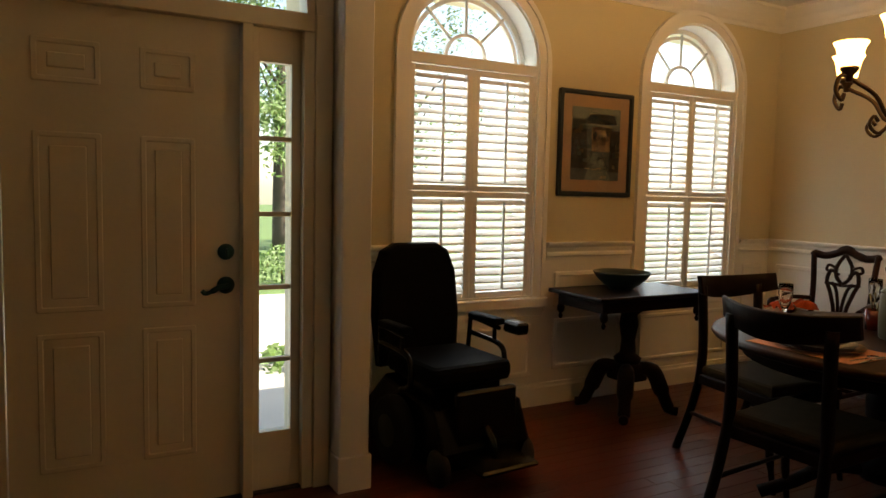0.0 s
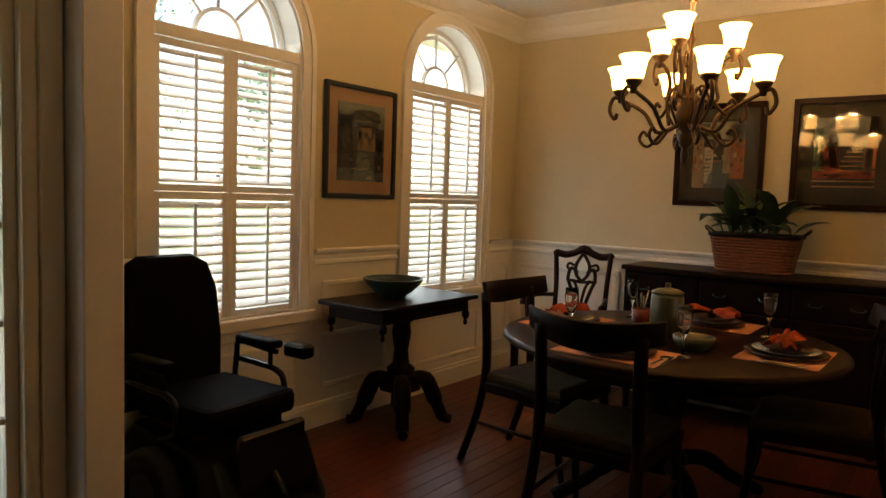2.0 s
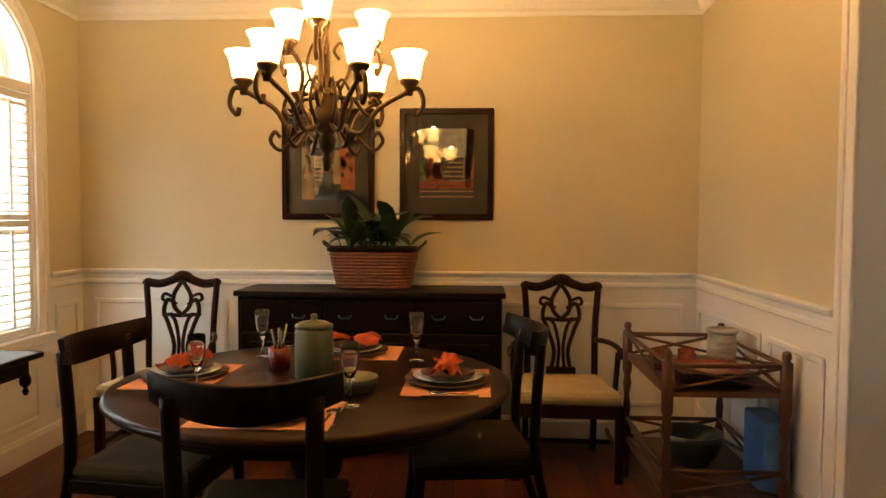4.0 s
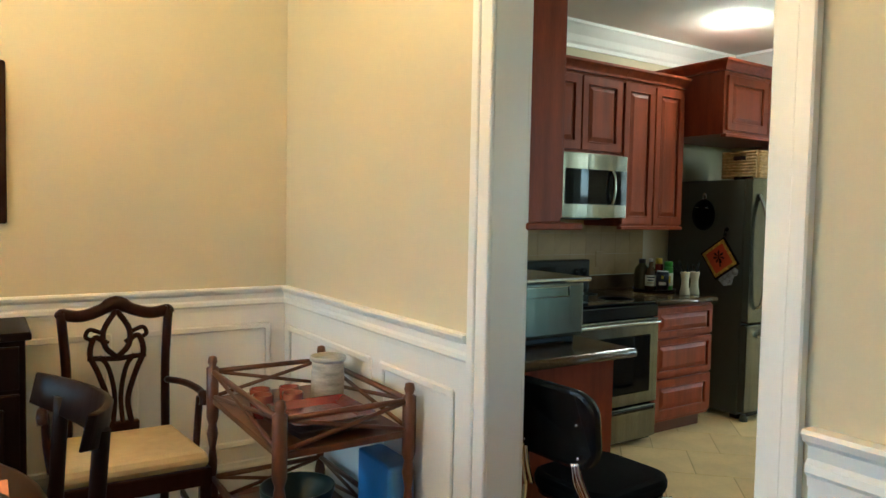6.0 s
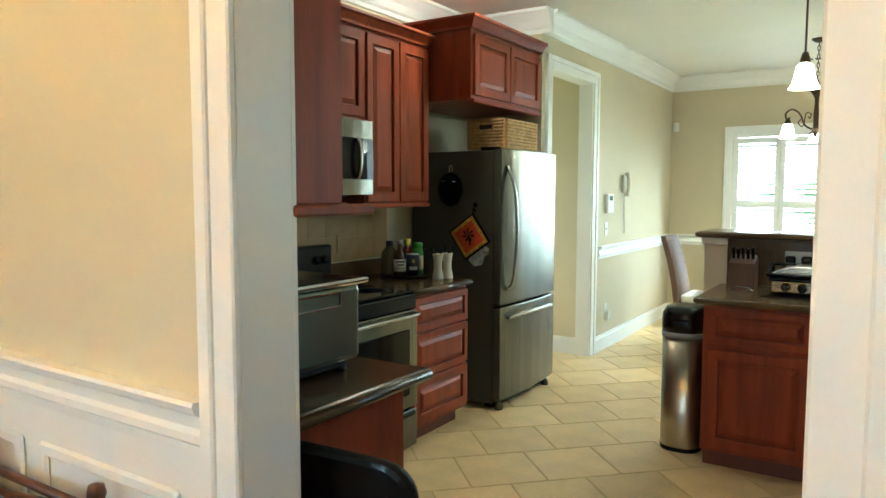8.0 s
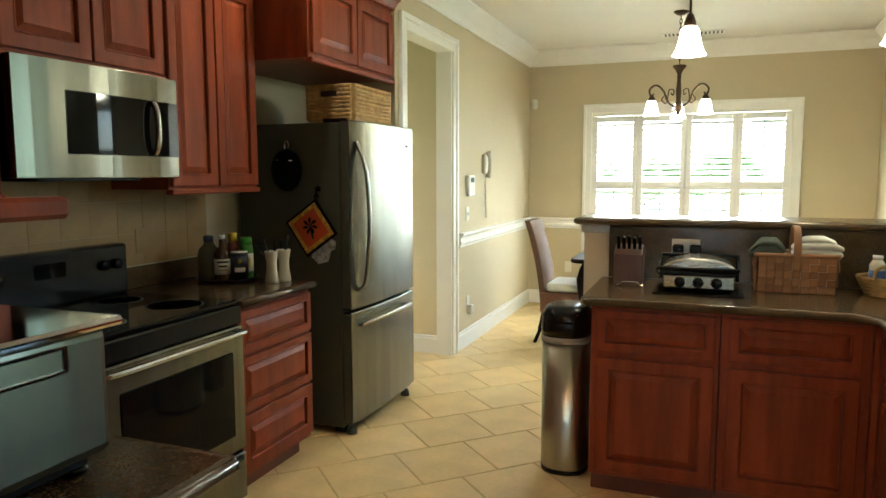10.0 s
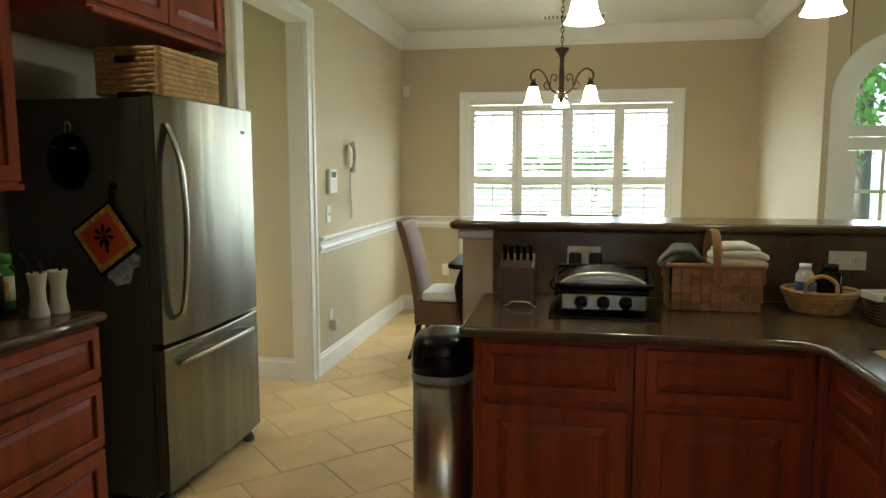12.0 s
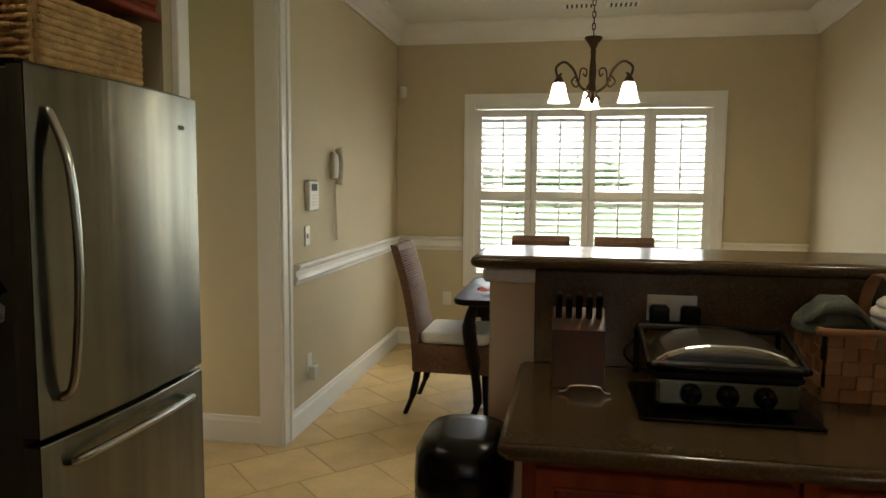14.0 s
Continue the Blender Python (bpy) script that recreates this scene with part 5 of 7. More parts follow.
setting_place(2.98, 2.10, 180)
setting_place(3.47, 1.55, 90)
setting_place(2.95, 1.10, 0)
setting_place(2.49, 1.63, -90)
for x, y in ((2.72, 1.95), (3.32, 1.25), (2.60, 1.40), (3.35, 1.92)):
    flute(x, y)
for x, y, rz in ((2.76, 1.07, 0), (2.735, 1.07, 4), (2.46, 1.44, -90), (2.46, 1.415, -84)):
    cutlery("spoon" if rz in (0, -90) else "knife", x, y, rz, "polished steel cutlery on the placemat")
jar = thing("cookie_jar", (2.975, 1.605, 0.760), 0, "sage green lidded ceramic jar at the table centre", "jar")
part("jar_body", L([(0.0, 0.0), (0.062, 0.0), (0.070, 0.01), (0.073, 0.10), (0.071, 0.18), (0.066, 0.195), (0.0, 0.195)], 28), GREENC, jar)
part("lid", L([(0.070, 0.195), (0.072, 0.202), (0.05, 0.214), (0.016, 0.220), (0.010, 0.228), (0.014, 0.238), (0.009, 0.244), (0.0, 0.244)], 28), GREENC, jar)
low = thing("serving_bowl", (2.79, 1.42, 0.760), 0, "low dark stoneware bowl beside the jar", "bowl")
part("bowl_body", L([(0.0, 0.0), (0.05, 0.0), (0.08, 0.03), (0.085, 0.055), (0.080, 0.055), (0.07, 0.03), (0.0, 0.012)], 24), GREENC, low)
cup = thing("utensil_cup", (3.12, 1.78, 0.760), 0, "rust red cup holding table utensils", "cup")
part("cup_body", L([(0.0, 0.0), (0.04, 0.0), (0.045, 0.09), (0.041, 0.09), (0.037, 0.01), (0.0, 0.01)], 18), REDC, cup)
for k in range(4):
    part("utensil", U([(0, 0, 0.02), (0.03 * math.cos(k * 1.7), 0.03 * math.sin(k * 1.7), 0.15 + 0.01 * k)], 0.005, 6), STEEL, cup)

# serving cart with gallery rails in the corner
sc = thing("serving_cart", (0, 0, 0), 0, "two-tier brown wood serving cart with crossed gallery rails", "cart")
CX0, CX1, CY0, CY1 = 3.31, 4.09, -0.275, 0.205
post = [(0.018, 0.0), (0.022, 0.03), (0.014, 0.06), (0.020, 0.12), (0.024, 0.17), (0.024, 0.26), (0.015, 0.30), (0.020, 0.38), (0.013, 0.44), (0.023, 0.50), (0.016, 0.54), (0.025, 0.57), (0.025, 0.775), (0.014, 0.783), (0.020, 0.80), (0.016, 0.82), (0.0, 0.825)]
for x in (CX0, CX1):
    for y in (CY0, CY1):
        part("post", L(post, 12, x, y), WALNUT, sc)
for z in (0.20, 0.64):
    part("tray", B(CX0 - 0.005, CX1 + 0.005, CY0 - 0.005, CY1 + 0.005, z - 0.012, z + 0.012, 0.003), WALNUT, sc)
for z0, z1 in ((0.215, 0.315), (0.655, 0.76)):
    for y in (CY0, CY1):
        part("gallery_rail", U([(CX0, y, z1), (CX1, y, z1)], 0.011, 6), WALNUT, sc)
        part("gallery_cross", U([(CX0, y, z0), (CX1, y, z1)], 0.008, 6), WALNUT, sc)
        part("gallery_cross", U([(CX0, y - 0.004, z1), (CX1, y - 0.004, z0)], 0.008, 6), WALNUT, sc)
    for x in (CX0, CX1):
        part("gallery_rail", U([(x, CY0, z1), (x, CY1, z1)], 0.011, 6), WALNUT, sc)
        part("gallery_cross", U([(x, CY0, z0), (x, CY1, z1)], 0.008, 6), WALNUT, sc)
        part("gallery_cross", U([(x - 0.004, CY0, z1), (x - 0.004, CY1, z0)], 0.008, 6), WALNUT, sc)
pj = thing("stoneware_jar", (3.815, -0.185, 0.652), 0, "grey banded stoneware jar on the cart", "jar")
part("jar_body", L([(0.0, 0.0), (0.060, 0.0), (0.066, 0.02), (0.068, 0.11), (0.064, 0.155), (0.067, 0.165), (0.0, 0.165)], 28), STONEW, pj)
part("rim", L([(0.066, 0.166), (0.073, 0.168), (0.075, 0.176), (0.072, 0.186), (0.066, 0.186), (0.062, 0.178), (0.0, 0.176)], 28), STONEW, pj, "rolled pale rim")
for x, y in ((3.72, 0.12), (3.81, 0.10), (3.70, 0.01), (3.79, -0.01)):
    mug = thing("mug", (x, y, 0.652), 0, "small oxblood glazed cup on the cart", "cup", "red cups on the cart")
    part("cup_body", L([(0.0, 0.0), (0.034, 0.0), (0.038, 0.02), (0.040, 0.085), (0.037, 0.085), (0.034, 0.012), (0.0, 0.010)], 20), REDC, mug)
for k in range(3):
    tr = thing("square_plate", (3.50, -0.02, 0.652 + 0.022 * k), 6 - 3 * k, "oxblood square plate in a stack" if k == 2 else "dark brown square plate in a stack", "plate", "stacked plates on the cart")
    bm = bmesh.new()
    rr = []
    for z, a in ((0.0, 0.10), (0.002, 0.105), (0.020, 0.155), (0.022, 0.157), (0.008, 0.105), (0.006, 0.10)):
        rr.append([bm.verts.new((u, v, z)) for u, v in rect_outline(-a, a, -a, a, 0.02, 3)])
    for p, q in zip(rr, rr[1:]):
        for i in range(len(p)):
            bm.faces.new((p[i], p[(i + 1) % len(p)], q[(i + 1) % len(p)], q[i]))
    bm.faces.new(list(reversed(rr[0]))), bm.faces.new(rr[-1])
    part("dish", bm, REDC if k == 2 else PLATED, tr)
pot = thing("mixing_bowl", (3.72, -0.02, 0.212), 0, "deep dark green bowl on the lower shelf", "bowl")
part("bowl_body", L([(0.0, 0.0), (0.08, 0.0), (0.12, 0.05), (0.14, 0.12), (0.145, 0.15), (0.138, 0.15), (0.13, 0.12), (0.0, 0.015)], 28), BOWLM, pot)

# ------------------------------------------------------------------ kitchen


def raised_front(name, parent, x0, x1, z0, z1, y=0.0):
    """A raised-panel door or drawer front in the plane y, facing +y."""
    bm = bmesh.new()
    w = 0.055 if z1 - z0 > 0.25 else 0.038
    ring(bm, x0, x1, z0, z1, w, y, y + 0.020, 0.003)
    front = part(name, bm, CHERRY, parent)
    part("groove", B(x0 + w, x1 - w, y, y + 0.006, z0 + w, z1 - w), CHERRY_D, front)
    bm = bmesh.new()
    g = 0.005
    a = [bm.verts.new(p) for p in ((x0 + w + g, y + 0.006, z0 + w + g), (x1 - w - g, y + 0.006, z0 + w + g), (x1 - w - g, y + 0.006, z1 - w - g), (x0 + w + g, y + 0.006, z1 - w - g))]
    s = 0.028
    b = [bm.verts.new(p) for p in ((x0 + w + g + s, y + 0.018, z0 + w + g + s), (x1 - w - g - s, y + 0.018, z0 + w + g + s), (x1 - w - g - s, y + 0.018, z1 - w - g - s), (x0 + w + g + s, y + 0.018, z1 - w - g - s))]
    ring(bm, x0 + w - 0.006, x1 - w + 0.006, z0 + w - 0.006, z1 - w + 0.006, 0.009, y + 0.004, y + 0.0225, 0.003)
    bm.faces.new(b)
    for k in range(4):
        bm.faces.new((a[k], a[(k + 1) % 4], b[(k + 1) % 4], b[k]))
    part("raised_panel", bm, CHERRY, front)
    return front


def cabinet(place, rz, w, d, z0, z1, fronts, label, toe=True, crown=False):
    """A cabinet unit; local x along its front, front face in the plane y = 0 towards +y."""
    c = thing("kitchen_cabinet", place, rz, label, "cabinet", "cherry kitchen cabinets")
    bm = bmesh.new()
    zz = z0 + (0.10 if toe else 0.0)
    box(bm, -w / 2 + 0.0008, w / 2 - 0.0008, -d, -0.0005, zz, z1, 0.002)
    part("body", bm, CHERRY, c)
    if toe:
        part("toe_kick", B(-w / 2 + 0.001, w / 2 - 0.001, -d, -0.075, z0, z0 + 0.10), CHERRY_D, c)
    for kind, a, b, e, f in fronts:
        raised_front(kind, c, a, b, e, f)
    if crown:
        bm = bmesh.new()
        prof = [(-0.01, z1), (0.022, z1), (0.024, z1 + 0.012), (0.03, z1 + 0.02), (0.05, z1 + 0.045), (0.065, z1 + 0.055), (0.065, z1 + 0.07), (-0.01, z1 + 0.07)]
        if crown == 2:
            lines = [[bm.verts.new(p) for p in ((-w / 2, q, z), (w / 2 + q, q, z), (w / 2 + q, -d, z))] for q, z in prof]
            for p, q in zip(lines, lines[1:] + lines[:1]):
                for k in range(2):
                    bm.faces.new((p[k], p[k + 1], q[k + 1], q[k]))
            for k in (0, 2):
                bm.faces.new([p[k] for p in lines])
            box(bm, -w / 2, w / 2, -d, 0.0, z1 + 0.002, z1 + 0.068)
        else:
            slab(bm, prof, "x", -w / 2, w / 2)
        part("crown_moulding", bm, CHERRY, c)
        part("light_rail", B(-w / 2, w / 2, -0.02, 0.024, z0 - 0.022, z0 + 0.002, 0.005), CHERRY, c)
    return c


def worktop(name, outline, z0, z1, label, edge):
    t = thing(name, (0, 0, 0), 0, label, "worktop")
    part("slab", S(outline, "z", z0, z1, 0.012), GRANITE, t)
    part("nosing", U([(x, y, (z0 + z1) / 2) for x, y in edge], 0.0165, 8), GRANITE, t, "rounded granite edge")
    return t


CT = 0.90
DRAW3 = [("drawer", -0.285, 0.285, 0.655, 0.845), ("drawer", -0.285, 0.285, 0.395, 0.640), ("drawer", -0.285, 0.285, 0.125, 0.380)]
cabinet((4.135, -2.858, 0), 90, 0.592, 0.64, 0, 0.862, DRAW3, "cherry base cabinet with three raised-panel drawers")
cabinet((4.135, -1.50, 0), 90, 0.60, 0.64, 0, 0.862, [("door", -0.28, 0.28, 0.13, 0.63), ("drawer", -0.28, 0.28, 0.655, 0.845)], "cherry base cabinet beside the range")
cabinet((3.955, -1.125, 0), 180, 1.64, 0.655, 0, 0.862, [("door", -0.80, -0.28, 0.13, 0.63), ("door", 0.30, 0.80, 0.13, 0.63), ("drawer", -0.80, -0.28, 0.655, 0.845), ("drawer", 0.30, 0.80, 0.655, 0.845)], "cherry base cabinet run with a plain end panel")
worktop("worktop", [(3.095, -0.468), (4.778, -0.468), (4.778, -1.805), (4.105, -1.805), (4.105, -1.205), (3.095, -1.205)], 0.863, CT, "dark brown speckled granite worktop in the corner", [(3.094, -0.485), (3.094, -1.195), (3.105, -1.206), (4.094, -1.206), (4.104, -1.216), (4.104, -1.80)])
worktop("worktop", [(4.105, -2.56), (4.778, -2.56), (4.778, -3.16), (4.105, -3.16)], 0.863, CT, "dark brown speckled granite worktop beside the range", [(4.104, -2.565), (4.104, -3.155)])
setting("backsplash_lip", B(4.758, 4.779, -3.16, -2.56, CT, CT + 0.10, 0.003), GRANITE, "granite upstand behind the worktop", "backsplash")
setting("backsplash_lip", B(4.758, 4.779, -1.80, -0.47, CT, CT + 0.10, 0.003), GRANITE, "granite upstand behind the worktop", "backsplash")

# wall cabinets
cabinet((4.45, -2.875, 0), 90, 0.63, 0.33, 1.362, 2.335, [("door", -0.305, -0.005, 1.375, 2.315), ("door", 0.005, 0.305, 1.375, 2.315)], "cherry wall cabinet with two tall doors", False, 1)
cabinet((4.45, -2.18, 0), 90, 0.755, 0.33, 1.832, 2.335, [("door", -0.365, -0.005, 1.845, 2.315), ("door", 0.005, 0.365, 1.845, 2.315)], "short cherry wall cabinet over the microwave", False, 1)
cabinet((4.45, -1.40, 0), 90, 0.80, 0.33, 1.362, 2.335, [("door", -0.385, -0.005, 1.375, 2.315), ("door", 0.005, 0.385, 1.375, 2.315)], "cherry wall cabinet with two tall doors", False, 1)
cabinet((3.70, -0.645, 0), 180, 1.50, 0.178, 1.405, 2.50, [("door", -0.735, -0.25, 1.42, 2.48), ("door", -0.24, 0.24, 1.42, 2.48), ("door", 0.25, 0.735, 1.42, 2.48)], "tall cherry wall cabinet with a plain end panel", False, 1)
cabinet((4.15, -3.715, 0), 90, 0.985, 0.62, 2.005, 2.43, [("door", -0.47, -0.005, 2.03, 2.40), ("door", 0.005, 0.47, 2.03, 2.40)], "deep cherry cabinet over the refrigerator", False, 2)
trim = thing("cabinet_end_trim", (2.935, -0.63, 1.38), 0, "cherry light rail under the cabinet end", "trim")
part("rail", B(-0.016, 0.014, -0.09, 0.16, 0.0, 0.024, 0.005), CHERRY, trim)

# range
rg = thing("range", (4.105, -2.182, 0), 90, "black and stainless electric range with oven door", "range")
part("body", B(-0.374, 0.374, -0.655, -0.025, 0.02, 0.885, 0.004), BLACKP, rg)
part("cooktop", B(-0.376, 0.376, -0.655, 0.0, 0.885, 0.905, 0.006), BLACKG, rg, "black glass cooktop")
for x, y, r in ((-0.19, -0.17, 0.105), (0.19, -0.17, 0.085), (-0.19, -0.46, 0.085), (0.19, -0.46, 0.105)):
    part("burner_ring", L([(r, 0.905), (r + 0.004, 0.9062), (r + 0.008, 0.905)], 28, x, y), GREYP, rg)
ov = part("oven_door", B(-0.372, 0.372, -0.024, 0.022, 0.27, 0.80, 0.006), STEEL, rg, "stainless oven door")
part("oven_window", B(-0.295, 0.295, 0.021, 0.026, 0.345, 0.70, 0.004), BLACKG, ov, "dark glass window")
part("control_strip", B(-0.372, 0.372, -0.024, 0.016, 0.805, 0.884, 0.006), BLACKP, rg)
hd = part("oven_handle", U(curve([(-0.35, 0.02, 0.775), (-0.32, 0.055, 0.78), (0.0, 0.072, 0.785), (0.32, 0.055, 0.78), (0.35, 0.02, 0.775)], 6), 0.014, 8, 0.8), HANDLE, ov)
part("warming_drawer", B(-0.372, 0.372, -0.024, 0.020, 0.05, 0.255, 0.006), STEEL, rg)
part("drawer_grip", B(-0.34, 0.34, 0.018, 0.034, 0.225, 0.25, 0.006), BLACKP, rg)
bk = part("back_panel", B(-0.374, 0.374, -0.66, -0.59, 0.905, 1.125, 0.012, 2), BLACKP, rg, "black control panel at the back")
part("clock", B(-0.05, 0.09, -0.59, -0.587, 1.02, 1.08), BLACKG, bk)
for x in (-0.31, -0.24, 0.24, 0.31):
    part("knob", turn_bm(L([(0.0, 0.0), (0.024, 0.0), (0.022, 0.018), (0.0, 0.018)], 14), pose(x, -0.59, 1.04, -90, 0, 0)), BLACKP, bk)

# microwave over the range
mw = thing("microwave", (4.385, -2.18, 1.415), 90, "stainless over-range microwave with dark door glass", "microwave")
part("case", B(-0.375, 0.375, -0.39, -0.03, 0.0, 0.405, 0.004), BLACKP, mw)
face = []
for i in range(13):
    u = -0.375 + 0.75 * i / 12
    face.append((u, 0.022 * (1 - (u / 0.375) ** 2)))
part("face", S(face + [(0.375, -0.03), (-0.375, -0.03)], "z", 0.0, 0.405, 0.003), STEEL, mw, "bowed stainless face")
win_o = [(u, v + 0.003) for u, v in face]
part("door_glass", S([p for p in win_o if -0.37 <= p[0] <= 0.2] + [(0.19, -0.01), (-0.37, -0.01)], "z", 0.085, 0.305), BLACKG, mw, "dark door glass")
part("keypad", S([p for p in win_o if p[0] <= -0.19] + [(-0.19, -0.01), (-0.374, -0.01)], "z", 0.085, 0.305), BLACKP, mw)
part("door_handle", U(curve([(-0.215, 0.022, 0.09), (-0.215, 0.040, 0.12), (-0.215, 0.048, 0.195), (-0.215, 0.040, 0.27), (-0.215, 0.022, 0.30)], 5), 0.012, 8), HANDLE, mw)
part("vent", B(-0.24, 0.24, -0.30, -0.08, -0.012, 0.0, 0.003), BLACKP, mw)

# refrigerator with bottom freezer
fr = thing("refrigerator", (4.044, -3.838, 0), 90, "stainless bottom-freezer refrigerator with grey sides", "refrigerator")
part("cabinet_body", B(-0.398, 0.405, -0.70, -0.058, 0.04, 1.70, 0.006), GREYP, fr, "grey textured body")
bow = []
for i in range(13):
    u = -0.438 + 0.843 * i / 12
    bow.append((u, 0.022 * (1 - ((u + 0.0165) / 0.4215) ** 2)))
up = part("refrigerator_door", S(bow + [(0.405, -0.052), (-0.438, -0.052)], "z", 0.700, 1.712, 0.006), STEEL, fr, "bowed brushed stainless door")
lo = part("freezer_drawer", S(bow + [(0.405, -0.052), (-0.438, -0.052)], "z", 0.070, 0.685, 0.006), STEEL, fr, "bowed brushed stainless drawer")
part("door_handle", U(curve([(0.335, 0.012, 0.80), (0.325, 0.050, 0.86), (0.318, 0.072, 1.16), (0.325, 0.060, 1.44), (0.335, 0.010, 1.60)], 7), 0.017, 8, 0.7), HANDLE, up)
part("drawer_handle", U(curve([(0.31, 0.014, 0.605), (0.26, 0.052, 0.622), (0.0, 0.078, 0.632), (-0.26, 0.052, 0.622), (-0.31, 0.014, 0.605)], 7), 0.016, 8, 0.8), HANDLE, lo)
part("door_edge", B(0.4055, 0.407, -0.050, -0.004, 0.708, 1.704), GREYP, up)
part("drawer_edge", B(0.4055, 0.407, -0.050, -0.004, 0.078, 0.677), GREYP, lo)
part("emblem", B(-0.335, -0.295, 0.010, 0.0125, 1.59, 1.605), GREYP, up)
part("hinge_cover", B(0.24, 0.40, -0.16, -0.02, 1.70, 1.722, 0.006), BLACKP, fr)
part("grille", B(-0.39, 0.39, -0.12, -0.06, 0.012, 0.06), BLACKP, fr)
for x in (-0.36, 0.36):
    part("foot", L([(0.0, 0.0), (0.028, 0.0), (0.028, 0.022), (0.018, 0.045), (0.0, 0.045)], 12, x, -0.03), GREYP, fr)

# peninsula with raised bar
cabinet((2.472, -3.19, 0), 0, 0.525, 0.60, 0, 0.862, [("drawer", -0.245, 0.235, 0.665, 0.845), ("door", -0.245, 0.235, 0.125, 0.635)], "cherry peninsula cabinet with a drawer over a door")
cabinet((1.935, -3.19, 0), 0, 0.545, 0.60, 0, 0.862, [("drawer", -0.235, 0.240, 0.665, 0.845), ("door", -0.235, 0.240, 0.125, 0.635)], "cherry peninsula cabinet with a drawer over a door")
sink_unit = cabinet((1.62, -2.78, 0), -90, 0.82, 0.62, 0, 0.70, [("drawer", -0.39, -0.01, 0.665, 0.845), ("drawer", 0.01, 0.39, 0.665, 0.845), ("door", -0.39, -0.01, 0.125, 0.635), ("door", 0.01, 0.39, 0.125, 0.635)], "cherry sink cabinet with false drawer fronts")
part("front_rail", B(-0.409, 0.409, -0.045, -0.0005, 0.7005, 0.862), CHERRY, sink_unit)
fl = thing("corner_filler", (1.635, -3.195, 0), 0, "cherry filler post in the cabinet corner", "cabinet")
part("post", B(-0.034, 0.026, -0.02, 0.02, 0.10, 0.862, 0.003), CHERRY, fl)
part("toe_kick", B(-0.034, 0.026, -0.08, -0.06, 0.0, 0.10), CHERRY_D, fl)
dw = thing("dishwasher", (1.62, -2.06, 0), -90, "black built-in dishwasher under the worktop", "dishwasher")
part("case", B(-0.298, 0.298, -0.58, 0.0, 0.09, 0.862, 0.003), BLACKP, dw)
part("door", B(-0.296, 0.296, 0.001, 0.022, 0.12, 0.73, 0.006), BLACKG, dw)
part("control_panel", B(-0.296, 0.296, 0.001, 0.026, 0.74, 0.855, 0.006), BLACKP, dw)
part("toe_kick", B(-0.298, 0.298, -0.58, -0.06, 0.0, 0.09), BLACKP, dw)
# worktop with a cut-out for the sink
SX0, SX1, SY0, SY1 = 1.14, 1.565, -3.09, -2.33
wt = thing("worktop", (0, 0, 0), 0, "dark brown speckled granite worktop round the sink", "worktop")
for o in ([(2.765, -3.796), (2.765, -3.155), (1.74, -3.155), (1.655, -3.09), (SX1, SY0), (SX0, SY0), (0.96, -3.09), (0.96, -3.796)],
          [(1.655, -3.09), (1.655, SY1), (SX1, SY1), (SX1, SY0)],
          [(SX0, SY0), (SX0, SY1), (0.96, SY1), (0.96, -3.09)],
          [(1.655, SY1), (1.655, -1.70), (0.96, -1.70), (0.96, SY1)]):
    part("slab", S(o, "z", 0.863, CT), GRANITE, wt)
part("nosing", U([(2.765, -3.795, 0.882), (2.765, -3.16, 0.882), (2.755, -3.152, 0.882), (1.745, -3.152, 0.882), (1.70, -3.125, 0.882), (1.66, -3.085, 0.882), (1.657, -1.70, 0.882)], 0.0175, 8), GRANITE, wt, "rounded granite edge")
sk = thing("sink", (0, 0, 0), 0, "cream composite undermount sink basin", "sink")
bm = bmesh.new()
rr = []
for z, g in ((CT - 0.004, 0.0), (CT - 0.012, 0.012), (0.76, 0.03), (0.715, 0.07)):
    rr.append([bm.verts.new((u, v, z)) for u, v in rect_outline(SX0 + g, SX1 - g, SY0 + g, SY1 - g, 0.05)])
for p, q in zip(rr, rr[1:]):
    for i in range(len(p)):
        bm.faces.new((p[i], p[(i + 1) % len(p)], q[(i + 1) % len(p)], q[i])).smooth = True
bm.faces.new(rr[-1])
part("basin", bm, mat("cream_composite", (0.74, 0.62, 0.38), 0.35, vary=0.1), sk)
sp = thing("sponge", (1.46, -2.62, 0.72), 20, "red and yellow dish sponges in the sink", "sponge")
part("foam", B(-0.06, 0.06, -0.035, 0.035, 0.0, 0.03, 0.008), mat("red_sponge", (0.42, 0.05, 0.02), 0.9, vary=0.3, fine=200, bump=0.4), sp)

setting("wall_bar", B(0.90, 2.872, -3.93, -3.812, 0, 1.165), WALL_K, "low painted wall carrying the bar top", "wall")
# added sheet, lighter than its wall, stands for light falling on this end
setting("panel_bar_end_lit", B(2.744, 2.868, -3.8115, -3.808, 0.0, 1.124), BARP, "thin cream tan sheet painting light onto the bar wall end", "wall")
setting("trim_bar_end", B(2.735, 2.892, -3.95, -3.80, 1.125, 1.166, 0.008), WHITE, "white moulding under the bar top", "trim")
setting("backsplash_bar", B(0.96, 2.742, -3.811, -3.797, CT + 0.001, 1.164, 0.002), GRANITE, "brown granite splashback under the bar", "backsplash")
bt = thing("bar_top", (0, 0, 0), 0, "long dark granite raised bar top", "worktop")
part("slab", S([(2.905, -3.765), (2.905, -4.14), (0.90, -4.14), (0.90, -3.765)], "z", 1.167, 1.205, 0.012), GRANITE, bt)
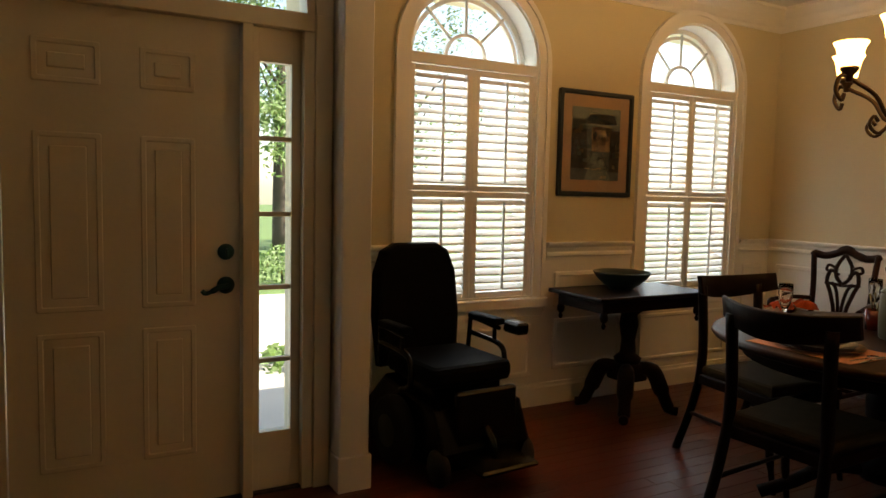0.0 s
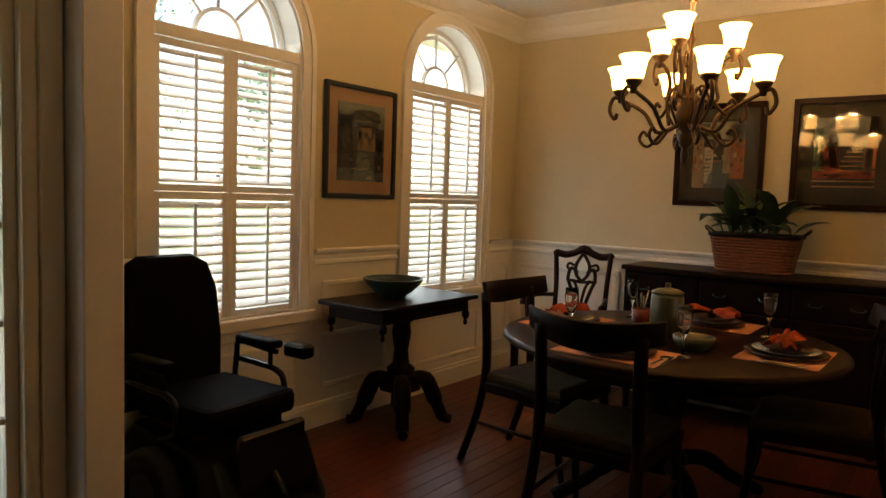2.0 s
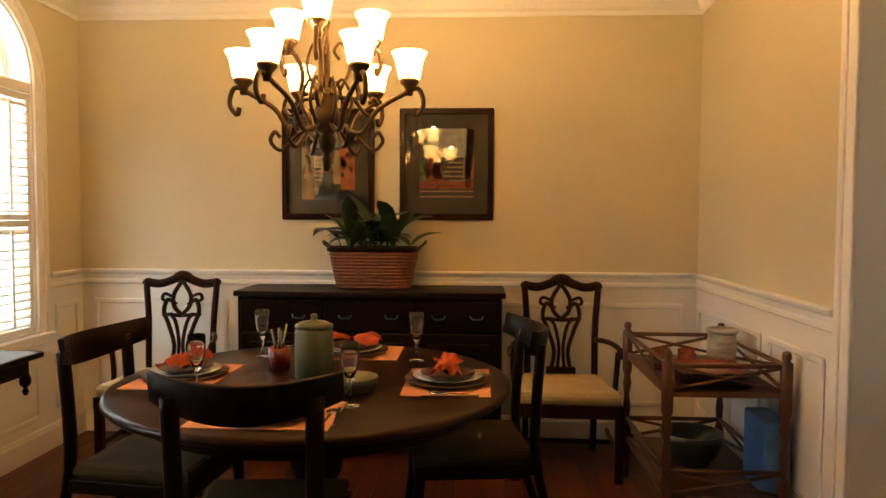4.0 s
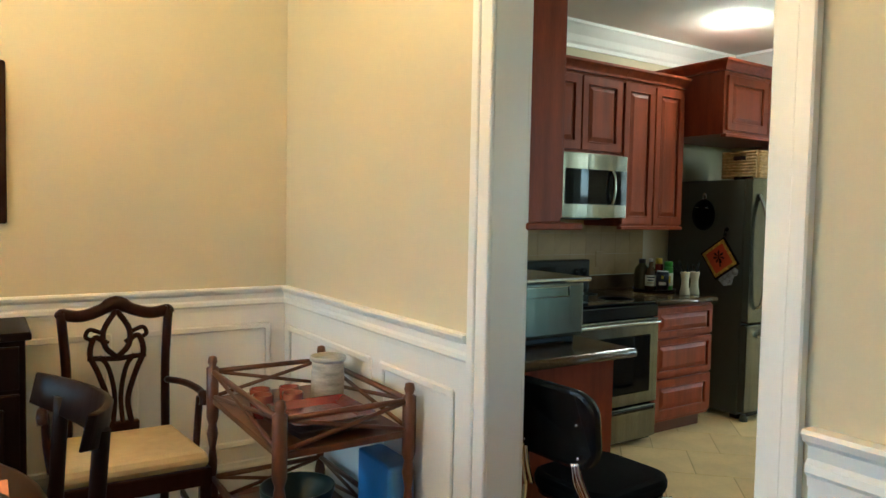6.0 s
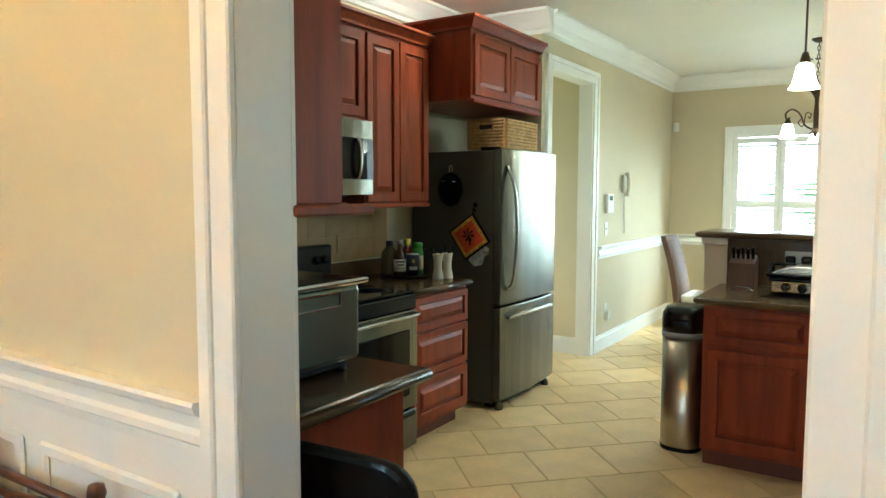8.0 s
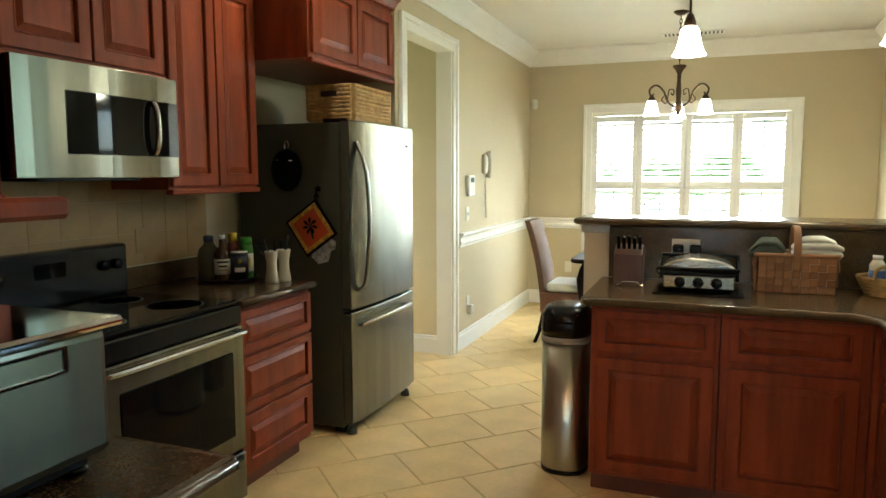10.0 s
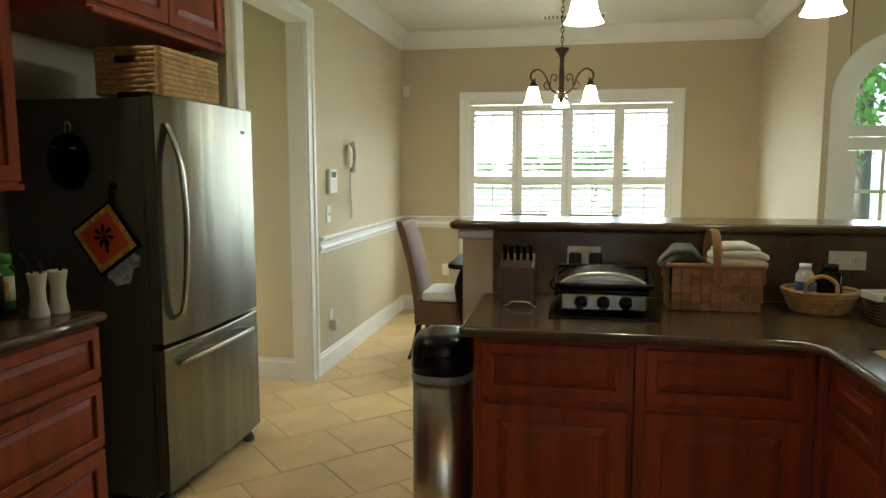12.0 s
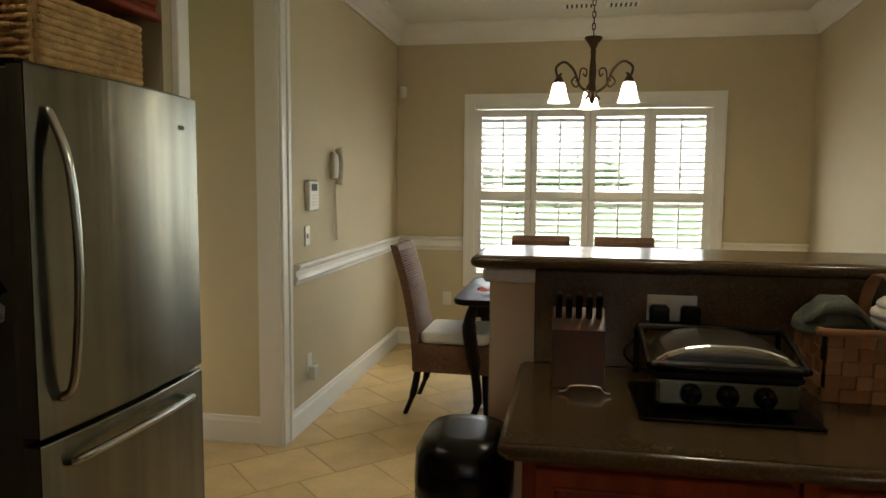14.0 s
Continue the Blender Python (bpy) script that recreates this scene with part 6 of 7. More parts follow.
part("nosing", U([(0.90, -3.762, 1.186), (2.895, -3.762, 1.186), (2.908, -3.775, 1.186), (2.908, -4.13, 1.186), (2.895, -4.143, 1.186), (0.90, -4.143, 1.186)], 0.0165, 8), GRANITE, bt, "rounded granite edge")

# trash can beside the peninsula
tc = thing("trash_can", (2.890, -3.480, 0), 0, "tall stainless trash can with a black sensor lid", "trash can")


def squircle(bm, rows, n=32):
    rings = []
    for a, b, z in rows:
        rings.append([bm.verts.new((a * math.copysign(abs(math.cos(t)) ** 0.75, math.cos(t)), b * math.copysign(abs(math.sin(t)) ** 0.75, math.sin(t)), z)) for t in (2 * math.pi * k / n for k in range(n))])
    for p, q in zip(rings, rings[1:]):
        for k in range(n):
            bm.faces.new((p[k], p[(k + 1) % n], q[(k + 1) % n], q[k])).smooth = True
    bm.faces.new(list(reversed(rings[0]))), bm.faces.new(rings[-1])
    return bm


part("can_body", squircle(bmesh.new(), [(0.112, 0.142, 0.02), (0.114, 0.144, 0.03), (0.115, 0.145, 0.64)]), CANSTEEL, tc, "brushed stainless body with a small dent")
part("base_ring", squircle(bmesh.new(), [(0.114, 0.144, 0.0), (0.114, 0.144, 0.022)]), BLACKP, tc)
part("band", squircle(bmesh.new(), [(0.119, 0.150, 0.636), (0.120, 0.151, 0.664), (0.116, 0.146, 0.668)]), mat("grey_plastic_band", (0.30, 0.30, 0.30), 0.35), tc)
part("lid", squircle(bmesh.new(), [(0.118, 0.149, 0.664), (0.120, 0.151, 0.70), (0.117, 0.147, 0.765), (0.098, 0.128, 0.798), (0.05, 0.075, 0.806)]), BLACKP, tc, "glossy black domed lid")
part("sensor_panel", turn_bm(B(-0.05, 0.05, -0.006, 0.006, -0.012, 0.012, 0.005), pose(0, 0.139, 0.742, 50, 0, 0)), BLACKG, tc)

# breakfast table and wicker chairs
bt2 = thing("breakfast_table", (2.60, -6.20, 0), 0, "dark wood breakfast table with cabriole legs", "table")
part("tabletop", S(rect_outline(-0.70, 0.70, -0.50, 0.50, 0.10), "z", 0.715, 0.750, 0.010), MAHOG, bt2)
part("apron", S(rect_outline(-0.60, 0.60, -0.40, 0.40, 0.04), "z", 0.635, 0.715), MAHOG, bt2)
for sx in (-1, 1):
    for sy in (-1, 1):
        part("leg", U(curve([(0.575 * sx, 0.375 * sy, 0.71), (0.61 * sx, 0.405 * sy, 0.58), (0.575 * sx, 0.38 * sy, 0.30), (0.56 * sx, 0.37 * sy, 0.12), (0.59 * sx, 0.40 * sy, 0.02)], 5), [0.034] * 5 + [0.042] * 5 + [0.028] * 6 + [0.020] * 5, 8), MAHOG, bt2)


def wicker_chair(x, y, rz):
    c = thing("wicker_chair", (x, y, 0), rz, "tall brown woven wicker chair with white cushion", "chair", "wicker chairs at the breakfast table")
    rows, bm = [], bmesh.new()
    for i in range(10):
        t = i / 9
        z, yy, w = 0.30 + 0.735 * t, -0.19 - 0.035 * t - 0.11 * t * t, 0.225 - 0.018 * t
        rows.append([bm.verts.new(p) for p in ((-w, yy - 0.045, z), (w, yy - 0.045, z), (w, yy, z), (-w, yy, z))])
    for a, b in zip(rows, rows[1:]):
        for k in range(4):
            bm.faces.new((a[k], a[(k + 1) % 4], b[(k + 1) % 4], b[k]))
    bm.faces.new(list(reversed(rows[0]))), bm.faces.new(rows[-1])
    bk = part("backrest", bm, WICKER, c, "curved woven back")
    bm = bmesh.new()
    for k in range(33):
        z = 0.50 + 0.0155 * k
        t = (z - 0.30) / 0.735
        yy = -0.19 - 0.035 * t - 0.11 * t * t
        tube(bm, [(-0.225 + 0.018 * t, yy - 0.044, z), (0.225 - 0.018 * t, yy - 0.044, z)], 0.006, 5)
        tube(bm, [(-0.225 + 0.018 * t, yy - 0.001, z), (0.225 - 0.018 * t, yy - 0.001, z)], 0.006, 5)
    part("weave", bm, WICKER, bk)
    part("seat_box", S([(-0.235, -0.235), (0.235, -0.235), (0.245, 0.235), (-0.245, 0.235)], "z", 0.27, 0.445, 0.012), WICKER, c)
    part("cushion", S(rect_outline(-0.225, 0.225, -0.19, 0.225, 0.04), "z", 0.445, 0.515, 0.022), LINEN, c, "white seat cushion")
    for sx in (-1, 1):
        part("leg", U([(0.20 * sx, 0.205, 0.28), (0.205 * sx, 0.215, 0.0)], [0.022, 0.015], 8), MAHOG, c)
        part("leg", U(curve([(0.20 * sx, -0.205, 0.28), (0.20 * sx, -0.235, 0.13), (0.205 * sx, -0.285, 0.0)], 4), [0.022] * 5 + [0.015] * 4, 8), MAHOG, c)


wicker_chair(3.33, -6.10, 90)
wicker_chair(2.84, -6.62, 2)
wicker_chair(2.27, -6.62, -2)
nb = thing("napkin", (3.10, -5.98, 0.752), 30, "crumpled rust and cream napkin on the table edge", "napkin")
bm = bmesh.new()
r3 = random.Random(9)
g = [[bm.verts.new((0.02 * i - 0.08, 0.02 * j - 0.06, 0.012 + 0.05 * max(0, noise.noise((i * 0.6, j * 0.6, 3.1))) + r3.uniform(0, 0.012))) for j in range(7)] for i in range(9)]
for i in range(8):
    for j in range(6):
        bm.faces.new((g[i][j], g[i + 1][j], g[i + 1][j + 1], g[i][j + 1])).smooth = True
part("cloth", bm, NAPKIN, nb)

# lamps of the kitchen
cl = thing("breakfast_chandelier", (2.53, -6.30, 0), 0, "bronze scrolled chandelier with white glass shades", "chandelier")
part("stem", L([(0.0, 1.905), (0.01, 1.91), (0.016, 1.93), (0.03, 1.96), (0.024, 1.99), (0.018, 2.03), (0.022, 2.10), (0.014, 2.20), (0.018, 2.225), (0.014, 2.235), (0.03, 2.27), (0.055, 2.30), (0.052, 2.31), (0.0, 2.31)], 16), IRON, cl)
for k in range(11):
    z = 2.315 + 0.036 * k
    me = [(0.010 * math.cos(a), 0.0, z + 0.022 + 0.022 * math.sin(a)) if k % 2 else (0.0, 0.010 * math.cos(a), z + 0.022 + 0.022 * math.sin(a)) for a in (2 * math.pi * i / 10 for i in range(11))]
    part("chain_link", U(me, 0.0035, 5), IRON, cl)
part("canopy", L([(0.0, CZ - 0.03), (0.03, CZ - 0.03), (0.06, CZ - 0.008), (0.06, CZ), (0.0, CZ)], 18), IRON, cl)
for k in range(3):
    a = radians(-88 + 120 * k)
    d = Vector((math.cos(a), math.sin(a), 0))

    def Q(r, z):
        return d * r + Vector((0, 0, z))
    arm = part("arm", U(curve([Q(0.05, 1.93), Q(0.025, 1.97), Q(0.09, 2.01), Q(0.135, 2.10), Q(0.20, 2.145), Q(0.258, 2.11), Q(0.248, 2.06), Q(0.222, 2.075)], 6), 0.008, 7), IRON, cl)
    part("scroll", U(curve([Q(0.10, 2.02), Q(0.085, 2.11), Q(0.045, 2.11), Q(0.05, 2.07), Q(0.07, 2.085)], 5), 0.005, 6), IRON, arm)
    part("scroll", U(curve([Q(0.12, 2.07), Q(0.15, 2.03), Q(0.115, 2.0), Q(0.10, 2.03), Q(0.12, 2.04)], 5), 0.005, 6), IRON, arm)
    c = d * 0.238
    part("cup", L([(0.0, 2.065), (0.012, 2.065), (0.03, 2.03), (0.03, 2.018), (0.0, 2.018)], 14, c.x, c.y), IRON, arm)
    part("shade", L([(0.026, 2.022), (0.036, 2.012), (0.046, 1.97), (0.055, 1.925), (0.066, 1.902), (0.062, 1.902), (0.051, 1.927), (0.041, 1.972), (0.028, 2.014)], 18, c.x, c.y), SHADE_W, arm, "lit white glass bell shade")
    bulb("breakfast_bulb", (2.53 + c.x, -6.30 + c.y, 1.915), 1.0, (1.0, 0.85, 0.62), 0.03)


def pendant(x, y, z, label):
    p = thing("pendant_lamp", (x, y, 0), 0, label, "pendant lamp", "pendant lamps over the bar")
    part("rod", U([(0, 0, z + 0.20), (0, 0, CZ - 0.02)], 0.006, 8), IRON, p)
    part("canopy", L([(0.0, CZ - 0.03), (0.05, CZ - 0.022), (0.06, CZ), (0.0, CZ)], 18), IRON, p)
    part("socket", L([(0.0, z + 0.20), (0.014, z + 0.20), (0.028, z + 0.16), (0.030, z + 0.135), (0.0, z + 0.135)], 14), IRON, p)
    part("shade", L([(0.028, z + 0.14), (0.042, z + 0.125), (0.055, z + 0.06), (0.068, z + 0.02), (0.082, z), (0.078, z), (0.063, z + 0.021), (0.050, z + 0.06), (0.038, z + 0.122)], 20), SHADE_W, p, "lit white glass bell shade")


pendant(2.39, -3.92, 2.015, "white glass bell pendant lamp over the bar")
pendant(1.485, -3.92, 2.015, "white glass bell pendant lamp over the bar")
bulb("pendant_bulb", (2.39, -3.92, 1.99), 0.9, (1.0, 0.85, 0.62), 0.04)
bulb("pendant_bulb", (1.485, -3.92, 1.99), 0.9, (1.0, 0.85, 0.62), 0.04)
for x, y in ((4.05, -3.2),):
    rl = thing("recessed_light", (x, y, CZ), 0, "round recessed ceiling downlight, lit", "ceiling light")
    part("trim_ring", L([(0.062, -0.006), (0.085, -0.004), (0.088, 0.0), (0.062, 0.0)], 24), WHITE, rl)
    part("lens", L([(0.0, -0.004), (0.060, -0.003), (0.060, 0.0), (0.0, 0.0)], 24), CANLIGHT, rl)
    bulb("downlight", (x, y, CZ - 0.03), DOWN_W, (1.0, 0.82, 0.58), 0.06)
for x in (2.30, 2.62):
    v = thing("ceiling_vent", (x, -7.25, CZ), 0, "white slotted ceiling air vent", "vent")
    part("frame", B(-0.12, 0.12, -0.07, 0.07, -0.008, 0.0, 0.003), WHITE, v)
    for k in range(6):
        part("slat", B(-0.10 + 0.035 * k, -0.085 + 0.035 * k, -0.05, 0.05, -0.012, -0.008), GREYP, v)

# ------------------------------------------------------------------ small things of the kitchen


def woven_box(parent, a, b, h, m, rows, cols, flare=0.0):
    """Four basket sides built of interlaced splints, each a piece of its own."""
    sx, sy = 2 * a / cols, h / rows
    strips = {}
    for side, (wdt, dist, rz) in enumerate(((a, b, 0), (a, b, 180), (b, a, 90), (b, a, 270))):
        n = max(2, round(2 * wdt / sx))
        w = 2 * wdt / n
        key = (round(w, 4),)
        if key not in strips:
            strips[key] = mesh_of("splint", B(-w / 2 * 0.97, w / 2 * 0.97, -0.003, 0.003, -sy / 2 * 0.97, sy / 2 * 0.97, 0.0015), m)
        for i in range(n):
            for j in range(rows):
                off = 0.004 if (i + j) % 2 else -0.001
                q = Matrix.Rotation(radians(rz), 4, "Z") @ Matrix.Translation((-wdt + w * (i + 0.5), -dist - off - flare * (j + 0.5) / rows, sy * (j + 0.5)))
                ob = new("splint", strips[key])
                ob.parent = parent
                ob.matrix_basis = q


sb2 = thing("seagrass_basket", (4.175, -3.70, 1.712), 90, "golden woven seagrass basket on top of the refrigerator", "basket")
bm = bmesh.new()
for s in (-1, 1):
    box(bm, -0.225, 0.225, 0.13 * s - 0.008, 0.13 * s + 0.008, 0.0, 0.19)
    box(bm, 0.222 * s - 0.008, 0.222 * s + 0.008, -0.12, 0.12, 0.0, 0.19)
box(bm, -0.215, 0.215, -0.12, 0.12, 0.0, 0.01)
part("shell", bm, STRAW, sb2)
for s in (-1, 1):
    for k in range(9):
        bm = bmesh.new()
        pts = [(-0.225 + 0.45 * i / 20, 0.139 * s + 0.003 * math.sin(i * 1.9 + k * math.pi), 0.012 + 0.021 * k) for i in range(21)]
        tube(bm, pts, 0.0115, 6)
        part("braid", bm, STRAW, sb2)
    for k in range(9):
        if 0.12 < 0.012 + 0.021 * k < 0.165:
            segs = ((-0.13, -0.05), (0.05, 0.13))
        else:
            segs = ((-0.13, 0.13),)
        for p, q in segs:
            part("braid", U([(0.231 * s + 0.003 * math.sin(i * 1.9 + k * math.pi), p + (q - p) * i / 10, 0.012 + 0.021 * k) for i in range(11)], 0.0115, 6), STRAW, sb2)
# solid dark block stands for the shade inside the handle opening
part("handle_hole_shade", B(0.226, 0.2405, -0.05, 0.05, 0.125, 0.155, 0.004), UNDER, sb2)

# pot holder, mitt and bag hung on the refrigerator side
FY = -3.430
ph = thing("pot_holder", (4.265, FY, 1.14), 0, "orange quilted pot holder with a palm motif and black border", "pot holder")
ph.matrix_basis = pose(4.265, FY, 1.14, 0, -10, 0)
dia = 0.160
part("border", S([(0, -dia), (dia, 0), (0, dia), (-dia, 0)], "y", 0.010, 0.026, 0.004), VINYL, ph)
part("band", S([(0, -0.142), (0.142, 0), (0, 0.142), (-0.142, 0)], "y", 0.026, 0.0285), mat("gold_patterned_cloth", (0.55, 0.30, 0.04), 0.85, vary=0.7, scale=60, fine=150), ph)
part("field", S([(0, -0.112), (0.112, 0), (0, 0.112), (-0.112, 0)], "y", 0.0285, 0.0305), mat("orange_red_cloth", (0.55, 0.075, 0.015), 0.85, vary=0.25, fine=200, bump=0.15), ph)
for a in range(7):
    t = radians(20 + 52 * a)
    part("palm_leaf", S([(0.004, 0.012), (0.004 + 0.04 * math.cos(t) - 0.01 * math.sin(t), 0.012 + 0.04 * math.sin(t) + 0.01 * math.cos(t)), (0.004 + 0.048 * math.cos(t), 0.012 + 0.048 * math.sin(t)), (0.004 + 0.03 * math.cos(t) + 0.008 * math.sin(t), 0.012 + 0.03 * math.sin(t) - 0.008 * math.cos(t))], "y", 0.0305, 0.0318), BLACKP, ph)
part("palm_trunk", S([(-0.002, 0.01), (0.006, 0.01), (-0.018, -0.055), (-0.030, -0.05)], "y", 0.0305, 0.0318), BLACKP, ph)
part("loop", U(curve([(0, 0.016, 0.155), (0.012, 0.016, 0.17), (0, 0.016, 0.19), (-0.012, 0.016, 0.17), (0, 0.016, 0.155)], 4), 0.003, 5), BLACKP, ph)
mt = thing("oven_mitt", (4.225, FY, 1.0), 0, "pale blue and cream floral oven mitt behind the pot holder", "oven mitt")
mitt_cloth = mat("floral_cloth", (0.42, 0.42, 0.42), 0.9, vary=0.8, scale=45, fine=160, bump=0.1)
part("mitt", S([(-0.05, 0.20), (0.05, 0.21), (0.06, 0.06), (0.05, -0.02), (0.01, -0.055), (-0.05, -0.04), (-0.07, 0.02), (-0.095, 0.03), (-0.10, 0.07), (-0.06, 0.09)], "y", 0.002, 0.0095, 0.003), mitt_cloth, mt)
hk = thing("magnet_hook", (4.232, FY, 1.32), 0, "small dark magnetic hook on the refrigerator side", "hook")
part("hook", U(curve([(0, 0.003, 0.03), (0, 0.02, 0.025), (0, 0.03, 0.0), (0, 0.02, -0.012), (0, 0.012, 0.0)], 4), 0.004, 6), BLACKP, hk)
part("magnet", turn_bm(L([(0.0, 0.0), (0.016, 0.0), (0.014, 0.008), (0.0, 0.008)], 14), pose(0, 0.0, 0.03, -90, 0, 0)), BLACKP, hk)
bg = thing("small_black_bag", (4.41, FY, 1.45), 0, "round black zip pouch hanging from a clip", "bag")
part("pouch", turn_bm(L([(0.0, 0.004), (0.070, 0.004), (0.092, 0.02), (0.086, 0.042), (0.045, 0.054), (0.0, 0.055)], 24, 0, 0, 1.0, 1.25), pose(0, 0, 0.0, -90, 0, 0)), VINYL, bg)
part("zip", U([(-0.055, 0.050, 0.05), (0.055, 0.050, 0.055)], 0.003, 5), CHROME, bg)
part("clip", U(curve([(0, 0.02, 0.10), (0.014, 0.02, 0.13), (0, 0.02, 0.16), (-0.014, 0.02, 0.13), (0, 0.02, 0.10)], 4), 0.004, 6), CHROME, bg)

# bottles on a turntable
TTX, TTY = 4.50, -3.00
tt = thing("turntable", (TTX, TTY, CT), 0, "dark round turntable carrying bottles", "tray")
part("disc", L([(0.0, 0.0), (0.13, 0.0), (0.145, 0.010), (0.150, 0.022), (0.145, 0.022), (0.138, 0.014), (0.0, 0.014)], 32), MAHOG, tt)
LABELP = mat("cream_paper_label", (0.62, 0.55, 0.40), 0.7, vary=0.1)
YELLOW = mat("yellow_plastic", (0.62, 0.42, 0.02), 0.35, vary=0.05)
GREENP = mat("green_plastic", (0.06, 0.22, 0.015), 0.35, vary=0.1)
NAVY = mat("navy_card", (0.010, 0.012, 0.028), 0.4, vary=0.1)
AMBERG = mat("brown_glass", (0.06, 0.028, 0.010), 0.1, vary=0.2, bump=0.0, coat=0.3)
OLIVEG = mat("olive_oil_plastic", (0.10, 0.095, 0.045), 0.2, vary=0.2, bump=0.0, coat=0.3)


def bottle(name, x, y, rz, label, profile, m, cap, capm, tag=None):
    b = thing(name, (x, y, CT + 0.014), rz, label, "bottle", "bottles on the turntable")
    part("bottle_body", L(profile, 20), m, b)
    r, z0, z1 = cap
    part("cap", L([(0.0, z0), (r, z0), (r, z1 - 0.004), (r - 0.004, z1), (0.0, z1)], 16), capm, b)
    if tag:
        rr, a, c, tm, bars = tag
        lab = part("label", L([(rr, a), (rr + 0.0008, a), (rr + 0.0008, c), (rr, c)], 24), tm, b)
        for q0, q1, w, bmt in bars:
            arc = [(-(rr + 0.0016) * math.cos(u), (rr + 0.0016) * math.sin(u)) for u in (-w + 2 * w * i / 8 for i in range(9))]
            arc2 = [(p * 0.97, q * 0.97) for p, q in reversed(arc)]
            part("print_bar", S(arc + arc2, "z", q0, q1), bmt, lab)
    return b


FACE = -50
bottle("oil_bottle", TTX + 0.066, TTY + 0.056, FACE, "tall olive plastic oil bottle with a dark cap", [(0.0, 0.0), (0.050, 0.0), (0.054, 0.02), (0.054, 0.12), (0.046, 0.15), (0.026, 0.172), (0.022, 0.185), (0.0, 0.185)], OLIVEG, (0.024, 0.185, 0.215), NAVY)
bottle("vinegar_bottle", TTX - 0.013, TTY + 0.055, FACE, "brown glass bottle with a cream label and white cap", [(0.0, 0.0), (0.036, 0.0), (0.038, 0.015), (0.038, 0.12), (0.030, 0.145), (0.016, 0.165), (0.014, 0.20), (0.0, 0.20)], AMBERG, (0.016, 0.20, 0.222), PORC, (0.0385, 0.03, 0.105, LABELP, [(0.086, 0.096, 0.75, NAVY), (0.066, 0.076, 0.55, NAVY), (0.048, 0.056, 0.6, TANW)]))
bottle("spray_can", TTX + 0.009, TTY - 0.056, FACE, "yellow-capped slim spray can", [(0.0, 0.0), (0.026, 0.0), (0.027, 0.17), (0.022, 0.18), (0.0, 0.18)], REDC, (0.024, 0.18, 0.222), YELLOW)
bottle("salt_canister", TTX - 0.077, TTY + 0.008, FACE, "navy round salt canister", [(0.0, 0.0), (0.041, 0.0), (0.042, 0.13), (0.040, 0.134), (0.0, 0.134)], NAVY, (0.0405, 0.133, 0.140), PORC, (0.0425, 0.03, 0.115, NAVY, [(0.040, 0.062, 0.6, PORC), (0.085, 0.105, 0.18, YELLOW)]))
bottle("seasoning_tub", TTX - 0.056, TTY - 0.078, FACE, "green plastic seasoning bottle", [(0.0, 0.0), (0.032, 0.0), (0.033, 0.15), (0.028, 0.165), (0.0, 0.165)], GREENP, (0.029, 0.165, 0.20), GREENP, (0.0335, 0.03, 0.12, LABELP, [(0.05, 0.10, 0.5, YELLOW)]))
sp_m = [(0.0, 0.0), (0.033, 0.0), (0.035, 0.012), (0.026, 0.06), (0.025, 0.10), (0.033, 0.15), (0.033, 0.158), (0.0, 0.158)]
IVORY = mat("ivory_ceramic", (0.62, 0.55, 0.40), 0.3, vary=0.06, coat=0.3)
for k, (x, y) in enumerate(((4.255, -3.02), (4.235, -3.095))):
    ml = thing("ceramic_vase", (x, y, CT), 0, "ivory waisted ceramic utensil holder", "vase", "pair of ivory holders")
    part("vase_body", L(sp_m[:-1] + [(0.028, 0.155), (0.021, 0.10), (0.0, 0.09)], 18), IVORY, ml)
ut = thing("kitchen_utensils", (4.245, -3.06, CT + 0.09), 0, "dark-handled utensils standing in the holders", "utensils")
for dx, dy, h in ((0.02, 0.035, 0.14), (-0.01, 0.03, 0.12), (-0.012, -0.03, 0.135), (0.015, -0.035, 0.11), (0.03, 0.05, 0.10)):
    part("handle", U([(0.4 * dx, 0.03 if dy > 0 else -0.03, 0.0), (2.0 * dx, 2.0 * dy, h)], [0.004, 0.007], 6), BLACKP, ut)

# appliances and baskets on the peninsula
kb = thing("knife_block", (2.622, -3.615, CT), 0, "dark wooden knife block with black-handled knives", "knife block")
part("block", turn_bm(S([(-0.085, 0.0), (0.055, 0.0), (0.055, 0.145), (-0.02, 0.19), (-0.085, 0.155)], "x", -0.066, 0.066, 0.004), pose(0, 0, 0)), WALNUT, kb)
for k in range(5):
    part("knife_handle", turn_bm(B(-0.008, 0.008, -0.011, 0.011, 0.0, 0.075 - 0.006 * (k % 2), 0.004), pose(-0.05 + 0.025 * k, 0.005, 0.165, -22, 0, 0)), BLACKP, kb, "black riveted knife handle")
wr = thing("wire_rest", (2.605, -3.50, CT), 0, "small bent chrome wire rest before the knives", "rest")
part("wire", U(curve([(-0.062, 0, 0.006), (-0.045, 0, 0.010), (-0.03, 0.0, 0.022), (0.03, 0, 0.022), (0.045, 0, 0.010), (0.062, 0, 0.006)], 5), 0.003, 6), CHROME, wr)
gr = thing("electric_grill", (2.305, -3.52, CT), 0, "stainless contact grill with black trim and three dials", "grill")
gr.scale = (0.9, 0.9, 0.92)
part("mat", B(-0.21, 0.21, -0.12, 0.20, 0.0, 0.008, 0.003), BLACKP, gr, "dark mat under the grill")
part("base", B(-0.165, 0.165, -0.12, 0.145, 0.022, 0.088, 0.008, 2), STEEL, gr)
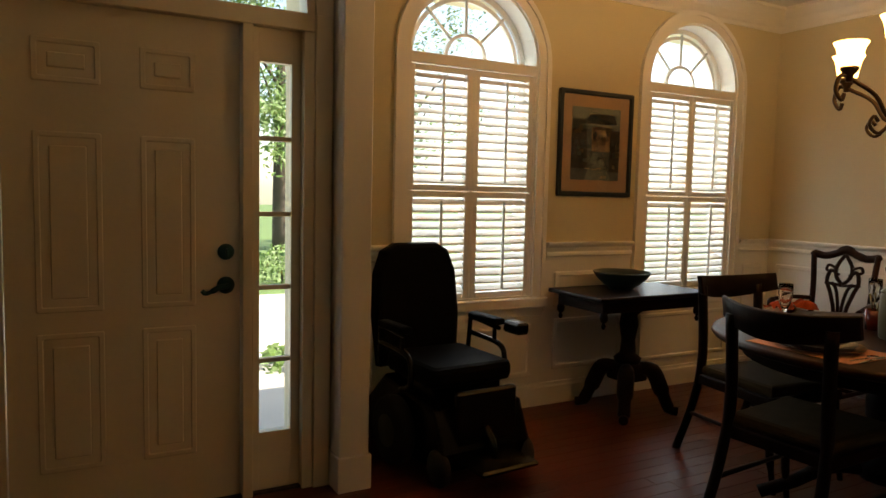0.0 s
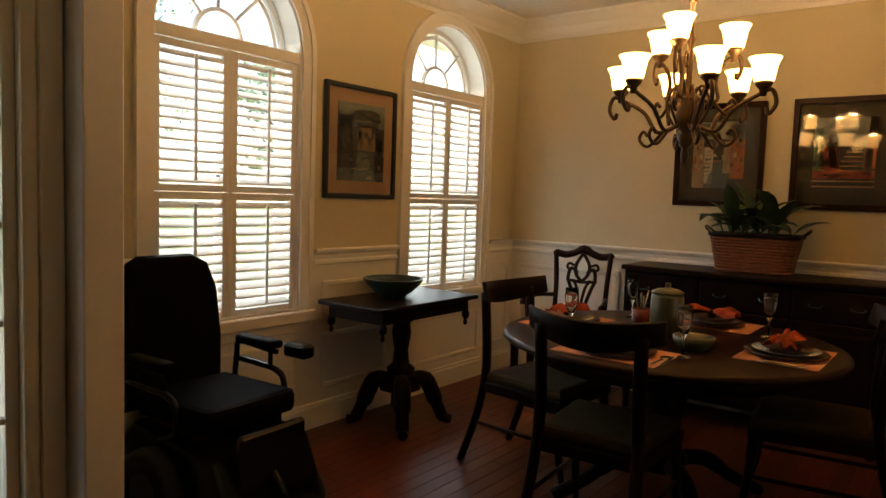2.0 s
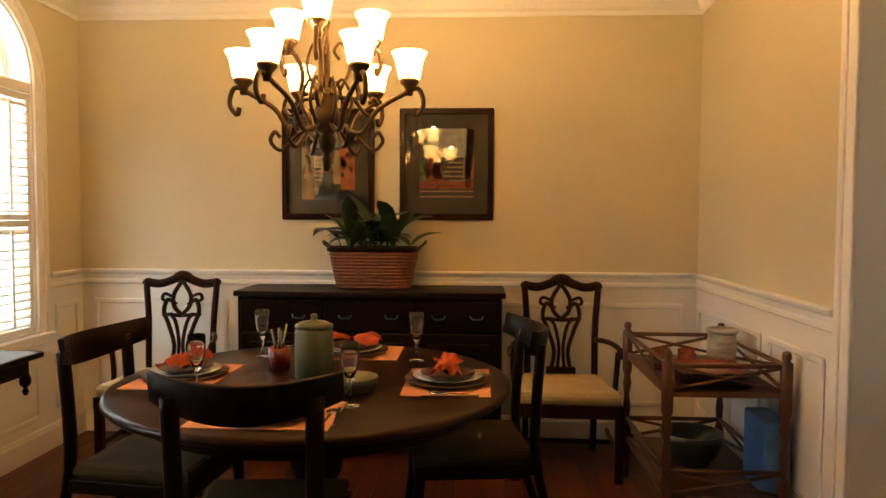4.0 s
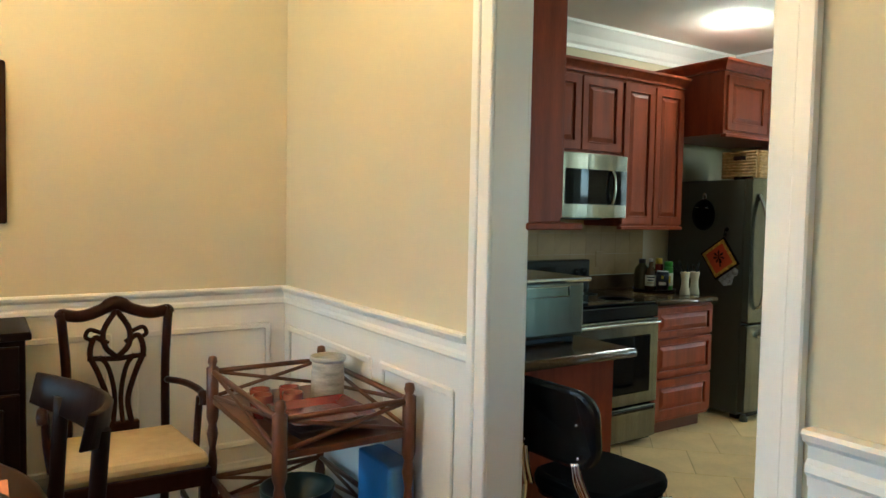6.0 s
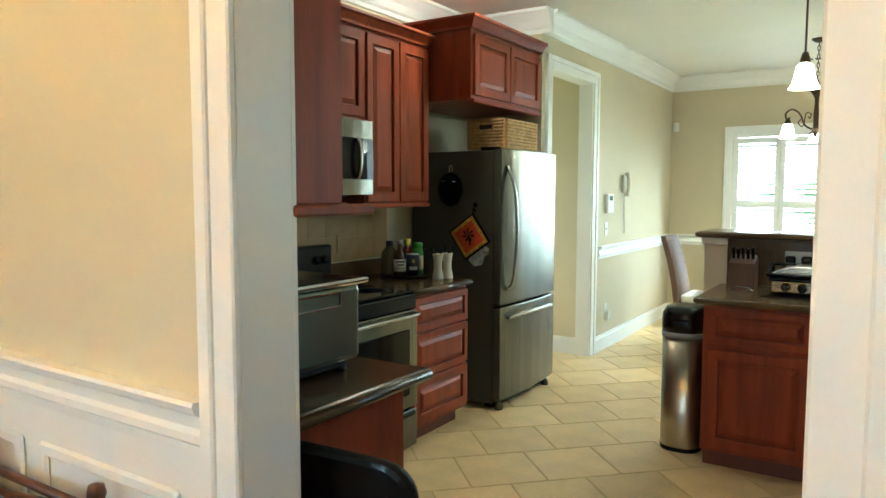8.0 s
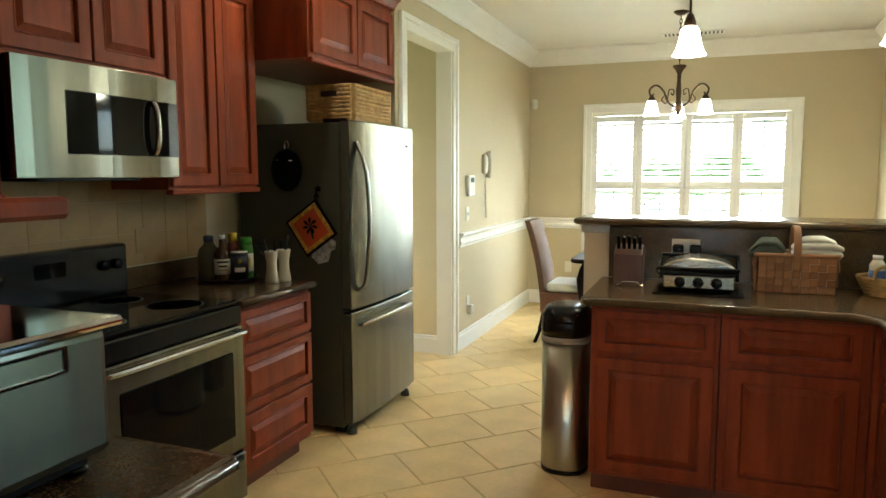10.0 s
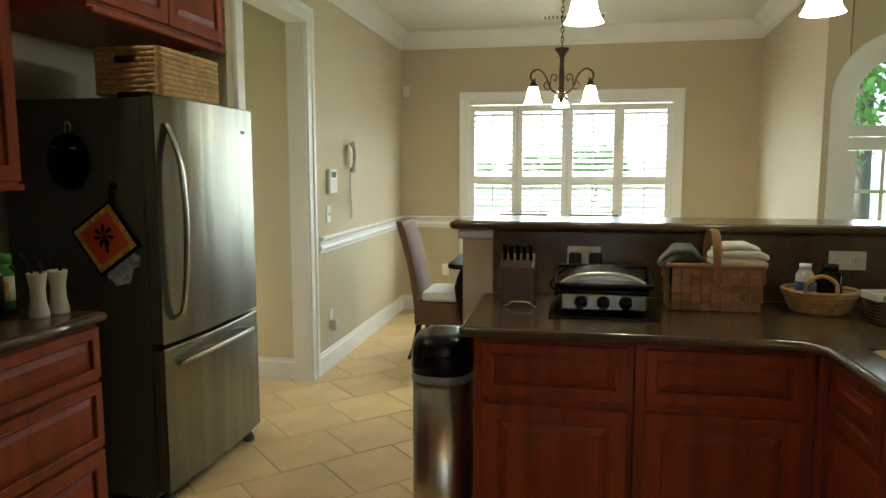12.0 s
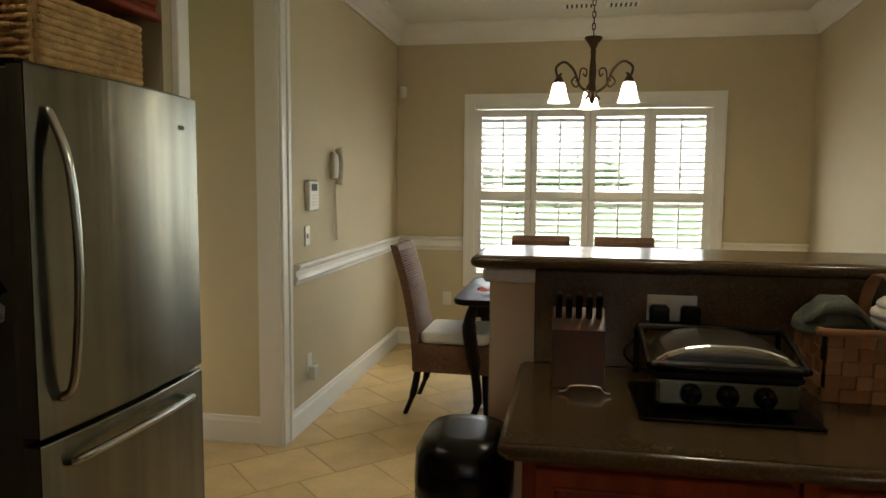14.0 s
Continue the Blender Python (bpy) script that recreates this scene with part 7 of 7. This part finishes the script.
for x in (-0.13, 0.13):
    for y in (-0.09, 0.11):
        part("foot", L([(0.0, 0.008), (0.014, 0.008), (0.016, 0.024), (0.0, 0.024)], 10, x, y), BLACKP, gr)
for x in (-0.085, 0.0, 0.085):
    kn = part("dial", turn_bm(L([(0.0, 0.0), (0.026, 0.0), (0.024, 0.016), (0.0, 0.017)], 20), pose(x, 0.144, 0.055, -90, 0, 0)), BLACKP, gr)
    part("pointer", B(x - 0.003, x + 0.003, 0.160, 0.166, 0.036, 0.074, 0.001), BLACKP, kn)
part("lower_plate", B(-0.172, 0.172, -0.125, 0.15, 0.090, 0.108, 0.004), BLACKP, gr)
lid = part("lid", S([(-0.168, 0.112), (0.168, 0.112), (0.165, 0.128), (0.14, 0.145), (0.095, 0.160), (0.04, 0.168), (-0.04, 0.168), (-0.095, 0.160), (-0.14, 0.145), (-0.165, 0.128)], "y", -0.11, 0.120, 0.010), LIDM, gr, "domed brushed stainless lid")
part("lid_trim", B(-0.182, 0.182, 0.122, 0.152, 0.109, 0.130, 0.008, 2), BLACKP, lid)
part("hinge_bar", B(-0.19, 0.19, -0.146, -0.120, 0.150, 0.168, 0.007, 2), BLACKP, gr)
for x in (-0.188, 0.188):
    part("hinge_arm", U(curve([(x, -0.13, 0.03), (x, -0.135, 0.09), (x, -0.13, 0.158), (x * 0.99, -0.02, 0.150), (x * 0.98, 0.10, 0.124), (x * 0.97, 0.14, 0.118)], 5), 0.008, 8), BLACKP, gr)
part("handle", U(curve([(-0.17, 0.135, 0.120), (-0.13, 0.168, 0.124), (0.0, 0.178, 0.125), (0.13, 0.168, 0.124), (0.17, 0.135, 0.120)], 6), 0.010, 8), BLACKP, gr)
part("power_cord", U(curve([(0.055, -0.11, 0.03), (0.145, -0.20, 0.015), (0.215, -0.22, 0.06), (0.165, -0.23, 0.12), (0.095, -0.255, 0.16)], 6), 0.004, 6), BLACKP, gr)


def outlet(name, x, z, plugs):
    o = thing(name, (x, -3.797, z), 0, "ivory double socket plate in the granite" if not plugs else "ivory socket plate with black plugs", "socket")
    part("plate", B(-0.066, 0.066, 0.0, 0.006, -0.036, 0.036, 0.002), SWITCHW, o)
    for s in (-1, 1):
        part("receptacle", B(0.033 * s - 0.02, 0.033 * s + 0.02, 0.006, 0.008, -0.016, 0.016, 0.003), PORC, o)
        for q in (-0.006, 0.006):
            part("slot", B(0.033 * s + q - 0.001, 0.033 * s + q + 0.001, 0.008, 0.0084, -0.006, 0.006), BLACKP, o)
    for px in plugs:
        part("plug", B(px - 0.026, px + 0.026, 0.008, 0.045, -0.045, 0.012, 0.008), BLACKP, o)


outlet("wall_socket", 2.37, 1.07, (-0.045, 0.035))
outlet("wall_socket", 1.385, 1.07, ())
bk2 = thing("splint_basket", (1.90, -3.655, CT), 0, "brown woven splint basket with a hoop handle", "basket")
part("floor_weave", B(-0.15, 0.15, -0.085, 0.085, 0.0, 0.006), SPLINT, bk2)
woven_box(bk2, 0.155, 0.09, 0.165, SPLINT, 5, 9, 0.012)
part("rim", U([(u, v, 0.168) for u, v in rect_outline(-0.168, 0.168, -0.104, 0.104, 0.015, 2)] + [(0.168, 0.089, 0.168)], 0.008, 6, 1.3), SPLINT, bk2)
part("handle", U(curve([(0, -0.106, 0.10), (0, -0.108, 0.20), (0, -0.06, 0.275), (0, 0.0, 0.292), (0, 0.06, 0.275), (0, 0.108, 0.20), (0, 0.106, 0.10)], 6), 0.004, 8, 4.0), SPLINT, bk2, "broad flat hoop handle")


def soft_fold(bm, c, size, yaw, seed, sag=0.0):
    """One rounded, slightly rumpled layer of folded cloth."""
    n, m, grid = 28, 10, []
    for j in range(m + 1):
        p = math.pi * (j / m - 0.5)
        row = []
        for i in range(n):
            a = 2 * math.pi * i / n
            ca, sa, cp, sp = math.cos(a), math.sin(a), math.cos(p), math.sin(p)
            q = Vector((math.copysign(abs(ca) ** 0.45, ca) * cp ** 0.4, math.copysign(abs(sa) ** 0.45, sa) * cp ** 0.4, math.copysign(abs(sp) ** 0.8, sp)))
            v = Vector((q.x * size[0] / 2, q.y * size[1] / 2, q.z * size[2] / 2))
            w = noise.noise((v.x * 16 + seed, v.y * 16, v.z * 9))
            v += Vector((0.006 * w, 0.006 * w, 0.010 * w - sag * max(0.0, abs(v.x) / size[0] - 0.2)))
            row.append(bm.verts.new((pose(*c, 0, 0, yaw) @ v.to_4d()).to_3d()))
        grid.append(row)
    for j in range(m):
        for i in range(n):
            bm.faces.new((grid[j][i], grid[j][(i + 1) % n], grid[j + 1][(i + 1) % n], grid[j + 1][i])).smooth = True
    return bm


def towel(x, z, m, label, folds):
    t = thing("towel", (x, -3.65, z), 0, label, "towel", "folded towels in the basket")
    for k, (c, size, yaw, sag) in enumerate(folds):
        part("fold", soft_fold(bmesh.new(), c, size, yaw, 3.7 * k + x, sag), m, t)


GREYT = mat("grey_green_towel", (0.085, 0.095, 0.072), 0.95, vary=0.25, scale=14, fine=240, bump=0.5)
towel(1.995, CT + 0.006, GREYT, "rumpled grey green towel in the basket", [((0.0, 0.0, 0.085), (0.11, 0.15, 0.17), 0, 0.0), ((0.02, 0.0, 0.186), (0.15, 0.17, 0.042), 6, 0.12), ((0.015, 0.01, 0.214), (0.145, 0.15, 0.030), -9, 0.14)])
towel(1.825, CT + 0.006, LINEN, "folded white towels stacked in the basket", [((0.0, 0.0, 0.08), (0.17, 0.15, 0.16), 0, 0.0), ((-0.012, 0.0, 0.176), (0.20, 0.17, 0.034), 0, 0.03), ((-0.012, 0.004, 0.205), (0.205, 0.16, 0.034), 2, 0.05), ((-0.005, 0.0, 0.230), (0.17, 0.14, 0.026), -4, 0.06)])
wb = thing("wicker_tray_basket", (1.525, -3.64, CT), 0, "low round wicker basket holding bottles", "basket")
for k in range(6):
    r = 0.085 + 0.006 * k
    part("wicker_ring", U([(1.10 * r * math.cos(2 * math.pi * i / 24), r * math.sin(2 * math.pi * i / 24), 0.008 + 0.014 * k) for i in range(25)], 0.008, 6), STRAW, wb)
part("base", L([(0.0, 0.0), (0.08, 0.0), (0.08, 0.006), (0.0, 0.006)], 20, 0, 0, 1.10, 1), STRAW, wb)
part("handle", U(curve([(-0.02, 0.115, 0.075), (-0.015, 0.115, 0.12), (0.03, 0.112, 0.145), (0.075, 0.105, 0.12), (0.08, 0.10, 0.075)], 5), 0.007, 6), STRAW, wb)
for nm, x, y, h, r, m, cm in (("white_bottle", 1.572, -3.66, 0.165, 0.032, PORC, PORC), ("dark_bottle", 1.487, -3.66, 0.165, 0.042, BLACKG, BLACKP)):
    b = thing("soap_bottle", (x, y, CT + 0.007), 0, "white plastic bottle with a blue and red label" if m is PORC else "dark plastic bottle in the basket", "bottle", "bottles in the wicker basket")
    part("bottle_body", L([(0.0, 0.0), (r, 0.0), (r, h * 0.75), (r * 0.6, h * 0.88), (0.0, h * 0.9)], 18), m, b)
    part("cap", L([(0.0, h * 0.88), (r * 0.65, h * 0.88), (r * 0.65, h), (0.0, h)], 14), cm, b)
    if m is PORC:
        part("label", L([(r + 0.0005, 0.03), (r + 0.001, 0.03), (r + 0.001, 0.10), (r + 0.0005, 0.10)], 18), mat("blue_label", (0.05, 0.10, 0.30), 0.5, vary=0.6, scale=30), b)
stk = thing("plate_stack", (1.275, -3.49, CT), 0, "stack of ridged brown glass plates", "plates")
for k in range(7):
    part("plate", L([(0.0, 0.011 * k), (0.13, 0.011 * k), (0.158, 0.011 * k + 0.006), (0.158, 0.011 * k + 0.010), (0.0, 0.011 * k + 0.010)], 28), AMBERG, stk)
bxx = thing("snack_box", (1.275, -3.49, CT + 0.078), 8, "flat white and green carton on the plates", "carton")
part("carton", B(-0.155, 0.155, -0.05, 0.05, 0.0, 0.028, 0.003), PORC, bxx)
for k in range(11):
    part("print_bar", B(-0.145 + 0.026 * k, -0.127 + 0.026 * k, 0.050, 0.0508, 0.006, 0.020), GREENP, bxx)

# toaster oven on the corner worktop
to = thing("toaster_oven", (3.50, -0.86, CT), 0, "stainless toaster oven on black feet", "toaster oven")
part("housing", B(-0.235, 0.22, -0.225, 0.22, 0.035, 0.262, 0.018, 3), STEEL, to)
part("base_tray", B(-0.20, 0.20, -0.20, 0.20, 0.010, 0.036, 0.004), BLACKP, to)
for x in (-0.19, 0.19):
    for y in (-0.18, 0.18):
        part("foot", L([(0.0, 0.0), (0.018, 0.0), (0.020, 0.014), (0.0, 0.014)], 10, x, y), BLACKP, to)
part("top_plate", B(-0.255, 0.23, -0.245, 0.23, 0.262, 0.278, 0.006), CHROME, to, "bright chrome top edge")
for y0, y1, z0, z1 in ((-0.13, 0.21, 0.200, 0.206), (-0.13, 0.21, 0.240, 0.246), (-0.136, -0.13, 0.200, 0.246)):
    part("side_rib", B(-0.2400, -0.2345, y0, y1, z0, z1, 0.001), CHROME, to)

# black chair with chrome frame by the worktop end
kc = thing("black_chair", (2.97, -0.875, 0), 184, "black padded chair with a chrome tube frame", "chair")
bm = S(rect_outline(-0.19, 0.19, 0.585, 0.862, 0.085, 7), "y", -0.245, -0.205, 0.016)
for v in bm.verts:
    v.co.y += 0.9 * (v.co.x ** 2 - 0.012) - 0.10 * (v.co.z - 0.55)
back = part("backrest", bm, BLACKP, kc, "curved glossy black back")
part("seat", S(rect_outline(-0.19, 0.185, -0.19, 0.235, 0.10, 7), "z", 0.43, 0.495, 0.024), VINYL, kc, "padded black seat")
part("seat_rim", S(rect_outline(-0.178, 0.175, -0.178, 0.222, 0.095, 7), "z", 0.415, 0.4305), BLACKP, kc)
for s in (-1, 1):
    part("frame_tube", U(curve([(0.125 * s, -0.258, 0.62), (0.135 * s, -0.248, 0.56), (0.155 * s, -0.215, 0.47), (0.17 * s, -0.205, 0.40), (0.185 * s, -0.245, 0.0)], 5), 0.012, 8), CHROME, kc)
    part("frame_strap", U(curve([(0.11 * s, -0.256, 0.615), (0.115 * s, -0.242, 0.54), (0.13 * s, -0.205, 0.46)], 5), 0.009, 8), CHROME, kc)
    part("front_leg", U(curve([(0.165 * s, 0.10, 0.415), (0.172 * s, 0.19, 0.405), (0.178 * s, 0.212, 0.36), (0.188 * s, 0.225, 0.0)], 5), 0.011, 8), CHROME, kc)
    for z in (0.745, 0.632):
        part("rivet", turn_bm(L([(0.0, 0.0), (0.007, 0.001), (0.004, 0.005), (0.0, 0.006)], 10), pose(0.125 * s, -0.241 - 0.10 * (z - 0.55), z, 90, 0, 0)), CHROME, back)

# wall fittings by the passage door
kp = thing("alarm_keypad", (KX, -5.66, 1.245), 90, "white alarm keypad on the wall", "keypad")
part("case", B(-0.075, 0.075, 0.0, 0.032, 0.0, 0.175, 0.008), SWITCHW, kp)
part("display", B(-0.045, 0.045, 0.032, 0.0335, 0.115, 0.155), SLATE, kp)
for k in range(4):
    part("print_bar", B(-0.04, 0.03, 0.032, 0.0332, 0.03 + 0.018 * k, 0.038 + 0.018 * k), PHONE, kp)
tp = thing("wall_telephone", (KX, -6.06, 1.40), 90, "ivory beige wall telephone with a hanging cord", "telephone")
part("base", B(-0.045, 0.045, 0.0, 0.03, 0.03, 0.20, 0.008), PHONE, tp)
part("handset", U(curve([(0.0, 0.042, 0.0), (0.0, 0.056, 0.04), (0.0, 0.062, 0.11), (0.0, 0.056, 0.18), (0.0, 0.042, 0.22)], 5), [0.026] * 4 + [0.018] * 13 + [0.026] * 4, 10), PHONE, tp)
coil = [(0.010 * math.cos(i * 0.9) + 0.012 * math.sin(i * 0.03), 0.022 + 0.010 * math.sin(i * 0.9), 0.04 - 0.40 * i / 160) for i in range(161)]
part("coiled_cord", U(coil, 0.0028, 5), PHONE, tp)
sw = thing("light_switch", (KX, -5.615, 1.045), 90, "ivory wall switch plate", "switch")
part("plate", B(-0.036, 0.036, 0.0, 0.006, 0.0, 0.115, 0.002), SWITCHW, sw)
part("rocker", B(-0.008, 0.008, 0.006, 0.014, 0.045, 0.070, 0.002), PORC, sw)
oo = thing("wall_socket", (KX, -5.63, 0.30), 90, "ivory wall socket with a small adapter", "socket")
part("plate", B(-0.036, 0.036, 0.0, 0.006, 0.0, 0.115, 0.002), SWITCHW, oo)
part("adapter", B(-0.03, 0.03, 0.006, 0.05, -0.035, 0.045, 0.006), PORC, oo)
se = thing("alarm_sensor", (4.07, -7.715, 2.13), 45, "small white alarm sensor in the wall corner", "sensor")
part("case", B(-0.03, 0.03, -0.02, 0.025, 0.0, 0.10, 0.010), SWITCHW, se)
so2 = thing("wall_socket", (3.68, KY, 0.36), 0, "ivory wall socket under the chair rail", "socket")
part("plate", B(-0.036, 0.036, 0.0, 0.006, 0.0, 0.115, 0.002), SWITCHW, so2)
so3 = thing("wall_socket", (RX - 0.008, -2.72, 1.06), 90, "tan socket plate above the worktop", "socket")
part("plate", B(-0.036, 0.036, 0.0, 0.006, 0.0, 0.115, 0.002), SPLASH, so3)
bb = thing("storage_bin", (3.455, -0.262, 0), 0, "translucent blue plastic bin behind the cart", "bin")
BLUEP = mat("blue_plastic", (0.07, 0.20, 0.48), 0.35, vary=0.2)
part("bin_body", S(rect_outline(-0.13, 0.13, -0.055, 0.055, 0.02), "z", 0.0, 0.52, 0.008), BLUEP, bb)

# ------------------------------------------------------------------ garden seen through the windows


def tree(x, y, h, r, seed, leaves, label):
    t = thing("tree", (x, y, -0.3), 0, label, "tree", "garden trees")
    rn = random.Random(seed)
    trunk = bmesh.new()
    tube(trunk, curve([(0, 0, 0), (rn.uniform(-0.1, 0.1), 0.05, h * 0.3), (rn.uniform(-0.2, 0.2), 0.1, h * 0.7)], 5), [0.16 * h / 6 * (1 - 0.05 * i) for i in range(11)], 8)
    for k in range(7):
        a = rn.uniform(0, 6.283)
        z0 = h * rn.uniform(0.3, 0.65)
        tube(trunk, curve([(0, 0, z0), (0.4 * r * math.cos(a), 0.4 * r * math.sin(a), z0 + 0.15 * h), (0.75 * r * math.cos(a), 0.75 * r * math.sin(a), z0 + 0.22 * h)], 3), [0.05, 0.045, 0.04, 0.03, 0.025, 0.02, 0.012], 6)
    part("trunk", trunk, BARK, t)
    verts, faces = [], []
    clumps = [(rn.gauss(0, 0.42) * r, rn.gauss(0, 0.42) * r, h * rn.uniform(0.35, 0.98), rn.uniform(0.18, 0.4) * r) for _ in range(22)]
    for _ in range(leaves):
        cx, cy, cz, cr = rn.choice(clumps)
        p = Vector((cx + rn.gauss(0, 0.5) * cr, cy + rn.gauss(0, 0.5) * cr, cz + rn.gauss(0, 0.45) * cr))
        u = Vector((rn.gauss(0, 1), rn.gauss(0, 1), rn.gauss(0, 1))).normalized()
        w = u.orthogonal().normalized()
        s = rn.uniform(0.05, 0.11)
        b = len(verts)
        verts += [p - u * s, p + w * s * 0.45, p + u * s, p - w * s * 0.45]
        faces.append((b, b + 1, b + 2, b + 3))
    me = bpy.data.meshes.new("crown")
    me.from_pydata([tuple(v) for v in verts], [], faces)
    me.materials.append(FOLIAGE)
    o = new("crown", me)
    o.parent = t


def shrub(x, y, r, seed, label):
    s = thing("shrub", (x, y, -0.3), 0, label, "shrub", "garden shrubs")
    rn = random.Random(seed)
    verts, faces = [], []
    for _ in range(900):
        d = Vector((rn.gauss(0, 1), rn.gauss(0, 1), abs(rn.gauss(0, 1)))).normalized() * r * rn.uniform(0.55, 1.0) * (1 + 0.25 * noise.noise((rn.random() * 9, seed, 0)))
        p = Vector((d.x, d.y, d.z * 0.9 + 0.05))
        u = Vector((rn.gauss(0, 1), rn.gauss(0, 1), rn.gauss(0, 1))).normalized()
        w = u.orthogonal().normalized()
        q = rn.uniform(0.03, 0.06)
        b = len(verts)
        verts += [p - u * q, p + w * q * 0.5, p + u * q, p - w * q * 0.5]
        faces.append((b, b + 1, b + 2, b + 3))
    me = bpy.data.meshes.new("foliage")
    me.from_pydata([tuple(v) for v in verts], [], faces)
    me.materials.append(FOLIAGE)
    o = new("foliage", me)
    o.parent = s
    part("stems", U([(0, 0, 0), (0.02, 0.01, r * 0.6)], [0.03, 0.012], 6), BARK, s)


for k, (x, y, h, r) in enumerate(((2.4, 15.5, 7.0, 2.2), (5.0, 18.5, 8.0, 2.6), (9.5, 20.0, 7.5, 2.6), (15.0, 19.0, 6.5, 2.4), (-2.5, 17.5, 8.0, 2.8))):
    tree(x, y, h, r, 11 + k, 5200, "leafy green tree across the drive")
for k, (x, y, h, r) in enumerate(((1.6, -34.0, 2.6, 1.8), (5.2, -36.0, 2.4, 1.8), (-1.8, -12.5, 7.0, 2.4), (-4.5, -14.5, 8.0, 2.6), (9.5, -33.0, 4.5, 2.4), (-2.2, -18.0, 9.0, 3.0))):
    tree(x, y, h, r, 31 + k, 5200, "leafy green tree in the back garden")
for k, (x, y, r) in enumerate(((1.55, 5.3, 0.45), (2.6, 4.9, 0.5), (3.7, 4.9, 0.5), (4.8, 5.0, 0.55), (1.9, 11.6, 0.8), (3.2, 11.8, 0.7), (5.2, 11.6, 0.8))):
    shrub(x, y, r, 51 + k, "low rounded green garden shrub")

# ------------------------------------------------------------------ floorboards, tiles and splashback pieces
boards = tagged(new("floor_boards"), "glossy red oak floorboards", "floor", "", "structure")
rnd = random.Random(2)
BW = 0.083
kinds = {}
for row in range(47):
    y0 = YS - 0.06 + BW * row
    if y0 + BW > YN + 0.01:
        break
    x = -2.8 - rnd.uniform(0, 1.0)
    while x < XE:
        ln = rnd.choice((1.15, 1.35, 1.6))
        a, b = max(x, -2.8), min(x + ln, XE)
        if b - a > 0.02:
            key = round(b - a, 3)
            if key not in kinds:
                kinds[key] = mesh_of("floorboard", B(-key / 2 + 0.0006, key / 2 - 0.0006, -BW / 2 + 0.0006, BW / 2 - 0.0006, -0.012, 0.0, 0.0012), PLANK)
            piece("floorboard", kinds[key], boards, ((a + b) / 2, y0 + BW / 2, 0))
        x += ln
tiles = tagged(new("floor_tiles"), "beige ceramic tiles laid diagonally in running bond", "floor", "", "structure")
TS = 0.395
tile_me = mesh_of("tile", B(-TS / 2 + 0.003, TS / 2 - 0.003, -TS / 2 + 0.003, TS / 2 - 0.003, -0.009, 0.0, 0.003), TILE)
c45 = math.sqrt(0.5)
for i in range(-24, 25):
    for j in range(-24, 25):
        u, v = TS * (i + (0.5 if j % 2 else 0.0)) - 0.139, TS * j - 0.112
        x, y = 3.2 + c45 * (u - v), -3.4 + c45 * (u + v)
        if not (0.9 < x < 4.95 and -7.6 < y < -0.72):
            continue
        piece("tile", tile_me, tiles, (x, y, 0), 45)
splash = tagged(new("backsplash_tiles"), "tan tile splashback above the worktop", "backsplash", "", "structure")
sp_me = mesh_of("wall_tile", B(-0.004, 0.004, -0.0745, 0.0745, -0.0745, 0.0745, 0.001), SPLASH)
for i in range(18):
    for j in range(3):
        y = -0.56 - 0.15 * i
        piece("wall_tile", sp_me, splash, (RX - 0.0045, y, 1.08 + 0.15 * j))
